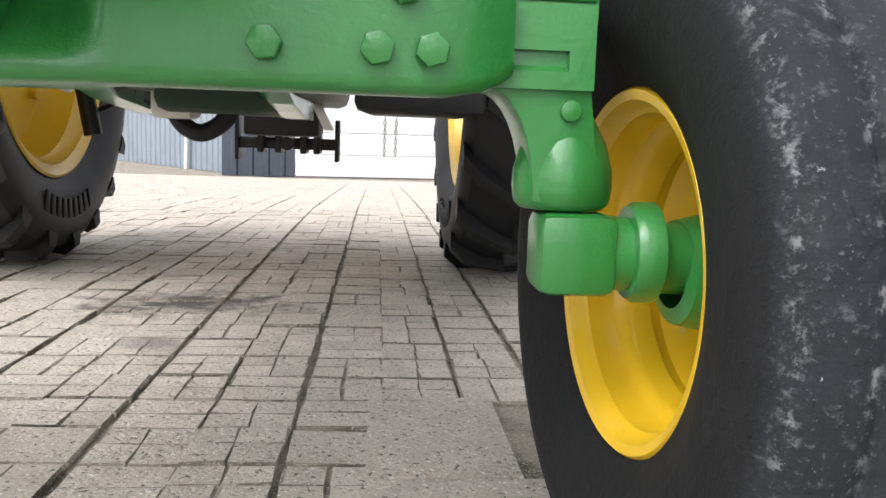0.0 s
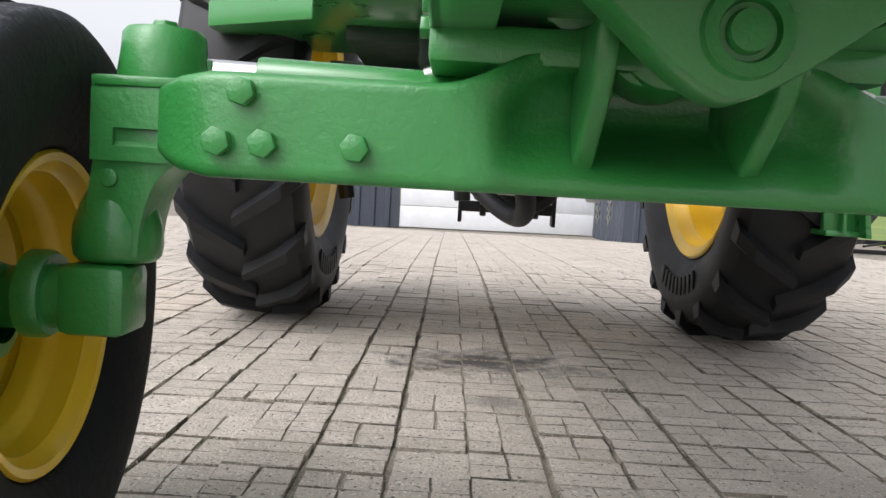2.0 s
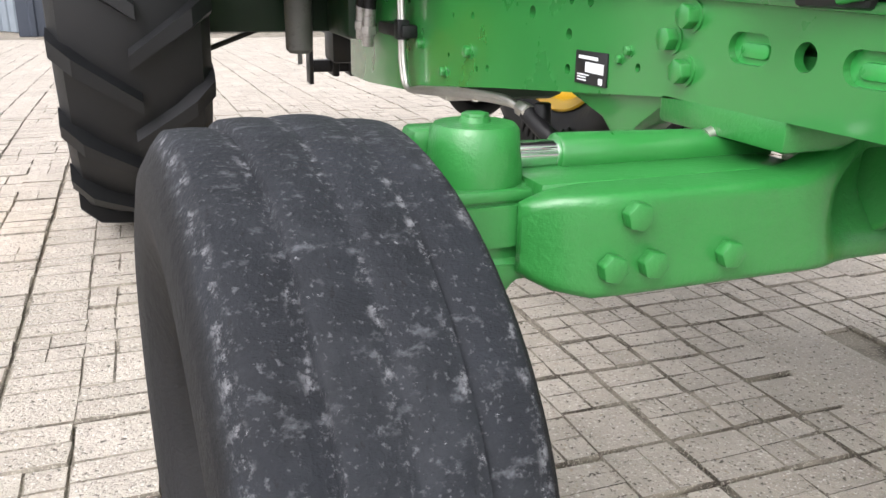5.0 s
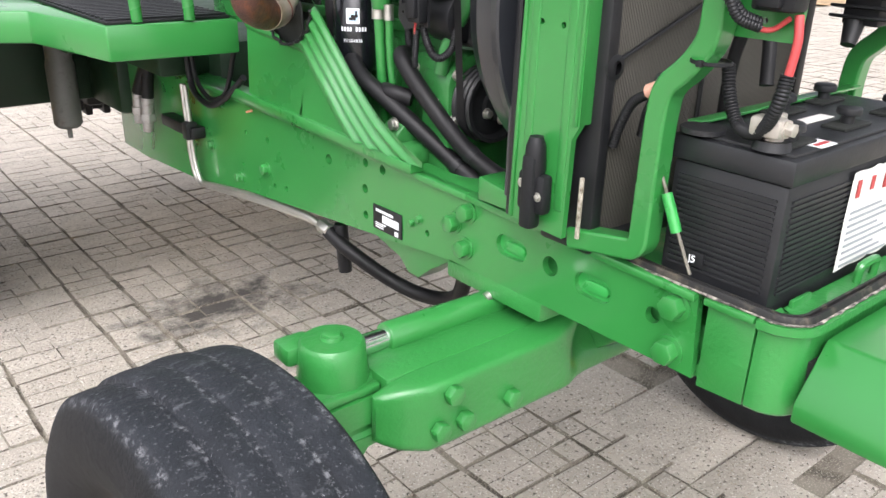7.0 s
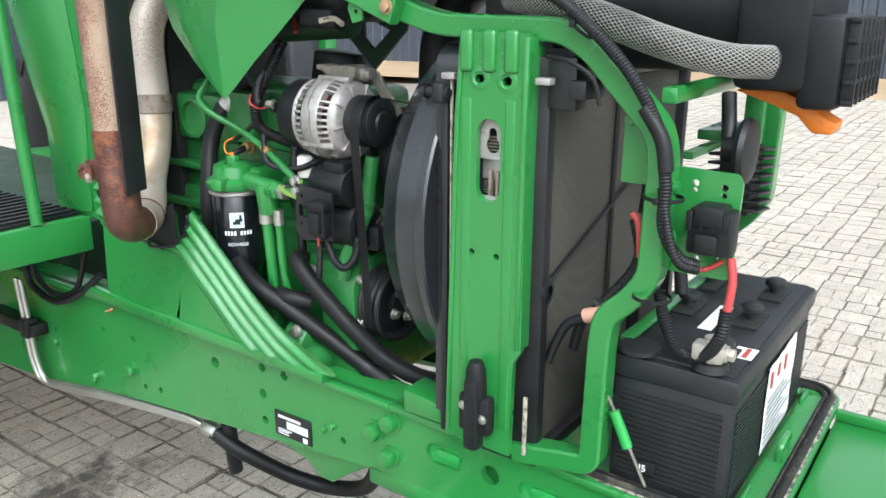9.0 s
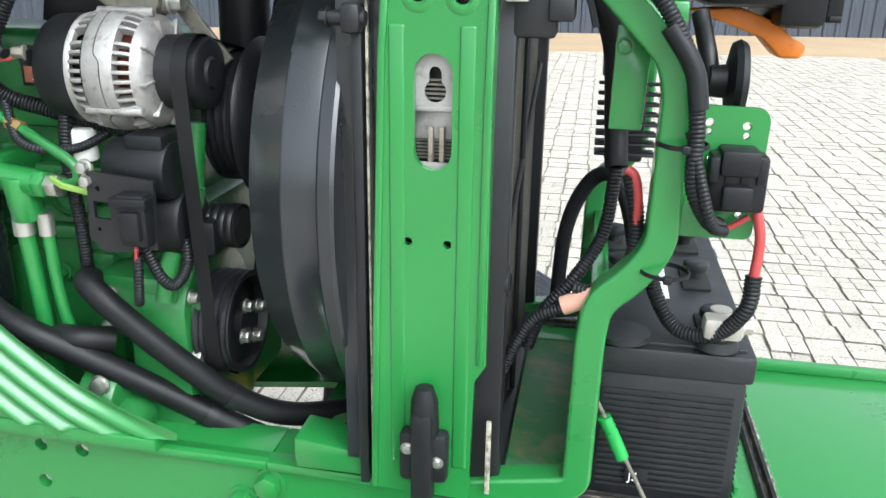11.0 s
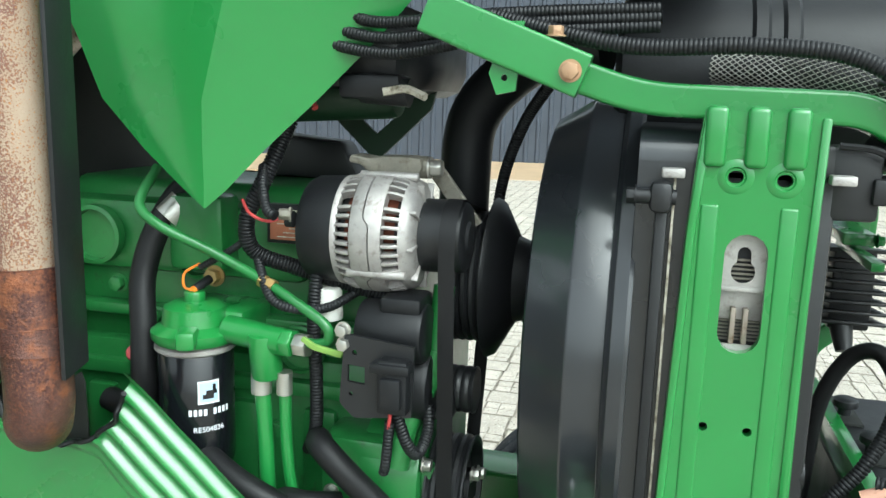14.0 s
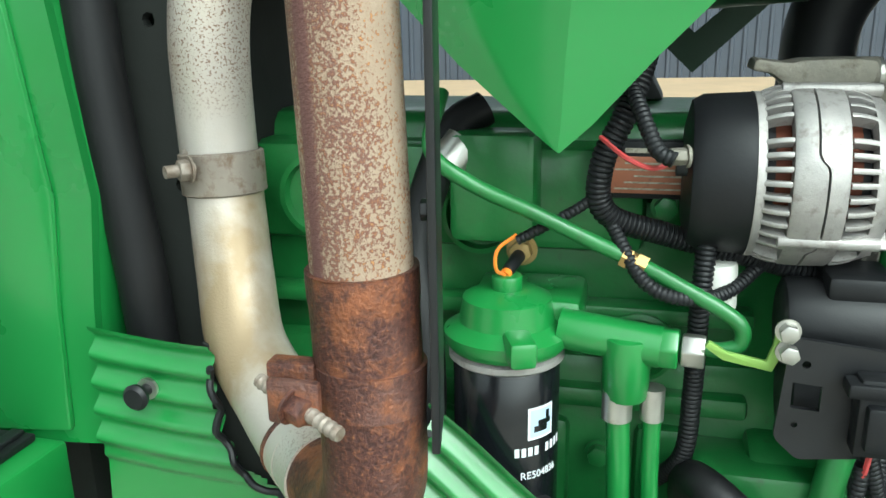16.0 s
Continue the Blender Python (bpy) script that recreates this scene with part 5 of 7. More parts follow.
# the fan shroud: a rectangular hood stepping into a round ring
bm = B()
SC = (CX, 1.475)
lathe(bm, [(0.328, 0.242), (0.333, 0.246), (0.339, 0.243), (0.371, 0.190), (0.3725, 0.1885), (0.374, 0.186), (0.3745, 0.184), (0.3700, 0.1425), (0.3695, 0.1405), (0.3705, 0.139), (0.385, 0.134), (0.387, 0.132), (0.389, 0.116), (0.386, 0.111), (0.34, 0.110)], (SC[0], 0, SC[1]), (SC[0], 1, SC[1]), 80)
lathe(bm, [(0.334, 0.245), (0.33, 0.235), (0.338, 0.08)], (SC[0], 0, SC[1]), (SC[0], 1, SC[1]), 80)
shroud = part("fan_shroud", bm, shroud_black, tractor, "large round black fan shroud", sharp=30)
bm = B()
plate(bm, fillet([(-0.028, 1.12), (-0.028, 1.79), (0.0, 1.815), (0.63, 1.815), (0.658, 1.79), (0.658, 1.12), (0.63, 1.095), (0.0, 1.095), (-0.028, 1.12)], 0.02)[:-1], "y", 0.015, 0.115, [circle(SC[0], SC[1], 0.335, 64)])
part("shroud_hood", bm, shroud_black, shroud)
bm = B()
box(bm, -0.046, -0.030, 0.078, 0.092, 1.09, 1.735, 0.003)
part("shroud_strip", bm, black_paint, shroud)
for z in (1.735,):
    bm = box(B(), -0.066, -0.04, 0.074, 0.10, z - 0.018, z + 0.018, 0.008)
    cyl(bm, (-0.053, 0.07, z), (-0.053, 0.12, z), 0.009, seg=12)
    hex_bolt(bm, (-0.053, 0.115, z), (0, 1, 0), 0.010, 0.01)
    part("rubber_mount", bm, black_paint, shroud)
bm = lathe(B(), [(0.0, 0.30), (0.05, 0.30), (0.06, 0.29), (0.06, 0.22), (0.07, 0.2)], (SC[0], 0, 1.53), (SC[0], 1, 1.53), 32)
fan = part("fan", bm, black, shroud, "black cooling fan inside the shroud")
for k in range(8):
    a = 2 * math.pi * k / 8
    t = box(bmesh.new(), 0.05, 0.33, -0.004, 0.004, -0.045, 0.045, 0.002, turn=Matrix.Rotation(0.6, 4, "X"))
    bmesh.ops.transform(t, matrix=Matrix.Translation((SC[0], 0.185, SC[1])) @ Matrix.Rotation(a, 4, "Y"), verts=t.verts)
    part("fan_blade", t, black, shroud)

# pressed green post with a slot and beads
POST_X = -0.055
def post():
    y0, y1 = -0.082, 0.066
    holes = [oval(-0.011, 1.628, 0.0235, 0.07), circle(0.019, 1.465, 0.0055), circle(-0.031, 1.464, 0.0055), oval(0.008, 1.762, 0.0085, 0.007), oval(-0.044, 1.760, 0.0085, 0.007)]
    out = [(y1 + 0.006, 1.095), (y1, 1.36), (0.056, 1.70), (0.050, 1.80), (0.046, 1.835), (-0.083, 1.835), (-0.085, 1.80), (y0, 1.62), (y0 - 0.003, 1.30), (-0.07, 1.275), (-0.066, 1.09)]
    bm = plate(B(), out, "x", POST_X, POST_X + 0.012, holes)
    flange, beads = [B(), B()], []
    plate(flange[0], [(y1 + 0.006, 1.095), (y1, 1.36), (0.056, 1.70), (0.046, 1.83), (0.036, 1.83), (0.046, 1.70), (y1 - 0.010, 1.36), (y1 - 0.004, 1.095)], "x", POST_X - 0.004, POST_X + 0.05, bevel=0.003)
    plate(flange[1], [(y0, 1.30), (y0, 1.62), (-0.085, 1.83), (-0.075, 1.83), (y0 + 0.01, 1.62), (y0 + 0.01, 1.30)], "x", POST_X - 0.004, POST_X + 0.05, bevel=0.003)
    for y in (0.033, -0.011, -0.052):
        if y != -0.011:
            beads.append(box(B(), POST_X - 0.0022, POST_X + 0.004, y - 0.010, y + 0.010, 1.14, 1.73, 0.0055, 4))
        beads.append(box(B(), POST_X - 0.008, POST_X + 0.006, y - 0.0125, y + 0.0125, 1.772, 1.84, 0.007, 4))
    for y, z in ((0.008, 1.762), (-0.044, 1.760)):
        beads.append(lathe(B(), [(0.010, 0), (0.0115, 0.002), (0.016, 0.002), (0.02, 0)], (POST_X, y, z), (POST_X - 1, y, z), 20))
    return bm, flange, beads


for side, nm in zip(SIDES, (1, 2)):
    face, edges, beads = post()
    p = part("radiator_post", side(face), green, tractor, "pressed green steel post with a keyhole slot")
    for bm in edges:
        part("flange", side(bm), green, p)
    for bm in beads:
        part("bead", side(bm), green, p)
    key = [(-0.011 + 0.0075 * math.sin(a), 1.674 + 0.0075 * math.cos(a)) for a in (-1.5, -0.9, -0.3, 0.3, 0.9, 1.5)]
    key += [(-0.011 + 0.0135 * math.sin(a), 1.652 + 0.0135 * math.cos(a)) for a in [0.62 + k * (2 * math.pi - 1.24) / 14 for k in range(15)]]
    bm = plate(B(), [(-0.04, 1.634), (0.018, 1.634), (0.018, 1.71), (-0.04, 1.71)], "x", POST_X + 0.014, POST_X + 0.018, [key])
    plate(bm, [(-0.04, 1.55), (0.018, 1.55), (0.018, 1.565), (-0.04, 1.565)], "x", POST_X + 0.014, POST_X + 0.018)
    box(bm, POST_X + 0.014, POST_X + 0.030, -0.04, 0.018, 1.628, 1.634, 0.001)
    box(bm, POST_X + 0.027, POST_X + 0.031, -0.04, 0.018, 1.592, 1.632, 0.001)
    part("keyhole_plate", side(bm), alu, p, "bright folded plate with a keyhole behind the slot")
    bm = box(B(), POST_X + 0.016, POST_X + 0.027, -0.022, -0.016, 1.565, 1.608, 0.001)
    box(bm, POST_X + 0.016, POST_X + 0.027, -0.008, -0.002, 1.565, 1.608, 0.001)
    part("latch_fork", side(bm), clamp_brown, p, "small steel fork behind the slot")
    for k in range(6):
        part("louvre", side(box(B(), POST_X + 0.030, POST_X + 0.036, -0.038, 0.016, 1.566 + k * 0.0045, 1.5682 + k * 0.0045, 0)), alu_dull, p)
    for k in range(5):
        part("louvre", side(box(B(), POST_X + 0.024, POST_X + 0.028, -0.03, 0.008, 1.641 + k * 0.0055, 1.6435 + k * 0.0055, 0)), alu_dull, p)
    # black backing sheet for the shade inside the slot
    part("keyhole_shade", side(box(B(), POST_X + 0.036, POST_X + 0.04, -0.045, 0.024, 1.545, 1.715, 0)), shade_and_liner_black, p)
bm = lathe(B(), [(0.0, 0.0), (0.012, 0.003), (0.018, 0.02), (0.02, 0.06), (0.018, 0.075)], (POST_X - 0.022, -0.008, 1.275), (POST_X - 0.018, -0.008, 1.0), 20)
box(bm, POST_X - 0.03, POST_X - 0.003, -0.04, 0.026, 1.13, 1.205, 0.008)
box(bm, POST_X - 0.042, POST_X - 0.01, -0.022, 0.008, 1.10, 1.24, 0.008)
latch = part("hood_latch", bm, black, tractor, "black hood latch at the foot of the post")
for y, z in ((-0.027, 1.165), (0.014, 1.182)):
    part("screw", hex_bolt(B(), (POST_X - 0.03, y, z), (-1, 0, 0), 0.006, 0.004, 1.5), steel, latch)

# bent tube frames carrying the hood --------------------------------------
FRAME = fillet([(0.20, 1.872), (0.115, 1.845), (-0.125, 1.840), (-0.175, 1.812), (-0.285, 1.70), (-0.296, 1.66), (-0.292, 1.47), (-0.262, 1.425), (-0.222, 1.39), (-0.216, 1.34), (-0.213, 1.122), (-0.20, 1.108), (-0.06, 1.085)], 0.05)
for side in SIDES:
    tube = part("hood_frame", side(rail_sweep(B(), FRAME, -0.033, 0.010, 0.0195, 0.0055)), green, tractor, "bent green tube frame in front of the radiator", sharp=60)
    bm = rail_sweep(B(), [(0.373, 1.942), (0.183, 1.868)], -0.06, -0.034, 0.026, 0.004)
    bar = part("hood_arm", side(bm), green, tractor, "flat green hood hinge arm")
    part("bolt", side(hex_bolt(B(), (-0.06, 0.198, 1.874), (-1, 0, 0), 0.0105, 0.008)), bolt_tan, bar, "tan passivated bolt")
    part("bolt", side(hex_bolt(B(), (-0.047, 0.218, 1.913), (0, 0, 1), 0.0095, 0.011)), bolt_tan, bar, "tan passivated bolt")
group_at(-0.010, 0.0, 0.017)
bm = plate(B(), [(-0.218, 1.59), (-0.258, 1.59), (-0.262, 1.69), (-0.24, 1.715), (-0.22, 1.715)], "x", 0.022, 0.030, bevel=0.002)
hex_bolt(bm, (0.022, -0.23, 1.69), (-1, 0, 0), 0.009, 0.008)
part("stay_plate", bm, green, tractor)
holes = [circle(-0.338, 1.603, 0.0055, 10), circle(-0.338, 1.592, 0.004, 10), circle(-0.382, 1.600, 0.0055, 10), circle(-0.382, 1.588, 0.0045, 10), circle(-0.344, 1.56, 0.0045, 10), circle(-0.385, 1.49, 0.0045, 10), circle(-0.35, 1.485, 0.0045, 10)]
bm = plate(B(), fillet([(-0.30, 1.625), (-0.40, 1.622), (-0.408, 1.61), (-0.404, 1.458), (-0.30, 1.458)], 0.012), "x", 0.026, 0.034, holes)
bracket = part("relay_bracket", bm, green, tractor, "green bracket plate drilled with holes")
for z in (1.52, 1.60):
    part("bolt", hex_bolt(B(), (0.0, -0.312, z), (-1, 0, 0), 0.01, 0.01), green, bracket)
group_at(0.0, 0.004, 0.003)
bm = box(B(), -0.018, 0.024, -0.412, -0.345, 1.515, 1.585, 0.006)
box(bm, -0.026, 0.02, -0.40, -0.355, 1.56, 1.592, 0.005)
box(bm, -0.03, -0.012, -0.395, -0.36, 1.52, 1.55, 0.004)
for k in range(4):
    box(bm, -0.022, -0.016, -0.408 + k * 0.018, -0.398 + k * 0.018, 1.552, 1.582, 0.001)
part("relay_box", bm, black, bracket, "black relay box strapped to its bracket")

group_at()
# wiring: conduits, red cables, sleeve
LOOM = [(0.0, 0.30, 1.94), (-0.035, 0.14, 1.905), (-0.045, 0.0, 1.905), (-0.045, -0.10, 1.895), (-0.05, -0.17, 1.855), (-0.05, -0.25, 1.78), (-0.05, -0.30, 1.70), (-0.052, -0.315, 1.63), (-0.052, -0.318, 1.56), (-0.04, -0.34, 1.515), (-0.015, -0.36, 1.50)]
loom = part("wiring_loom", conduit(LOOM, 0.0135, 0.0052), black, tractor, "black corrugated wiring conduit")
part("tail", conduit([(-0.05, -0.31, 1.62), (-0.06, -0.33, 1.55), (-0.05, -0.345, 1.51), (-0.02, -0.365, 1.495)], 0.010, 0.0052), black, loom)
part("sleeve", hose([(-0.05, -0.275, 1.735), (-0.051, -0.305, 1.69), (-0.052, -0.315, 1.645)], 0.0115), black, loom)
part("red_wires", hose([(-0.03, -0.35, 1.497), (0.0, -0.37, 1.492), (0.0, -0.395, 1.51)], 0.004), red, loom)
for y, z in ((-0.155, 1.85), (-0.305, 1.60), (-0.30, 1.44)):
    bm = lathe(B(), [(0.029, -0.003), (0.031, -0.002), (0.031, 0.002), (0.029, 0.003)], (-0.026, y, z), (-0.026, y + (0.3 if z > 1.8 else 0.02), z - (0.3 if z > 1.8 else 1)), 20)
    box(bm, -0.062, -0.052, y - 0.006, y + 0.004, z - 0.005, z + 0.005, 0.002)
    part("cable_tie", bm, black, tractor)
bm = hose([(0.005, -0.405, 1.515), (-0.0, -0.412, 1.48), (-0.005, -0.41, 1.43)], 0.0065)
pos_cable = part("battery_cable", bm, red, tractor, "red battery cable in black conduit")
part("conduit", conduit([(-0.005, -0.41, 1.435), (-0.01, -0.405, 1.39), (0.01, -0.375, 1.345), (0.03, -0.33, 1.34), (0.04, -0.30, 1.38), (0.045, -0.285, 1.43)], 0.0145, 0.0052), black, pos_cable)
bm = hose([(0.006, -0.245, 1.56), (0.004, -0.256, 1.55), (0.004, -0.262, 1.52), (0.006, -0.262, 1.49)], 0.0062)
second = part("starter_cable", bm, red, tractor, "red starter cable in black conduit")
part("conduit", conduit([(0.01, -0.25, 1.55), (0.01, -0.262, 1.50), (0.005, -0.262, 1.45), (0.0, -0.245, 1.41), (-0.0, -0.215, 1.395), (0.005, -0.19, 1.395)], 0.014, 0.0052), black, second)
part("sleeve", hose([(0.0, -0.178, 1.372), (-0.002, -0.205, 1.385), (-0.004, -0.232, 1.40)], 0.013), pink, second, "bare pink sleeve end")
part("sleeve_tail", conduit([(0.0, -0.18, 1.37), (0.01, -0.14, 1.345), (0.015, -0.115, 1.30), (0.02, -0.10, 1.26)], 0.012, 0.0052), black, second)
bm = conduit([(0.06, -0.13, 1.28), (0.05, -0.15, 1.34), (0.06, -0.19, 1.39), (0.09, -0.225, 1.45), (0.1, -0.235, 1.54)], 0.013)
part("loom_branch", bm, black, tractor)
bm = hose([(0.26, -0.16, 1.25), (0.25, -0.17, 1.40), (0.24, -0.20, 1.48), (0.22, -0.235, 1.50), (0.2, -0.26, 1.46), (0.18, -0.28, 1.38)], 0.012)
part("cooler_hose", bm, hose_black, tractor)
bm = hose([(0.03, -0.15, 1.80), (0.06, -0.19, 1.77), (0.1, -0.22, 1.70), (0.12, -0.23, 1.60), (0.10, -0.235, 1.54)], 0.016)
part("cooler_hose", bm, hose_black, tractor)
bm = hose([(-0.03, -0.10, 1.80), (-0.035, -0.14, 1.795), (-0.03, -0.18, 1.77), (-0.03, -0.195, 1.73)], 0.004, 6)
part("thin_wire", bm, black, tractor)

# finned cooler, horn and cross braces between the two tube frames
bm = box(B(), 0.515, 0.590, -0.295, -0.225, 1.455, 1.60, 0.006)
cyl(bm, (0.52, -0.25, 1.46), (0.50, -0.255, 1.42), 0.020, 0.014, 12)
cooler = part("finned_cooler", bm, black_paint, tractor, "small black finned cooler")
for k in range(8):
    z = 1.592 - k * 0.0185
    part("fin", box(B(), 0.498, 0.604, -0.318, -0.206, z, z + 0.0065, 0.0025, turn=Matrix.Rotation(0.12, 4, "Y")), black_paint, cooler)
group_at(0.10, -0.01, 0.005)
bm = box(B(), 0.30, 0.46, -0.25, -0.20, 1.62, 1.64, 0.003)
box(bm, 0.18, 0.42, -0.235, -0.215, 1.60, 1.615, 0.003)
hex_bolt(bm, (0.3, -0.25, 1.63), (0, -1, 0), 0.009, 0.01)
part("cooler_bracket", bm, green, tractor)
group_at(0.0, -0.02, 0.012)
bm = lathe(B(), [(0.0, -0.02), (0.02, -0.02), (0.022, 0.0), (0.05, 0.006), (0.054, 0.014), (0.05, 0.022), (0.03, 0.026), (0.0, 0.026)], (0.12, -0.345, 1.645), (0.12, -1, 1.645), 32)
part("horn", bm, black, tractor, "round black horn")
group_at()
bm = box(B(), 0.01, 0.62, -0.30, -0.275, 1.735, 1.76, 0.004)
box(bm, 0.57, 0.60, -0.29, -0.25, 1.45, 1.74, 0.004)
part("frame_brace", bm, green, tractor)
bm = hose([(0.17, -0.33, 1.74), (0.14, -0.345, 1.68), (0.13, -0.35, 1.645)], 0.012)
part("horn_stem", bm, black_paint, tractor)

# air cleaner over the radiator
bm = B()
AX = (0.30, 1.885)
lathe(bm, [(0.0, 0.16), (0.10, 0.16), (0.118, 0.15), (0.122, 0.13), (0.122, -0.02), (0.127, -0.025), (0.127, -0.04), (0.122, -0.045), (0.122, -0.06), (0.127, -0.065), (0.127, -0.08), (0.122, -0.085), (0.12, -0.38), (0.115, -0.40), (0.0, -0.40)], (AX[0], 0, AX[1]), (AX[0], 1, AX[1]), 40)
cleaner = part("air_cleaner", bm, black, tractor, "large black air cleaner with a grille at its mouth")
bm = plate(B(), [(0.165, 1.748), (0.43, 1.748), (0.435, 1.94), (0.40, 1.97), (0.20, 1.97), (0.16, 1.94)], "y", -0.445, -0.33, bevel=0.015)
plate(bm, [(0.17, 1.722), (0.43, 1.722), (0.435, 1.865), (0.165, 1.865)], "y", -0.492, -0.43, bevel=0.012)
part("intake_box", bm, black, cleaner)
bm = B()
for k in range(7):
    box(bm, 0.18 + k * 0.04, 0.188 + k * 0.04, -0.511, -0.492, 1.73, 1.86, 0.001)
for k in range(5):
    box(bm, 0.175, 0.43, -0.509, -0.494, 1.732 + k * 0.0305, 1.739 + k * 0.0305, 0.001)
part("grille", bm, black, cleaner, "coarse black grille")
group_at(0.0, 0.05, 0.006)
bm = plate(B(), [(-0.37, 1.735), (-0.43, 1.715), (-0.475, 1.698), (-0.50, 1.672), (-0.53, 1.672), (-0.535, 1.69), (-0.515, 1.70), (-0.49, 1.722), (-0.44, 1.74)], "x", 0.23, 0.30, bevel=0.005)
part("clip", bm, orange, cleaner, "orange plastic clip under the air cleaner")
group_at()
MESH = [(0.08, 0.03, 1.89), (0.04, -0.07, 1.88), (0.02, -0.16, 1.86), (0.035, -0.26, 1.825), (0.07, -0.345, 1.80), (0.12, -0.405, 1.795)]
bm = hose(MESH, 0.0235, 16)
mh = part("intake_hose", bm, black, tractor, "hose wrapped in pale woven mesh")
bm = B()
ln = even(MESH, 0.006)
for k in range(24):
    for hand in (1, -1):
        line, nrm = [], None
        for i, q in enumerate(ln):
            d = (ln[min(i + 1, len(ln) - 1)] - ln[max(i - 1, 0)]).normalized()
            nrm = d.orthogonal().normalized() if nrm is None else (nrm - d * nrm.dot(d)).normalized()
            a = 2 * math.pi * k / 24 + hand * i * 0.17
            line.append(q + (nrm * math.cos(a) + d.cross(nrm) * math.sin(a)) * 0.0246)
        sweep(bm, line, 0.0007, 3)
part("woven_mesh", bm, weave, mh, "pale woven mesh", kind="stuff")

# strut with the yellow-green grip beside the battery
bm = hose([(-0.010, -0.244, 1.218), (-0.010, -0.258, 1.19), (-0.010, -0.273, 1.158)], 0.0095, 14)
bm2 = hose([(-0.01, -0.228, 1.25), (-0.01, -0.309, 1.095)], 0.003, 8)
prop = part("prop_rod", bm2, alu_dull, tractor, "thin prop rod with a green grip")
part("grip", bm, green_light, prop)

# engine -----------------------------------------------------------------
bm = B()
box(bm, 0.15, 0.50, 0.42, 1.32, 1.00, 1.42, 0.02)
ribs = [box(B(), 0.13, 0.17, 0.5, 1.28, 1.36, 1.385, 0.006), box(B(), 0.135, 0.17, 0.5, 1.28, 1.465, 1.485, 0.006)]
for k in range(6):
    y = 0.56 + k * 0.135
    ribs.append(box(B(), 0.135, 0.16, y, y + 0.06, 1.12, 1.34, 0.012))
engine = part("engine", bm, green_engine, tractor, "green diesel engine block with oily grime")
part("cylinder_head", box(B(), 0.17, 0.48, 0.46, 1.30, 1.40, 1.60, 0.015), green_engine, engine)
part("manifold", box(B(), 0.15, 0.30, 0.62, 1.28, 1.54, 1.66, 0.015), green_engine, engine)
for bm in ribs:
    part("block_rib", bm, green_engine, engine)
bm = box(B(), 0.20, 0.44, 0.52, 1.30, 1.60, 1.69, 0.03, 3)
part("valve_cover", bm, green_engine, engine)
for y, z, r in ((0.80, 1.585, 0.045), (0.99, 1.60, 0.05), (0.62, 1.44, 0.04)):
    part("core_plug", lathe(B(), [(r, 0.0), (r, 0.016), (r * 0.86, 0.018), (r * 0.82, 0.006), (0, 0.004)], (0.145, y, z), (-1, y, z), 28), green_engine, engine)
bm = box(B(), 0.10, 0.16, 0.735, 0.83, 1.56, 1.68, 0.01)
part("side_housing", bm, green_engine, engine)
for y, z in ((0.55, 1.575), (0.70, 1.50), (0.88, 1.47), (0.66, 1.30), (0.95, 1.52), (0.60, 1.60)):
    part("bolt", hex_bolt(B(), (0.14, y, z), (-1, 0, 0), 0.013, 0.014), green_engine, engine)
# timing cover, pumps and pulleys at the front of the block
bm = plate(B(), fillet([(0.06, 1.02), (0.06, 1.30), (0.12, 1.345), (0.24, 1.345), (0.30, 1.28), (0.30, 1.02)], 0.03), "y", 0.40, 0.50, bevel=0.01)
box(bm, 0.07, 0.16, 0.42, 0.56, 1.22, 1.33, 0.012)
box(bm, 0.08, 0.22, 0.38, 0.42, 1.14, 1.30, 0.01)
cover = part("timing_cover", bm, green_engine, engine, "green timing cover with bolted flange")
for y, z in ((0.43, 1.31), (0.53, 1.30), (0.44, 1.235), (0.54, 1.24)):
    part("bolt", hex_bolt(B(), (0.07, y, z), (-1, 0, 0), 0.010, 0.01), steel, cover)
for x, z in ((0.08, 1.30), (0.075, 1.20), (0.09, 1.09)):
    part("bolt", hex_bolt(B(), (x, 0.398, z), (0, -1, 0), 0.010, 0.012), steel, cover)
bm = cyl(B(), (0.04, 0.56, 1.13), (0.04, 0.50, 1.13), 0.06, 0.05, 28, 0.01)
cyl(bm, (0.08, 0.50, 1.10), (0.0, 0.50, 1.10), 0.035, seg=20, bevel=0.005)
part("water_elbow", bm, green_engine, engine)


def pulley(at, r, width, name, grooves=4, hub=0.4):
    x, y, z = at
    prof = [(0.0, 0.0), (r * hub, 0.0), (r * hub, width * 0.2), (r * 0.82, width * 0.3), (r * 0.9, 0.0), (r, 0.0)]
    for k in range(grooves):
        a = width * (k + 0.2) / grooves
        prof += [(r, a), (r * 0.95, a + width * 0.3 / grooves), (r, a + width * 0.6 / grooves)]
    prof += [(r, width), (0.0, width)]
    return part(name, lathe(B(), prof, (x, y, z), (x, y + 1, z), 40), black_paint, tractor, "black grooved belt pulley")


p = pulley((0.15, 0.335, 1.235), 0.085, 0.06, "crank_pulley")
for k in range(4):
    a = k * math.pi / 2 + 0.4
    part("bolt", hex_bolt(B(), (0.15 + 0.035 * math.cos(a), 0.335, 1.235 + 0.035 * math.sin(a)), (0, -1, 0), 0.010, 0.012), steel, p)
pulley((0.15, 0.335, 1.40), 0.036, 0.05, "tensioner_pulley")
pulley((0.24, 0.335, 1.56), 0.105, 0.05, "fan_pulley")
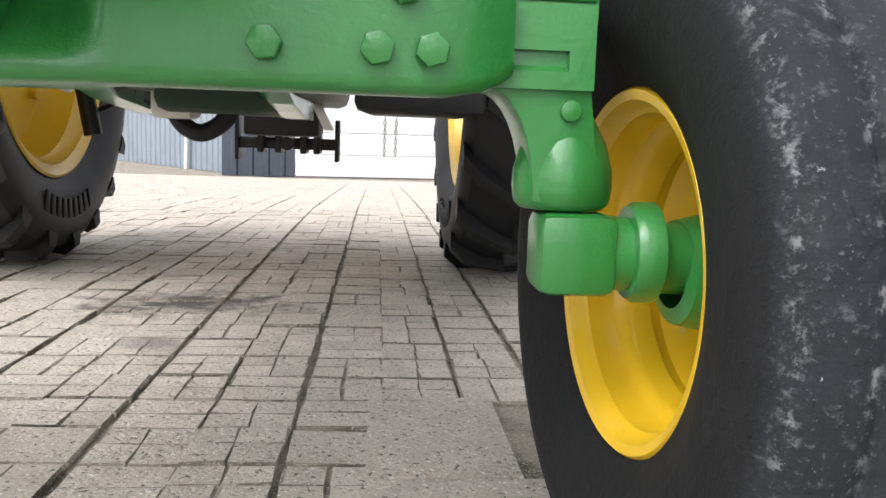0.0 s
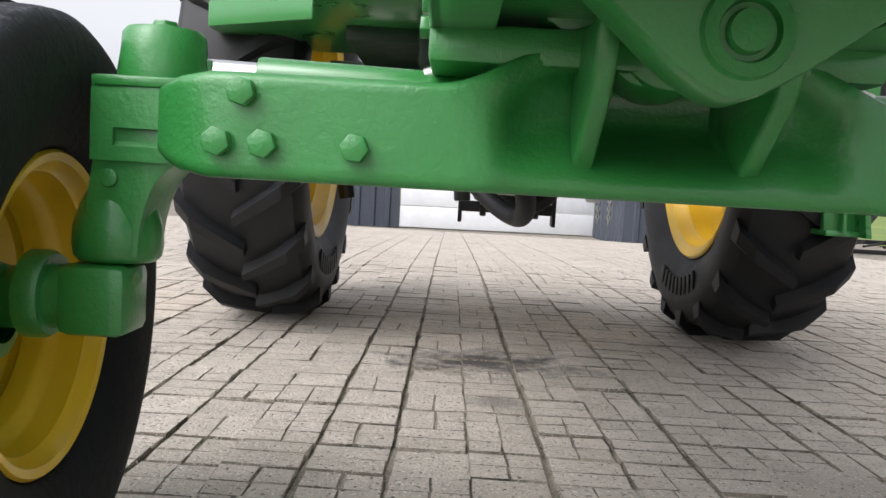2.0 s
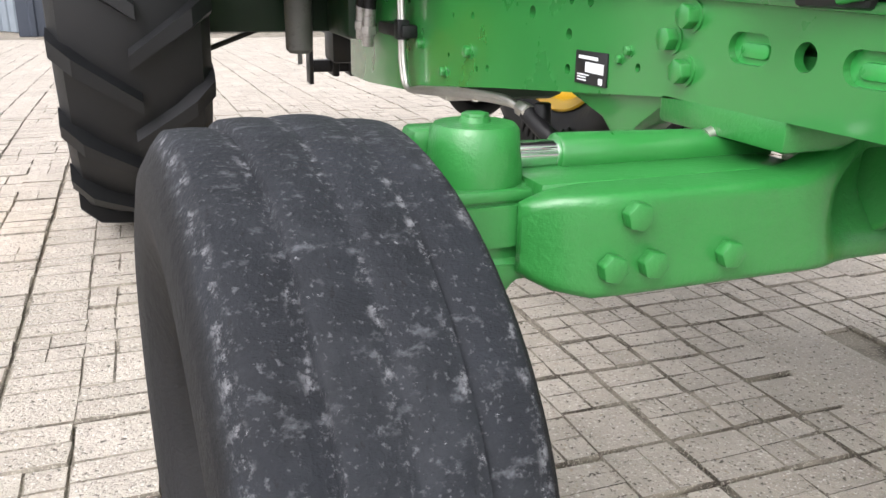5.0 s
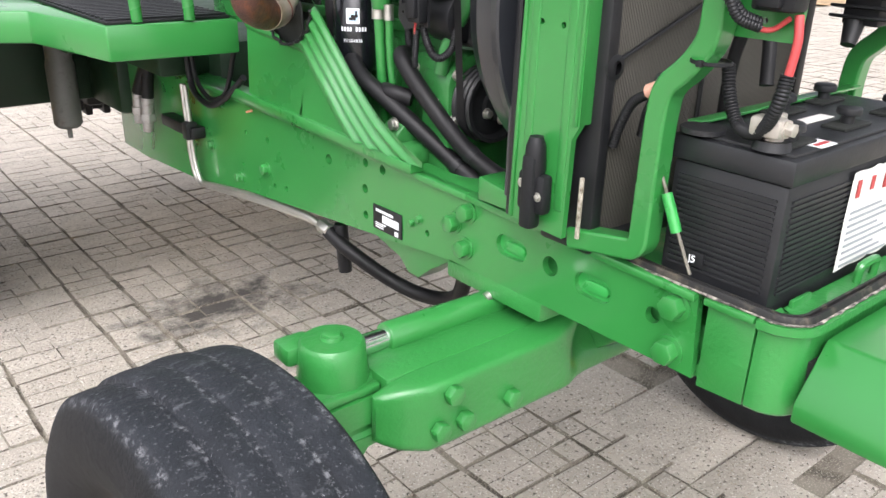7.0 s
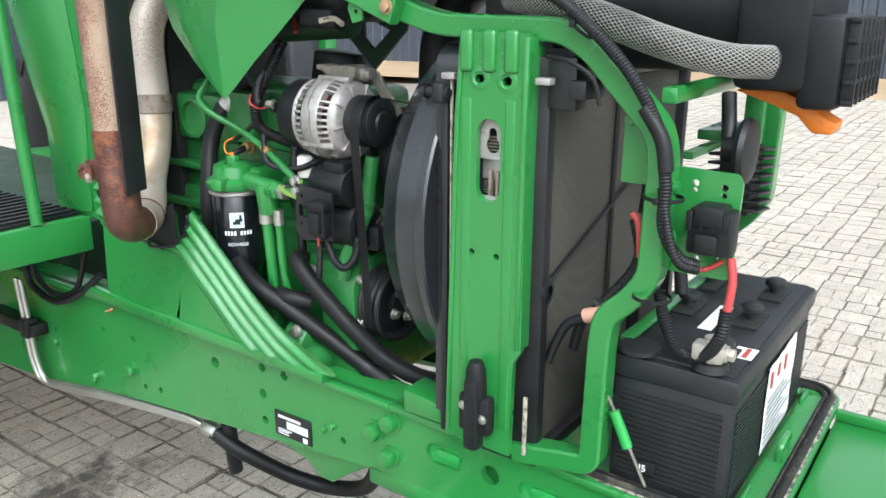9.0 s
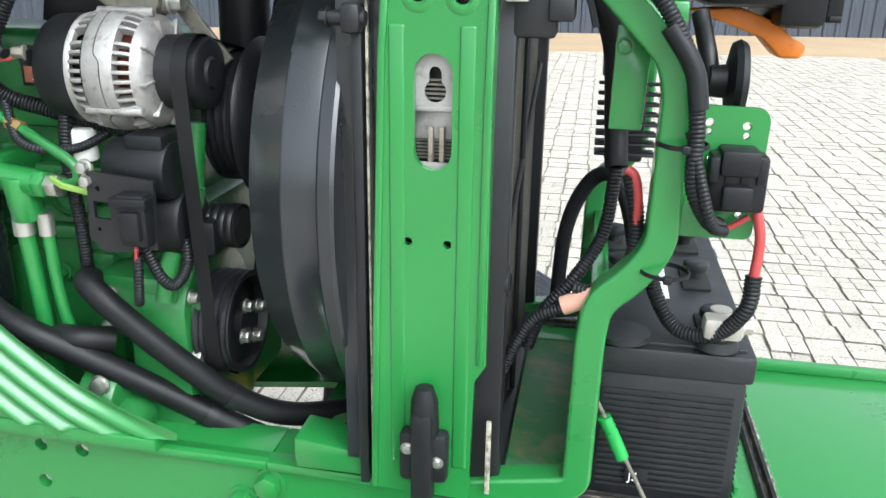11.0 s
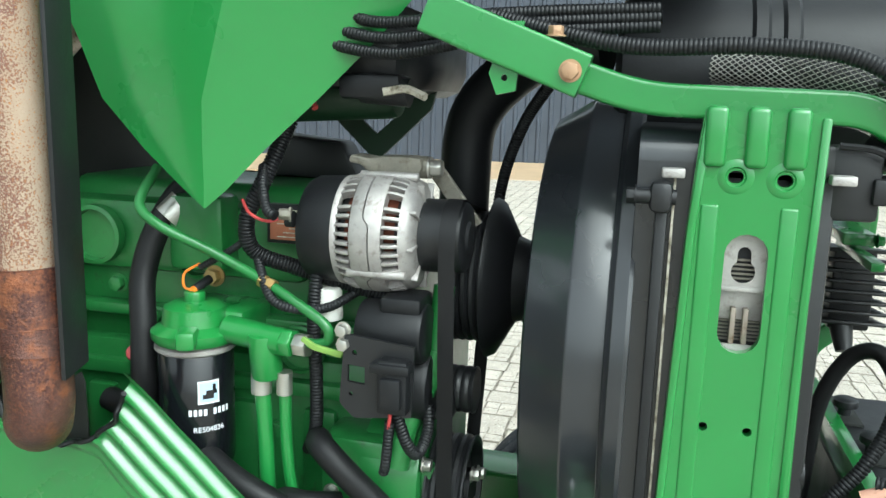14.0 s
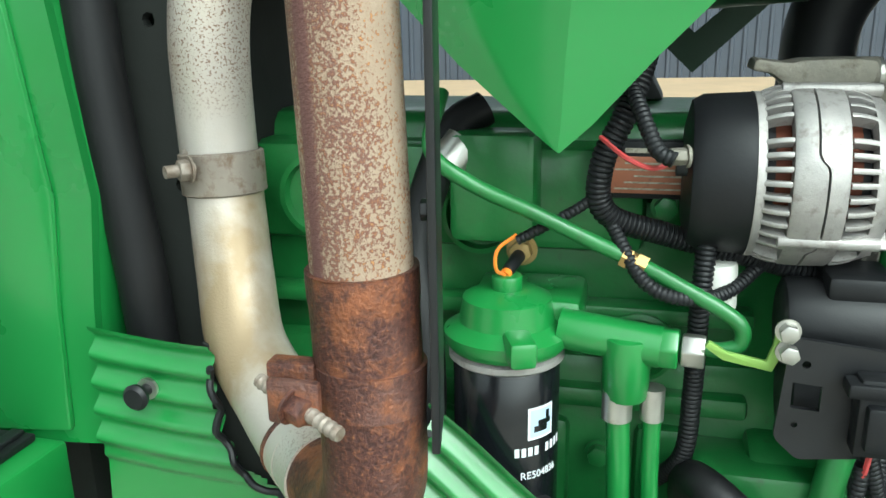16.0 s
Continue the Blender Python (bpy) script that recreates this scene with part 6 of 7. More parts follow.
bm = lathe(B(), [(0.0, 0.0), (0.06, 0.0), (0.07, 0.03), (0.125, 0.06), (0.13, 0.07), (0.10, 0.08)], (0.26, 0.265, 1.555), (0.26, 1, 1.555), 40)
part("fan_drive", bm, black_paint, tractor, "black viscous fan drive")
bm = box(B(), 0.10, 0.2, 0.36, 0.44, 1.36, 1.42, 0.012)
cyl(bm, (0.15, 0.335, 1.40), (0.15, 0.45, 1.40), 0.03, seg=20)
part("belt_tensioner", bm, black_paint, tractor)


def belt(pulleys, y0, y1, off=0.004):
    """A flat belt round circles given as (x, z, r), in order, kept on their outer side."""
    pts = []
    n = len(pulleys)
    for i, (x, z, r) in enumerate(pulleys):
        a, c = Vector(pulleys[i - 1][:2]), Vector(pulleys[(i + 1) % n][:2])
        b = Vector((x, z))
        n0 = Vector(((b - a).y, -(b - a).x)).normalized()
        n1 = Vector(((c - b).y, -(c - b).x)).normalized()
        a0, a1 = math.atan2(n0.y, n0.x), math.atan2(n1.y, n1.x)
        while a1 < a0:
            a1 += 2 * math.pi
        for k in range(9):
            w = a0 + (a1 - a0) * k / 8
            pts.append((x + (r + off) * math.cos(w), z + (r + off) * math.sin(w)))
    bm = B()
    rings = [[bm.verts.new((x, y0, z)), bm.verts.new((x, y1, z))] for x, z in pts]
    for i in range(len(rings)):
        a, b = rings[i], rings[(i + 1) % len(rings)]
        bm.faces.new((a[0], a[1], b[1], b[0]))
    bmesh.ops.solidify(bm, geom=bm.faces[:], thickness=0.006)
    return bm


part("drive_belt", belt([(0.15, 1.235, 0.085), (0.24, 1.56, 0.105), (0.085, 1.645, 0.052)], 0.348, 0.371), hose_black, tractor, "black ribbed drive belt")

# alternator: axis along the tractor
group_at(0.02, 0.042, -0.003)
AZ, AXX = 1.647, 0.085
A0 = (AXX, 0.0, AZ)
A1 = (AXX, 1.0, AZ)
bm = lathe(B(), [(0.0, 0.545), (0.05, 0.545), (0.072, 0.54), (0.078, 0.53), (0.08, 0.49), (0.08, 0.484)], A0, A1, 40)
cyl(bm, (0.02, 0.545, AZ + 0.02), (0.02, 0.555, AZ + 0.02), 0.012, seg=12)
alt = part("alternator", bm, black, tractor, "aluminium alternator with a black rear cap")
bm = lathe(B(), [(0.0668, 0.468), (0.0668, 0.395)], A0, A1, 40)
part("winding", bm, copper, alt, "copper winding behind the slots")
part("rotor", lathe(B(), [(0.0655, 0.476), (0.0655, 0.455), (0.067, 0.45), (0.067, 0.412), (0.0655, 0.408), (0.0655, 0.388)], A0, A1, 40), black, alt)


def half_ring(far, y_edge, step):
    """A cast half of the housing; its inner rim follows the stepped parting line."""
    bm, seg, rows = B(), 96, []
    for k in range(seg):
        a = 2 * math.pi * k / seg
        jog = max(-1, min(1, 6 * math.sin(3 * a + 0.9)))
        y = y_edge + 0.0045 * jog + step
        rows.append([bm.verts.new((AXX + r * math.cos(a), yy, AZ + r * math.sin(a))) for r, yy in ((0.07, far), (0.0855, far), (0.0875, far + (0.003 if far < y else -0.003)), (0.0882, y), (0.07, y))])
    for p, q in zip(rows, rows[1:] + rows[:1]):
        for i in range(4):
            bm.faces.new((p[i], p[i + 1], q[i + 1], q[i]))
    return bm


part("housing_ring", half_ring(0.409, 0.431, -0.0011), alu, alt)
part("housing_ring", half_ring(0.455, 0.431, 0.0011), alu, alt)
part("housing_ring", lathe(B(), [(0.07, 0.477), (0.079, 0.477), (0.081, 0.480), (0.081, 0.485), (0.07, 0.486)], A0, A1, 48), alu, alt)
bm = B()
lathe(bm, [(0.05, 0.366), (0.066, 0.368), (0.076, 0.374), (0.0795, 0.381), (0.0805, 0.386), (0.07, 0.388)], A0, A1, 48)
for inner, outer in ((0.456, 0.479), (0.408, 0.384)):
    for k in range(40):
        if k % 10 == 4:
            continue
        a = 2 * math.pi * (k + 0.5) / 40
        t = bmesh.new()
        prof = [(0.0868 - 0.0068 * (q / 4) ** 2, inner + (outer - inner) * q / 4) for q in range(5)]
        rows = [[t.verts.new((r - dn, y, s * 0.0024)) for s, dn in ((-1, 0.013), (-1, 0.0006), (-0.6, 0), (0.6, 0), (1, 0.0006), (1, 0.013))] for r, y in prof]
        for p, q in zip(rows, rows[1:]):
            for i in range(5):
                t.faces.new((p[i], p[i + 1], q[i + 1], q[i]))
        bmesh.ops.transform(t, matrix=Matrix.Translation((AXX, 0, AZ)) @ Matrix.Rotation(a, 4, "Y"), verts=t.verts)
        part("slot_bar", t, alu, alt)
for a in (0.5, 1.75, 3.75, 5.2):
    u, w = AXX + 0.085 * math.cos(a), AZ + 0.085 * math.sin(a)
    cyl(bm, (u, 0.376, w), (u, 0.462, w), 0.0065, seg=12, bevel=0.001)
for k in range(9):
    a = 2 * math.pi * k / 9 + 0.2
    t = box(bmesh.new(), 0.052, 0.0775, 0.364, 0.374, -0.002, 0.002, 0.001)
    bmesh.ops.transform(t, matrix=Matrix.Translation((AXX, 0, AZ)) @ Matrix.Rotation(a, 4, "Y"), verts=t.verts)
    absorb(bm, t)
part("housing", bm, alu, alt, "slotted cast aluminium housing")
bm = plate(B(), fillet([(0.385, 1.728), (0.376, 1.742), (0.378, 1.756), (0.395, 1.758), (0.44, 1.757), (0.455, 1.754), (0.485, 1.758), (0.488, 1.747), (0.47, 1.744), (0.458, 1.735), (0.452, 1.72), (0.40, 1.718), (0.385, 1.728)], 0.004)[:-1], "x", 0.085, 0.135, bevel=0.003)
cyl(bm, (0.112, 0.37, 1.742), (0.112, 0.42, 1.742), 0.0165, seg=16, bevel=0.003)
part("mounting_ear", bm, alu_dull, alt, "dull stained mounting ear")
part("ear_bolt", hex_bolt(B(), (0.112, 0.372, 1.742), (0, -1, 0), 0.013, 0.018), steel, alt)
bm = lathe(B(), [(0.0, 0.30), (0.02, 0.30), (0.024, 0.304), (0.046, 0.304), (0.05, 0.307), (0.052, 0.316), (0.0505, 0.318), (0.0505, 0.322), (0.053, 0.324), (0.053, 0.366), (0.0, 0.368)], A0, A1, 36)
part("pulley", bm, black_paint, alt)
bm = hose([(0.02, 0.555, 1.672), (0.0, 0.575, 1.665), (-0.005, 0.60, 1.675), (0.02, 0.625, 1.69)], 0.0025, 6)
part("red_lead", bm, red, alt)
part("stud", hex_bolt(B(), (0.012, 0.545, 1.675), (-0.3, 1, 0), 0.0085, 0.016), alu_dull, alt)
bm = rail_sweep(B(), [(0.37, 1.738), (0.305, 1.655)], 0.135, 0.145, 0.012, 0.002)
part("stay", bm, alu_dull, alt)
group_at(0.01, 0.02, 0.0)
bm = hose([(0.10, 0.36, 1.57), (0.09, 0.365, 1.50), (0.08, 0.37, 1.44), (0.06, 0.40, 1.36), (0.05, 0.41, 1.30)], 0.016)
cyl(bm, (0.086, 0.367, 1.475), (0.081, 0.37, 1.445), 0.019, seg=16)
part("coolant_tube", bm, green_engine, tractor)

# electric fuel pump and its connector block
group_at(0.034, 0.0155, 0.003)
bm = cyl(B(), (0.03, 0.375, 1.505), (0.03, 0.475, 1.505), 0.044, seg=28, bevel=0.008)
cyl(bm, (0.06, 0.37, 1.42), (0.06, 0.46, 1.42), 0.055, seg=28, bevel=0.01)
box(bm, 0.0, 0.07, 0.38, 0.44, 1.535, 1.56, 0.006)
pump = part("fuel_pump", bm, black, tractor, "black fuel pump with connectors")
bm = plate(B(), fillet([(0.375, 1.505), (0.475, 1.515), (0.482, 1.415), (0.46, 1.395), (0.378, 1.405)], 0.006), "x", -0.042, -0.036, [[(0.445, 1.445), (0.47, 1.447), (0.47, 1.472), (0.445, 1.47)], circle(0.46, 1.49, 0.004, 8), circle(0.465, 1.43, 0.003, 8)])
part("bracket", bm, black_paint, pump)
bm = box(B(), -0.066, -0.042, 0.378, 0.42, 1.415, 1.49, 0.004)
box(bm, -0.076, -0.06, 0.384, 0.414, 1.425, 1.468, 0.004)
box(bm, -0.07, -0.045, 0.374, 0.43, 1.472, 1.486, 0.003)
part("connector", bm, black, pump)
for y, z in ((0.478, 1.52), (0.476, 1.50)):
    part("bolt", hex_bolt(B(), (-0.038, y, z), (-1, 0, 0), 0.009, 0.012), steel, pump)
part("red_leads", hose([(-0.055, 0.402, 1.42), (-0.055, 0.405, 1.395), (-0.045, 0.41, 1.37)], 0.0028, 6), red, pump)
part("harness", conduit([(-0.05, 0.405, 1.40), (-0.05, 0.41, 1.34), (-0.045, 0.415, 1.32)], 0.010), black, pump)
part("harness", conduit([(-0.04, 0.40, 1.41), (-0.03, 0.385, 1.36), (-0.01, 0.375, 1.34), (0.02, 0.37, 1.36), (0.03, 0.372, 1.40)], 0.012), black, pump)
bm = plate(B(), [(0.475, 1.52), (0.477, 1.495), (0.486, 1.474), (0.53, 1.482), (0.547, 1.494), (0.543, 1.500), (0.526, 1.490), (0.492, 1.484), (0.487, 1.50), (0.485, 1.522)], "x", -0.028, -0.022, bevel=0.001)
part("bracket_tab", bm, lime, pump, "yellow-green plated bracket tab")

# oil filter and its cast head
group_at(0.0, 0.0, -0.016)
FX, FY = 0.054, 0.757
bm = lathe(B(), [(0.0, 1.272), (0.04, 1.272), (0.053, 1.282), (0.0565, 1.295), (0.0565, 1.468), (0.052, 1.474), (0.0, 1.474)], (FX, FY, 0), (FX, FY, 1), 40)
filt = part("oil_filter", bm, filter_black, tractor, "glossy black screw-on oil filter with white print")
bm = lathe(B(), [(0.056, 1.468), (0.061, 1.472), (0.061, 1.478), (0.05, 1.482)], (FX, FY, 0), (FX, FY, 1), 40)
part("rim_ring", bm, alu, filt)


def wrap(name, u0, u1, z0, z1, material, lift=0.0004, label="", holes=False):
    """A printed patch that lies on the filter's round wall; u is the angle in degrees from straight out."""
    bm = B()
    n = max(2, int(abs(u1 - u0) / 4))
    r = 0.0565 + lift
    rows = []
    for k in range(n + 1):
        a = radians(198 + u0 + (u1 - u0) * k / n)
        rows.append((bm.verts.new((FX + r * math.cos(a), FY + r * math.sin(a), z0)), bm.verts.new((FX + r * math.cos(a), FY + r * math.sin(a), z1))))
    for a, b in zip(rows, rows[1:]):
        bm.faces.new((a[0], b[0], b[1], a[1]))
    return part(name, bm, material, filt, label)


wrap("logo_patch", 14, 47, 1.396, 1.432, badge_white, 0.0004, "pale logo patch")
wrap("logo_inner", 16.5, 44.5, 1.3985, 1.4295, badge_blue, 0.0007)
wrap("logo_shape", 21, 38, 1.404, 1.411, filter_black, 0.001)
wrap("logo_shape", 26, 43, 1.411, 1.417, filter_black, 0.001)
wrap("logo_shape", 36, 41, 1.417, 1.426, filter_black, 0.001)
for k in range(9):
    if k != 4:
        wrap("print_bar", 0 + k * 7.4, 5 + k * 7.4, 1.378, 1.388, badge_white, 0.0004)
fnt = bpy.data.curves.new("code", "FONT")
fnt.body, fnt.size, fnt.extrude, fnt.align_x = "RE504836", 0.0115 * U, 0.0003, "CENTER"
txt = new("tmp_text", fnt)
bpy.context.view_layer.update()
tm = bpy.data.meshes.new_from_object(txt.evaluated_get(bpy.context.evaluated_depsgraph_get()))
bpy.data.objects.remove(txt)
for v in tm.vertices:  # wrapped round the can
    a = radians(180 + 48) + v.co.x / (0.0565 * U)
    r = (0.0565 + 0.0006) * U + v.co.z
    v.co = Vector((FX * U + r * math.cos(a), FY * U + r * math.sin(a), 1.336 * U + v.co.y)) - ORIGIN[filt]
tm.materials.clear()
tm.materials.append(badge_white)
code = new("part_number", tm)
code.parent = filt
tagged(code, "white printed part number RE504836")
bm = lathe(B(), [(0.06, 1.482), (0.066, 1.49), (0.066, 1.50), (0.05, 1.51), (0.046, 1.535), (0.03, 1.543), (0.0, 1.543)], (FX, FY, 0), (FX, FY, 1), 40)
for k in range(2):
    a = 3.5 + k * 2.0
    t = box(bmesh.new(), 0.03, 0.085, -0.014, 0.014, 1.487, 1.515, 0.006)
    bmesh.ops.transform(t, matrix=Matrix.Translation((FX, FY, 0)) @ Matrix.Rotation(a, 4, "Z"), verts=t.verts)
    absorb(bm, t)
cyl(bm, (FX, FY, 1.54), (FX, FY, 1.558), 0.016, seg=20, bevel=0.003)
cyl(bm, (0.05, 0.70, 1.505), (0.035, 0.60, 1.498), 0.021, seg=20)
cyl(bm, (0.035, 0.633, 1.51), (0.045, 0.633, 1.44), 0.024, seg=20, bevel=0.003)
box(bm, 0.06, 0.16, 0.68, 0.80, 1.485, 1.53, 0.01)
hex_bolt(bm, (0.036, 0.605, 1.498), (-0.12, -1, 0), 0.022, 0.02, 0)
head = part("filter_head", bm, green, tractor, "green cast oil filter head")
part("nut", hex_bolt(B(), (0.033, 0.583, 1.498), (-0.12, -1, 0), 0.018, 0.022, 0), steel, head, "zinc-plated union nut")
bm = hose([(0.03, 0.567, 1.503), (0.027, 0.545, 1.503), (0.026, 0.528, 1.512), (0.026, 0.535, 1.535), (0.034, 0.59, 1.564), (0.043, 0.631, 1.582), (0.048, 0.68, 1.603), (0.04, 0.73, 1.628), (0.02, 0.79, 1.66), (0.03, 0.83, 1.69), (0.08, 0.83, 1.74)], 0.0078)
line_ = part("oil_line", bm, green_engine, tractor, "green painted oil line")
bm = moved(B(), 0, 0, 0)
sweep(bm, [(0.03, 0.583, 1.571), (0.0318, 0.593, 1.575)], 0.0112, 6)
sweep(bm, [(0.0318, 0.593, 1.575), (0.0328, 0.598, 1.577)], 0.0088, 14)
sweep(bm, [(0.0328, 0.598, 1.577), (0.034, 0.606, 1.5803)], 0.0106, 6)
bm = moved(bm, 0.011, 0.036, 0.006)
part("brass_fitting", bm, brass, line_, "brass coloured line fitting")
group_at(-0.006, 0.007, -0.011)
for (x, y, z0, z1) in ((0.045, 0.633, 1.44, 1.15), (0.05, 0.598, 1.44, 1.13)):
    bm = hose([(x, y, z0), (x + 0.005, y - 0.005, (z0 + z1) / 2), (x + 0.02, y - 0.035 if y < 0.61 else y, z1)], 0.0125 if y > 0.61 else 0.0095)
    tb = part("drain_tube", bm, green, tractor)
    part("collar", cyl(B(), (x, y, z0 + 0.005), (x, y, z0 - 0.03), 0.0155 if y > 0.61 else 0.012, seg=18), steel, tb)
# oil pressure sender
group_at(-0.01, 0.033, -0.034)
bm = hex_bolt(B(), (0.11, 0.715, 1.59), (-1, 0, 0.05), 0.0125, 0.016, 1.35)
snd = part("oil_pressure_sender", bm, brass_old, tractor, "brass oil pressure sender with an orange wire")
part("plug", cyl(B(), (0.095, 0.716, 1.588), (0.064, 0.724, 1.578), 0.0075, 0.0065, 16, 0.001), black, snd)
part("wire_end", cyl(B(), (0.066, 0.7235, 1.5785), (0.058, 0.7255, 1.5755), 0.0060, seg=14), orange, snd)
part("wire", hose([(0.058, 0.7255, 1.577), (0.05, 0.733, 1.585), (0.052, 0.732, 1.605), (0.066, 0.715, 1.618)], 0.0021, 6), orange, snd)

group_at()
# hoses across the engine front
HOSES = [
    ("radiator_hose", [(0.12, 0.56, 1.27), (0.07, 0.56, 1.32), (0.03, 0.535, 1.325), (0.03, 0.48, 1.275), (0.055, 0.40, 1.19), (0.09, 0.33, 1.12), (0.14, 0.25, 1.075), (0.25, 0.13, 1.05)], 0.020),
    ("radiator_hose", [(0.10, 0.95, 1.33), (0.05, 0.80, 1.315), (0.0, 0.66, 1.27), (0.01, 0.57, 1.225), (0.05, 0.46, 1.15), (0.08, 0.36, 1.085), (0.1, 0.27, 1.04), (0.12, 0.18, 1.02)], 0.020),
    ("heater_hose", [(0.06, 0.62, 1.20), (0.03, 0.60, 1.235), (0.02, 0.56, 1.24), (0.05, 0.52, 1.23)], 0.02),
    ("breather_hose", [(0.16, 0.80, 1.70), (0.14, 0.83, 1.68), (0.10, 0.85, 1.62), (0.075, 0.86, 1.55), (0.05, 0.845, 1.47), (0.04, 0.84, 1.40), (0.06, 0.85, 1.33)], 0.020),
]
for nm, pts, r in HOSES:
    h_ = part(nm, hose(pts, r, 16), hose_black, tractor, "thick black rubber hose")
    if nm == "radiator_hose":
        q = spline(pts)[len(spline(pts)) * 2 // 3]
        q2 = spline(pts)[len(spline(pts)) * 2 // 3 + 1]
        part("clamp", cyl(B(), q, q + (q2 - q).normalized() * 0.016, r + 0.002, seg=20), black, h_)
part("hose_clip", cyl(B(), (0.125, 0.815, 1.665), (0.11, 0.835, 1.64), 0.025, seg=18), steel, tractor)
bm = hex_bolt(B(), (0.0, 0.52, 1.175), (-1, 0, 0), 0.013, 0.012)
part("hose_bracket_bolt", bm, steel, tractor)
# small looms on the block
for nm, pts, r in (
    ("engine_loom", [(0.10, 0.62, 1.80), (0.06, 0.64, 1.72), (0.05, 0.665, 1.66), (0.06, 0.66, 1.61), (0.08, 0.60, 1.585), (0.09, 0.52, 1.565), (0.10, 0.45, 1.545)], 0.017),
    ("engine_loom", [(0.06, 0.655, 1.60), (0.03, 0.62, 1.55), (0.03, 0.58, 1.535), (0.06, 0.54, 1.535), (0.10, 0.5, 1.56)], 0.010),
    ("engine_loom", [(0.07, 0.56, 1.62), (0.06, 0.565, 1.52), (0.07, 0.565, 1.42), (0.08, 0.57, 1.34), (0.12, 0.6, 1.28)], 0.014),
    ("sender_lead", [(0.055, 0.667, 1.63), (0.055, 0.69, 1.612), (0.056, 0.735, 1.585), (0.056, 0.748, 1.578)], 0.0075),
    ("alternator_lead", [(0.058, 0.642, 1.735), (0.03, 0.63, 1.71), (0.012, 0.615, 1.68), (0.008, 0.60, 1.672)], 0.0105),
):
    part(nm, conduit(pts, r), black, tractor, "black corrugated loom")
bm = box(B(), 0.128, 0.148, 0.562, 0.673, 1.610, 1.671, 0.002)
tag = part("engine_plate", bm, black, engine, "black plate with a clay-red printed panel")
part("printed_panel", box(B(), 0.1265, 0.13, 0.568, 0.667, 1.616, 1.655, 0.0005), plate_clay, tag, "clay-red printed panel")
part("print_bar", box(B(), 0.1258, 0.1266, 0.60, 0.645, 1.659, 1.664, 0), cream, tag)
for k in range(5):
    part("print_bar", box(B(), 0.1258, 0.1266, 0.575, 0.655 - 0.01 * (k % 3), 1.620 + k * 0.0068, 1.6218 + k * 0.0068, 0), cream, tag)
part("white_tube", cyl(B(), (0.08, 0.55, 1.56), (0.08, 0.548, 1.51), 0.02, seg=20, bevel=0.004), white_plastic, tractor, "white plastic capsule")
part("white_tube", cyl(B(), (0.07, 0.565, 1.635), (0.07, 0.563, 1.60), 0.014, seg=16, bevel=0.003), white_plastic, tractor)

# wavy shield below the exhaust
NOTCH = [(1.057, 1.60), (1.054, 1.45), (1.052, 1.411), (1.046, 1.365), (1.029, 1.332), (1.0, 1.312), (0.95, 1.305), (0.88, 1.325), (0.836, 1.365), (0.819, 1.41), (0.812, 1.60)]


def shield():
    """A panel whose upper band is pressed into waves that follow its sloping edge, notched for the exhaust."""
    bm = B()
    edge = even([(1.195, 1.487, 0), (1.10, 1.477, 0), (0.95, 1.468, 0), (0.83, 1.442, 0), (0.72, 1.352, 0), (0.62, 1.262, 0), (0.53, 1.195, 0), (0.45, 1.148, 0), (0.385, 1.118, 0)], 0.0075)
    low = lambda y: 1.105 + (y - 0.385) * 0.028
    depth, rows = 0.45, 150
    grid = []
    for i, q in enumerate(edge):
        d = (edge[min(i + 1, len(edge) - 1)] - edge[max(i - 1, 0)]).normalized()
        n = Vector((d.y, -d.x, 0))
        if n.y > 0:
            n = -n
        fade = min(1.0, max(0.0, (q.y - low(q.x)) / 0.09))
        col = []
        for k in range(rows + 1):
            t = depth * k / rows
            w = q + Vector((n.x * 0.55, n.y, 0)).normalized() * t
            band = max(0.0, min(1.0, (0.170 - t) / 0.02))
            wave = 0.5 + 0.5 * math.cos(t / 0.0335 * 2 * math.pi)
            col.append((w.x, w.y, -0.020 - band * fade * (0.006 + 0.013 * wave), w.y >= low(w.x)))
        grid.append(col)
    notch = NOTCH
    def cut_out(y, z):
        inside = False
        for (y0, z0), (y1, z1) in zip(notch, notch[1:] + notch[:1]):
            if (z0 > z) != (z1 > z) and y < (y1 - y0) * (z - z0) / (z1 - z0) + y0:
                inside = not inside
        return inside
    made = {}
    def vert(i, k):
        if (i, k) not in made:
            y, z, x, ok = grid[i][k]
            made[(i, k)] = bm.verts.new((x, y, max(z, low(y))))
        return made[(i, k)]
    for i in range(len(grid) - 1):
        for k in range(rows):
            c = [grid[i][k], grid[i + 1][k], grid[i + 1][k + 1], grid[i][k + 1]]
            if not any(q[3] for q in c) or cut_out(sum(q[0] for q in c) / 4, sum(q[1] for q in c) / 4):
                continue
            bm.faces.new((vert(i, k), vert(i + 1, k), vert(i + 1, k + 1), vert(i, k + 1)))
    bmesh.ops.solidify(bm, geom=bm.faces[:], thickness=0.005)
    return bm


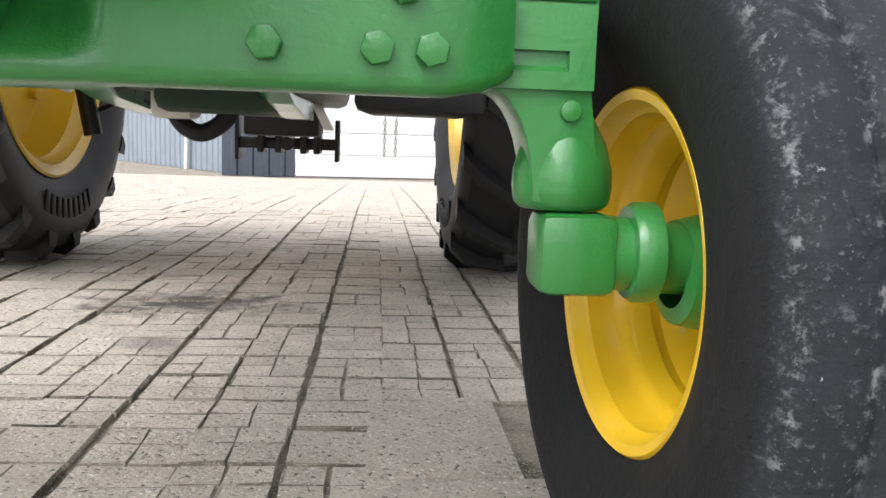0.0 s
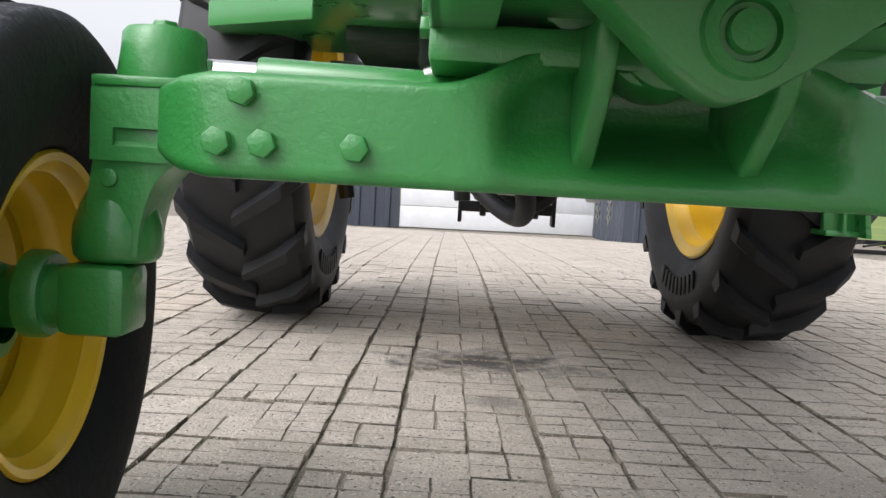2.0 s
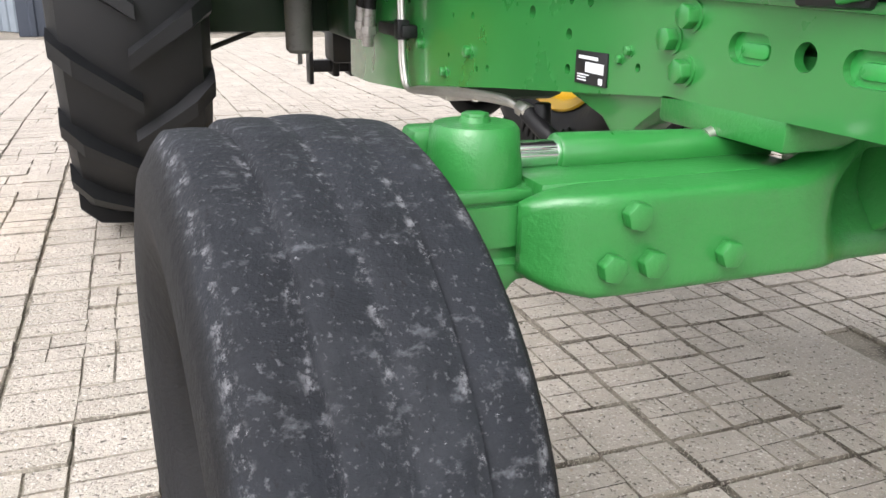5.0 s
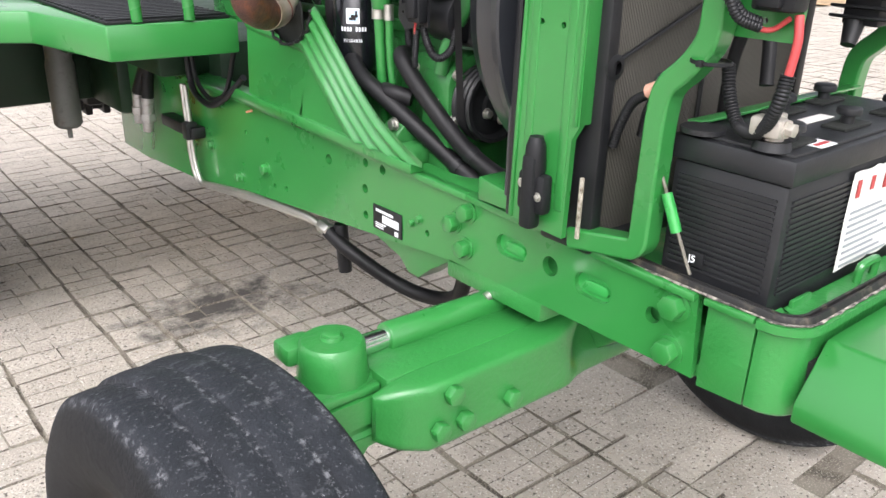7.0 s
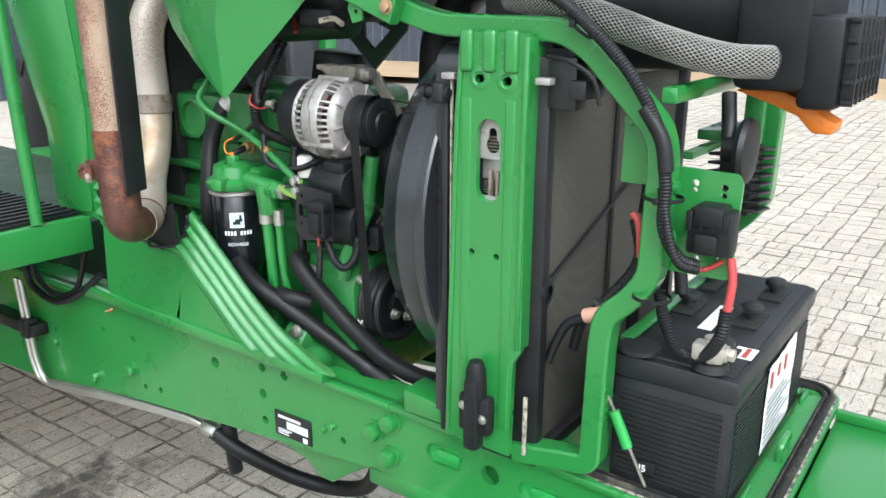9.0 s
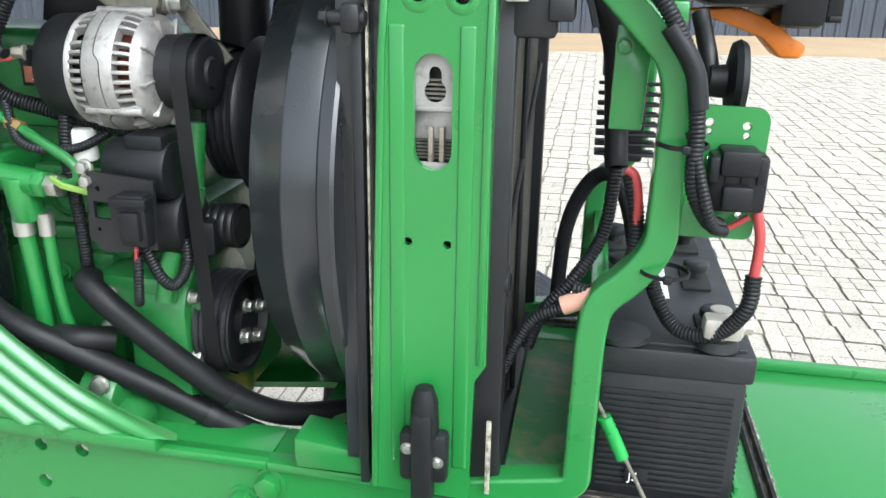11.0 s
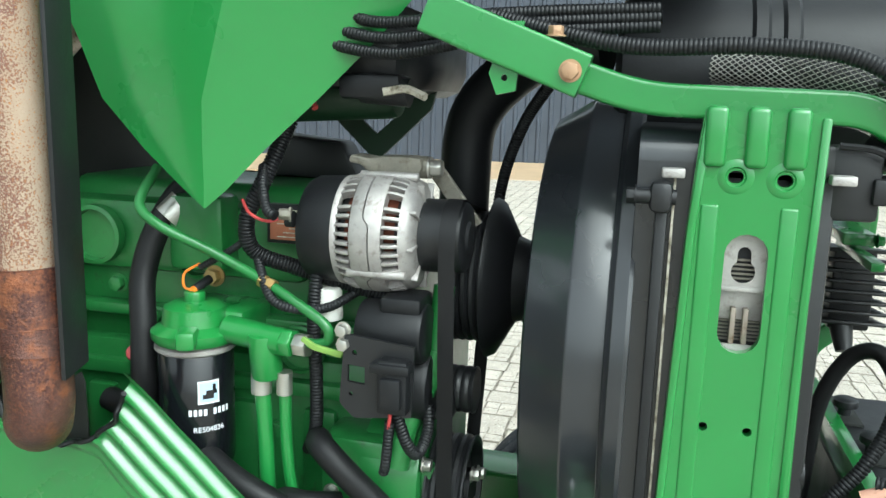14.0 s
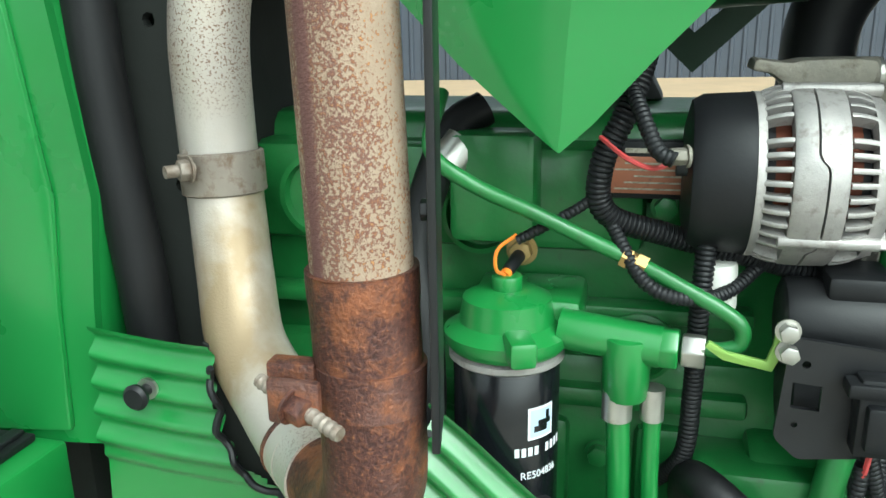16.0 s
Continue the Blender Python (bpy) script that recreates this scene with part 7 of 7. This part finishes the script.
bm = shield()
plate(bm, [(1.185, 1.129), (1.185, 1.29), (1.0, 1.27), (0.86, 1.21), (0.72, 1.116)], "x", -0.0185, -0.013)
sh = part("heat_shield", bm, green, tractor, "green pressed shield with wavy ribs under the exhaust", sharp=60)
liner = [(1.075, 1.29), (1.075, 1.468), (1.05, 1.455)] + [(1.04 - 0.018 * k, 1.452 + 0.010 * math.sin(k * 2.1) - 0.0016 * k * (11 - k)) for k in range(8)] + [(0.908, 1.40), (0.905, 1.29)]
part("notch_liner", plate(B(), liner, "x", -0.0125, -0.0085, bevel=0.001), shade_and_liner_black, sh, "black rubber liner behind the notch")
trim = [(-0.037 + 0.004 * math.sin(k * 1.9), y + 0.0035 * math.sin(k * 1.3), z) for k, (y, z, _) in enumerate(even([(a, b, 0) for a, b in NOTCH[1:-1]], 0.012))]
part("notch_trim", hose(trim, 0.0042, 8, 3), black, sh, "black wavy rubber edge trim")
bm = lathe(B(), [(0.0, 0.036), (0.011, 0.035), (0.0145, 0.031), (0.0135, 0.026), (0.0065, 0.024), (0.0065, 0.0)], (-0.03, 1.13, 1.42), (-1, 1.13, 1.42), 24)
knob = part("fastener_knob", bm, black, sh, "round black fastener knob")
part("washer", lathe(B(), [(0.006, 0.002), (0.012, 0.002), (0.012, 0.006), (0.006, 0.006)], (-0.034, 1.13, 1.42), (-1, 1.13, 1.42), 20), steel, knob)

# exhaust: rusty stack and the silver pipe that feeds it
axis = lambda z: Vector((-0.207, 0.826 + 0.030 * (z - 1.8), z))
bm = sweep(B(), [axis(z) for z in (2.5, 2.1, 1.8, 1.61)], 0.0375, 32)
stack = part("exhaust_stack", bm, rust_flaked, tractor, "rusty exhaust stack with flaking paint")
BEND = [axis(1.625), axis(1.62), axis(1.55), axis(1.49), axis(1.45) + Vector((0.003, 0.004, 0)), Vector((-0.192, 0.834, 1.424)), Vector((-0.157, 0.862, 1.403)), Vector((-0.117, 0.896, 1.394)), Vector((-0.08, 0.928, 1.394))]
line = spline(BEND, 8)
bm = sweep(B(), line[:56], lambda q: 0.0405 + 0.001 * (q < 0.03), 32)
part("elbow", bm, rust_plain, stack, "deeply rusted lower elbow bending to the silver pipe")
part("elbow_tail", sweep(B(), line[55:], 0.0425, 32), silver, stack, "heat-tinted beige end of the elbow")
cl = axis(1.537)
bm = lathe(B(), [(0.039, -0.018), (0.0425, -0.017), (0.0425, 0.017), (0.039, 0.018)], cl, cl + Vector((0.045, -0.02, 1)), 36)
box(bm, cl.x - 0.03, cl.x - 0.012, cl.y + 0.032, cl.y + 0.07, 1.517, 1.559, 0.003)
box(bm, cl.x - 0.052, cl.x - 0.044, cl.y + 0.02, cl.y + 0.06, 1.522, 1.556, 0.003)
part("pipe_clamp", bm, rust_plain, stack)
bm = B()
hex_bolt(bm, (cl.x - 0.05, cl.y + 0.042, 1.537), (-0.35, -0.9, -0.2), 0.011, 0.014)
nut = part("clamp_nut", bm, rust_plain, stack, "rusted clamp nut")
part("clamp_bolt", sweep(B(), [Vector((cl.x - 0.03, cl.y + 0.075, 1.544)).lerp(Vector((cl.x - 0.066, cl.y + 0.0, 1.527)), k / 40) for k in range(41)], lambda q: 0.0056 + 0.0006 * math.sin(q * 1900), 12), clamp_brown, stack, "threaded clamp bolt")
bm = plate(B(), [(-0.028, 1.519), (0.028, 1.526), (0.028, 2.5), (-0.028, 2.5)], "x", 0.0, 0.006, bevel=0.001)
hex_bolt(bm, (0.0, -0.003, 1.695), (-1, 0, 0), 0.008, 0.006)
bmesh.ops.transform(bm, matrix=Matrix.Translation((-0.2006, 0.771, -0.026)) @ Matrix.Rotation(radians(-80), 4, "Z"), verts=bm.verts)
part("guard_strip", bm, black_paint, stack, "black guard strip beside the stack")
bm = hose([(-0.09, 0.920, 1.393), (-0.062, 0.946, 1.396), (-0.025, 0.986, 1.414), (0.02, 1.04, 1.455), (0.06, 1.068, 1.52), (0.085, 1.085, 1.60), (0.09, 1.092, 1.68), (0.085, 1.088, 1.785), (0.10, 1.078, 1.86), (0.15, 1.055, 1.93), (0.22, 1.03, 1.99)], 0.043, 30)
sp = part("exhaust_pipe", bm, silver, tractor, "silver exhaust pipe tinted by heat")
bm = lathe(B(), [(0.044, -0.024), (0.0475, -0.022), (0.0475, 0.022), (0.044, 0.024)], (0.087, 1.087, 1.634), (0.09, 1.09, 1.70), 30)
cyl(bm, (0.04, 1.095, 1.645), (0.015, 1.115, 1.645), 0.007, seg=10)
hex_bolt(bm, (0.035, 1.097, 1.645), (-0.75, 0.6, 0), 0.012, 0.012)
box(bm, 0.05, 0.065, 1.075, 1.115, 1.615, 1.665, 0.003)
part("pipe_clamp", bm, clamp_brown, sp)
part("weld_ring", lathe(B(), [(0.042, -0.004), (0.0448, -0.002), (0.0448, 0.002), (0.042, 0.004)], (-0.068, 0.940, 1.395), (-0.03, 0.978, 1.408), 30), rust_plain, sp)
part("oil_cap", cyl(B(), (0.08, 0.88, 1.42), (0.06, 0.87, 1.43), 0.014, seg=16, bevel=0.003), red, tractor)

# raised hood side, hanging tip, and what hangs under it
def hood_side():
    cols = []
    bm = B()
    left = [(0.95, 2.1), (0.86, 1.92), (0.826, 1.838), (0.76, 1.768), (0.70, 1.715), (0.672, 1.692)]
    right = [(0.28, 2.1), (0.44, 1.925), (0.52, 1.84), (0.585, 1.775), (0.64, 1.715), (0.668, 1.69)]
    for (ya, za), (yb, zb) in zip(left, right):
        row = []
        for k in range(21):
            w = k / 20
            wide = min(1.0, (za - 1.69) * 4)
            fold = w / 0.2 * -0.025 if w < 0.2 else -0.025 - 0.008 * (w - 0.2) / 0.35 if w < 0.55 else -0.033 + 0.10 * (w - 0.55) / 0.45
            row.append(bm.verts.new((-0.035 + fold * wide, ya + (yb - ya) * w, za + (zb - za) * w)))
        cols.append(row)
    for a, b in zip(cols, cols[1:]):
        for k in range(20):
            bm.faces.new((a[k], a[k + 1], b[k + 1], b[k]))
    bmesh.ops.solidify(bm, geom=bm.faces[:], thickness=0.008)
    return bm


group_at(0.03, 0.033, -0.012)
part("hood", hood_side(), green, tractor, "raised green hood with a pointed lower corner", sharp=14)
group_at()
bm = B()
# flat sheet above the view, widened to keep sky light off the engine
box(bm, -0.02, 0.72, 0.02, 1.34, 2.05, 2.09, 0.01)
box(bm, 0.1, 0.55, 0.45, 0.9, 1.84, 1.98, 0.04)
part("hood_underside", bm, black_paint, tractor, "dark underside of the raised hood")
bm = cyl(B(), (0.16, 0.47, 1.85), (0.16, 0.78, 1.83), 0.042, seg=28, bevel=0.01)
part("intake_manifold", bm, shaded_green, tractor)
bm = hose([(0.40, 0.42, 1.60), (0.40, 0.42, 1.70), (0.40, 0.41, 1.80), (0.39, 0.36, 1.87), (0.36, 0.28, 1.92), (0.33, 0.18, 1.93)], 0.045, 24)
part("intake_pipe", bm, black, tractor, "thick black intake pipe")
part("breather_tube", conduit([(0.36, 0.36, 1.56), (0.36, 0.345, 1.70), (0.34, 0.31, 1.80), (0.28, 0.26, 1.87)], 0.014), black, tractor, "thin corrugated breather tube")
bm = B()
for k in range(3):
    bm2 = conduit([(0.05, 0.62 - 0.05 * k, 1.93 + 0.01 * k), (0.03, 0.45, 1.895 + 0.02 * k), (0.0, 0.28, 1.92 + 0.012 * k), (0.0, 0.1, 1.93 + 0.01 * k)], 0.011)
    part("hood_loom", bm2, black, tractor, "black corrugated loom")
bm.free()
bm = plate(B(), [(0.255, 1.93), (0.275, 1.93), (0.295, 1.87), (0.285, 1.845), (0.262, 1.85)], "x", -0.05, -0.044, [circle(0.276, 1.865, 0.004, 8)])
part("loom_bracket", bm, green, tractor)
bm = box(B(), 0.06, 0.12, 0.44, 0.53, 1.835, 1.87, 0.008)
cyl(bm, (0.08, 0.43, 1.845), (0.08, 0.50, 1.85), 0.02, seg=14)
part("sensor_plug", bm, black, tractor)
bm = plate(B(), [(0.65, 1.80), (0.571, 1.726), (0.473, 1.82), (0.462, 1.86), (0.65, 1.90)], "x", 0.35, 0.358, [[(0.60, 1.80), (0.571, 1.775), (0.52, 1.82), (0.60, 1.85)]])
part("hinge_bracket", bm, shaded_green, tractor, "bracket under the hood in shaded green")
bm = plate(B(), [(0.79, 1.69), (0.772, 1.77), (0.636, 1.758), (0.60, 1.69)], "x", 0.35, 0.42, bevel=0.01)
part("turbo_shield", bm, black_paint, tractor)
part("wire_end", hose([(0.05, 0.40, 1.84), (0.06, 0.43, 1.85), (0.05, 0.46, 1.845)], 0.006, 6), cream, tractor)
part("wire_end", hose([(0.10, 0.58, 1.82), (0.12, 0.60, 1.85), (0.13, 0.58, 1.87)], 0.005, 6), red, tractor)

group_at(0.0, -0.012, 0.0)
# cowl at the cab, hoses behind it, platform, rails and steps
bm = plate(B(), [(1.225, 1.33), (1.215, 1.50), (1.20, 1.62), (1.30, 2.5), (1.62, 2.5), (1.60, 2.0), (1.50, 1.70), (1.445, 1.55), (1.44, 1.315)], "x", -0.012, 0.0, [circle(1.335, 1.46, 0.009, 10)], )
plate(bm, [(1.225, 1.33), (1.215, 1.50), (1.20, 1.62), (1.30, 2.5), (1.315, 2.5), (1.215, 1.62), (1.23, 1.50), (1.238, 1.33)], "x", 0.0, 0.07, bevel=0.003)
cowl = part("side_cowl", bm, green, tractor, "green side cowl in front of the cab")
bm = plate(B(), [(1.262, 1.345), (1.255, 1.50), (1.243, 1.62), (1.345, 2.49), (1.60, 2.49), (1.58, 2.0), (1.48, 1.70), (1.43, 1.55), (1.425, 1.33)], "x", -0.020, -0.010, bevel=0.006, seg=2)
part("pressed_panel", bm, green, cowl)
group_at()
bm = hose([(0.03, 1.16, 1.42), (0.03, 1.17, 1.55), (0.03, 1.19, 1.75), (0.04, 1.2, 2.0), (0.05, 1.22, 2.4)], 0.028, 16)
part("cab_hose", bm, hose_black, tractor, "black hose rising beside the cowl")
# a dimly lit green plate, its shade painted as near-black
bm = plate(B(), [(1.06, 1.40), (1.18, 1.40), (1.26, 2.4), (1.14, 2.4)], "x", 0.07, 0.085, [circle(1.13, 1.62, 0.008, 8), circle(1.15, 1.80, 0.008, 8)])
part("cab_plate", bm, shade_and_liner_black, tractor)
# the firewall's black stands for the deep shade of the bay
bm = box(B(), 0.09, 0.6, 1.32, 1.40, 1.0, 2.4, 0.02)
part("cab_firewall", bm, shade_and_liner_black, tractor, "firewall of the cab, blackened for the shade there")
# block added to darken the view past the engine's rear
part("rear_engine_shade", box(B(), 0.14, 0.55, 1.075, 1.30, 1.0, 2.04, 0.01), shade_and_liner_black, tractor, "added black block for the shade behind the engine")
bm = plate(B(), [(-0.02, 1.257), (-0.39, 1.275), (-0.47, 1.71), (-0.9, 1.95), (-0.9, 2.4), (-0.02, 2.4)], "z", 1.24, 1.335, bevel=0.006)
plat = part("platform", bm, green, tractor, "green entry platform with a ribbed black mat")
bm = box(B(), -0.385, -0.03, 1.29, 2.3, 1.335, 1.345, 0.003)
mat = part("ribbed_mat", bm, black, plat, "ribbed black rubber mat")
for k in range(26):
    part("mat_rib", box(B(), -0.38, -0.035, 1.30 + k * 0.038, 1.316 + k * 0.038, 1.345, 1.351, 0.002), black, mat)
for x, y in ((-0.16, 1.27), (-0.30, 1.29)):
    part("handrail", hose([(x, y, 1.34), (x - 0.01, y + 0.01, 1.8), (x - 0.02, y + 0.03, 2.5)], 0.016, 14), green, plat, "green tubular handrail")
bm = lathe(B(), [(0.0, 0.745), (0.04, 0.745), (0.055, 0.76), (0.055, 1.0), (0.05, 1.02), (0.05, 1.10), (0, 1.1)], (-0.2, 2.5, 0.04), (-0.2, 2.5, 1.04), 24)
cyl(bm, (-0.2, 2.5, 0.79), (-0.2, 2.5, 0.74), 0.01, seg=8)
part("filter_canister", bm, canister_grey, tractor, "grey-black drier canister under the platform")
# shade below the platform is painted into these four parts
part("platform_beam", box(B(), -0.10, 0.12, 1.70, 2.7, 1.10, 1.25, 0.02), shaded_green, tractor, "beam under the platform in shaded green")
part("platform_bracket", box(B(), -0.05, 0.1, 2.3, 2.75, 0.85, 1.1, 0.03), shaded_green, tractor, "bracket under the platform in shaded green")
part("step_hanger", box(B(), -0.55, 0.0, 2.64, 2.70, 0.86, 1.245, 0.01), shaded_green, tractor, "hanger under the platform in shaded green")
part("platform_underside", box(B(), -0.36, 0.0, 1.78, 2.66, 1.19, 1.245, 0.006), shaded_green, tractor, "underside of the platform with shade in its colour")
# pipes clipped to the rail
for dy in (0.0, 0.025):
    bm = hose([(-0.035, 1.66 + dy, 1.08), (-0.035, 1.645 + dy, 0.95), (-0.035, 1.635 + dy, 0.83), (-0.03, 1.60 + dy, 0.755), (-0.02, 1.50, 0.765 - dy * 0.4), (0.0, 1.25, 0.79 - dy * 0.4), (0.02, 1.0, 0.805 - dy * 0.4), (0.033, 0.92, 0.79)], 0.009)
    part("steel_pipe", bm, steel, tractor, "bent steel hydraulic pipe")
bm = box(B(), -0.05, 0.0, 1.60, 1.87, 0.905, 0.945, 0.006)
box(bm, -0.06, -0.02, 1.62, 1.66, 0.90, 0.96, 0.004)
part("pipe_clip", bm, black_paint, tractor)
bm = hex_bolt(B(), (0.033, 0.93, 0.792), (0, -1, -0.1), 0.02, 0.05, 0)
part("pipe_union", bm, steel, tractor)
bm = hose([(0.035, 0.89, 0.785), (0.06, 0.82, 0.74), (0.14, 0.72, 0.66), (0.19, 0.62, 0.635), (0.19, 0.50, 0.68), (0.15, 0.42, 0.78), (0.13, 0.39, 0.82)], 0.021, 14)
part("steering_hose", bm, hose_black, tractor, "black hydraulic hose hanging below the rail")
part("hose_stub", cyl(B(), (0.06, 0.86, 0.81), (0.07, 0.855, 0.66), 0.02, seg=14, bevel=0.004), black, tractor)
part("hose_end", cyl(B(), (0.135, 0.395, 0.815), (0.1, 0.30, 0.86), 0.02, 0.016, 14), steel, tractor)
part("cable_loop", hose([(-0.03, 1.635, 1.24), (-0.03, 1.62, 1.10), (-0.03, 1.56, 1.054), (-0.03, 1.468, 1.047), (-0.03, 1.36, 1.09), (-0.02, 1.246, 1.169)], 0.010), black, tractor)
part("cable_loop", hose([(-0.025, 1.615, 1.24), (-0.02, 1.60, 1.12), (-0.02, 1.54, 1.07), (-0.02, 1.46, 1.065), (-0.02, 1.37, 1.11), (-0.02, 1.30, 1.24)], 0.008), black, tractor)
hyd = part("hydraulic_hose", hose([(-0.045, 1.94, 1.22), (-0.045, 1.965, 1.12), (-0.048, 2.03, 1.04), (-0.05, 2.075, 0.98)], 0.024, 14), hose_black, tractor, "black hydraulic hose with grey couplings")
part("hydraulic_hose", hose([(-0.03, 1.97, 1.16), (-0.04, 1.985, 1.06), (-0.045, 1.995, 0.97)], 0.022, 14), hose_black, tractor, "black hydraulic hose with grey couplings")
part("white_sleeve", cyl(B(), (-0.045, 1.938, 1.23), (-0.045, 1.96, 1.14), 0.027, 0.027, 16), white_plastic, hyd)
for p0, p1 in (((-0.05, 2.07, 0.99), (-0.055, 2.075, 0.87)), ((-0.045, 1.995, 0.98), (-0.05, 2.01, 0.85))):
    bm = cyl(B(), p0, p1, 0.024, 0.02, 16, 0.003)
    hex_bolt(bm, Vector(p0).lerp(Vector(p1), 0.45), (0, 0, -1), 0.03, 0.03, 0)
    part("coupling", bm, alu, hyd)
part("grease_fitting", cyl(B(), (-0.012, 1.22, 1.075), (-0.03, 1.228, 1.07), 0.005, 0.003, 8), rust_orange, tractor)
# boss under the rail
bm = plate(B(), [(0.70, 0.87), (0.30, 0.905), (0.40, 0.84), (0.45, 0.80), (0.49, 0.80), (0.53, 0.83)], "x", 0.02, 0.10, bevel=0.008)
part("rail_gusset", bm, green, tractor)
bm = box(B(), 0.0, 0.63, 0.02, 0.32, 0.86, 0.915, 0.01)
part("axle_saddle", bm, green_cast, tractor, "green saddle between axle and rails")

# ---------------------------------------------------------------- pavers, last
random.seed(11)
ground_o = ORIGIN[ground]
PX, PY, X0, Y0 = 0.1985, 0.195, 0.1257, 0.0


def cells(w, d, scored):
    """Top rectangles of one block: parted by a groove or two across the middle, or one."""
    g = random.uniform(0.0006, 0.0016)
    if not scored:
        return [(-w, w, -d, d)]
    sx, sy = random.uniform(-0.10, 0.10) * w, random.uniform(-0.10, 0.10) * d
    xs = ((-w, sx - g), (sx + g, w)) if random.random() < 0.4 else ((-w, w),)
    ys = ((-d, sy - g), (sy + g, d)) if random.random() < 0.75 else ((-d, d),)
    return [(*a, *b) for a in xs for b in ys]


def block(verts, faces, tops, cx, cy, z, w, d, scored, top=0.006):
    """Adds one worn block: chipped round edges, a body below the grooves."""
    jig = lambda k: random.uniform(-k, k)
    tx, ty = jig(0.012), jig(0.012)
    for x0, x1, y0, y1 in cells(w, d, scored):
        i = len(verts)
        rim = random.uniform(0.001, 0.0042)
        for inset, drop in ((0.0, 0.022), (0.0, top), (rim, 0.0)):
            for x, y in ((x0 + inset, y0 + inset), (x1 - inset, y0 + inset), (x1 - inset, y1 - inset), (x0 + inset, y1 - inset)):
                k = 0.0042 if drop < 0.02 else 0
                verts.append((cx + x + jig(k), cy + y + jig(k), z - drop + tx * x + ty * y + jig(0.0008)))
        for r in (0, 4):
            for m in range(4):
                faces.append((i + r + m, i + r + (m + 1) % 4, i + r + 4 + (m + 1) % 4, i + r + 4 + m))
        faces.append((i + 8, i + 9, i + 10, i + 11))
        tops.append(len(faces) - 1)
    if scored:
        i = len(verts)
        for x, y in ((-w, -d), (w, -d), (w, d), (-w, d)):
            verts.append((cx + x * 0.98, cy + y * 0.98, z - 0.0058))
        faces.append((i, i + 1, i + 2, i + 3))


def field_mesh(name, verts, faces, tops):
    me = bpy.data.meshes.new(name)
    me.from_pydata([Vector(v) * U for v in verts], [], faces)
    me.materials.append(paver_mat)
    me.materials.append(soil_mat)
    index = np.ones(len(faces), dtype=np.int32)
    index[tops] = 0
    me.polygons.foreach_set("material_index", index)
    return me


KINDS = []
for k in range(24):
    v_, f_, t_ = [], [], []
    gap = random.uniform(0.0026, 0.0066)
    block(v_, f_, t_, 0, 0, 0, PX / 2 - gap, PY / 2 - gap, k % 6 != 5)
    KINDS.append(field_mesh("paver", v_, f_, t_))
near, far_v, far_f, far_t = 0, [], [], []
for i in range(-46, 96):
    drift, slip = random.uniform(-0.006, 0.006), random.uniform(-0.012, 0.012)
    for j in range(-33, 101):
        cx_, cy_ = X0 + (i + 0.5) * PX + drift, Y0 + (j + 0.5) * PY + slip
        if cx_ > 9 and not -8 < cy_ < 8:
            continue
        if 0.86 < cx_ < 1.25 and 0.50 < cy_ < 1.05 or 0.87 < cx_ < 1.46 and -0.1 < cy_ < 0.5:
            continue
        cx_, cy_ = cx_ + random.uniform(-0.003, 0.003), cy_ + random.uniform(-0.004, 0.004)
        if -1.15 < cx_ < 1.3 and -0.2 < cy_ < 2.45 and near < 300:
            near += 1
            ob = new("paver", random.choice(KINDS))
            ob.parent = ground
            ob.location = Vector((cx_, cy_, random.uniform(-0.004, 0.003))) * U - ground_o
            ob.rotation_euler = (random.uniform(-0.012, 0.012), random.uniform(-0.012, 0.012), random.uniform(-0.012, 0.012) + random.choice((0, math.pi)))
        else:
            gap = random.uniform(0.0026, 0.0066) * (1 - 0.75 * min(1.0, max(0.0, (cy_ - 3.2) / 2.2)))
            close = -3 < cx_ < 6 and -3 < cy_ < 7
            block(far_v, far_f, far_t, cx_, cy_, fall(cy_) + random.uniform(-0.004, 0.003), PX / 2 - gap, PY / 2 - gap, close and random.random() < 0.85)
field = new("paver_field", field_mesh("paver_field", far_v, far_f, far_t))
field.parent = ground
field.location = -ground_o
tagged(field, "beige concrete pavers laid in a square grid", kind="stuff")
# plain concrete slabs let into the paving
for x0, x1, y0, y1 in ((0.885, 1.19, 0.525, 1.0), (0.888, 1.46, 0.10, 0.515), (0.886, 1.458, -0.09, 0.092)):
    part("slab", box(B(), x0, x1, y0, y1, -0.04, 0.002, 0.006), paver_mat, ground)
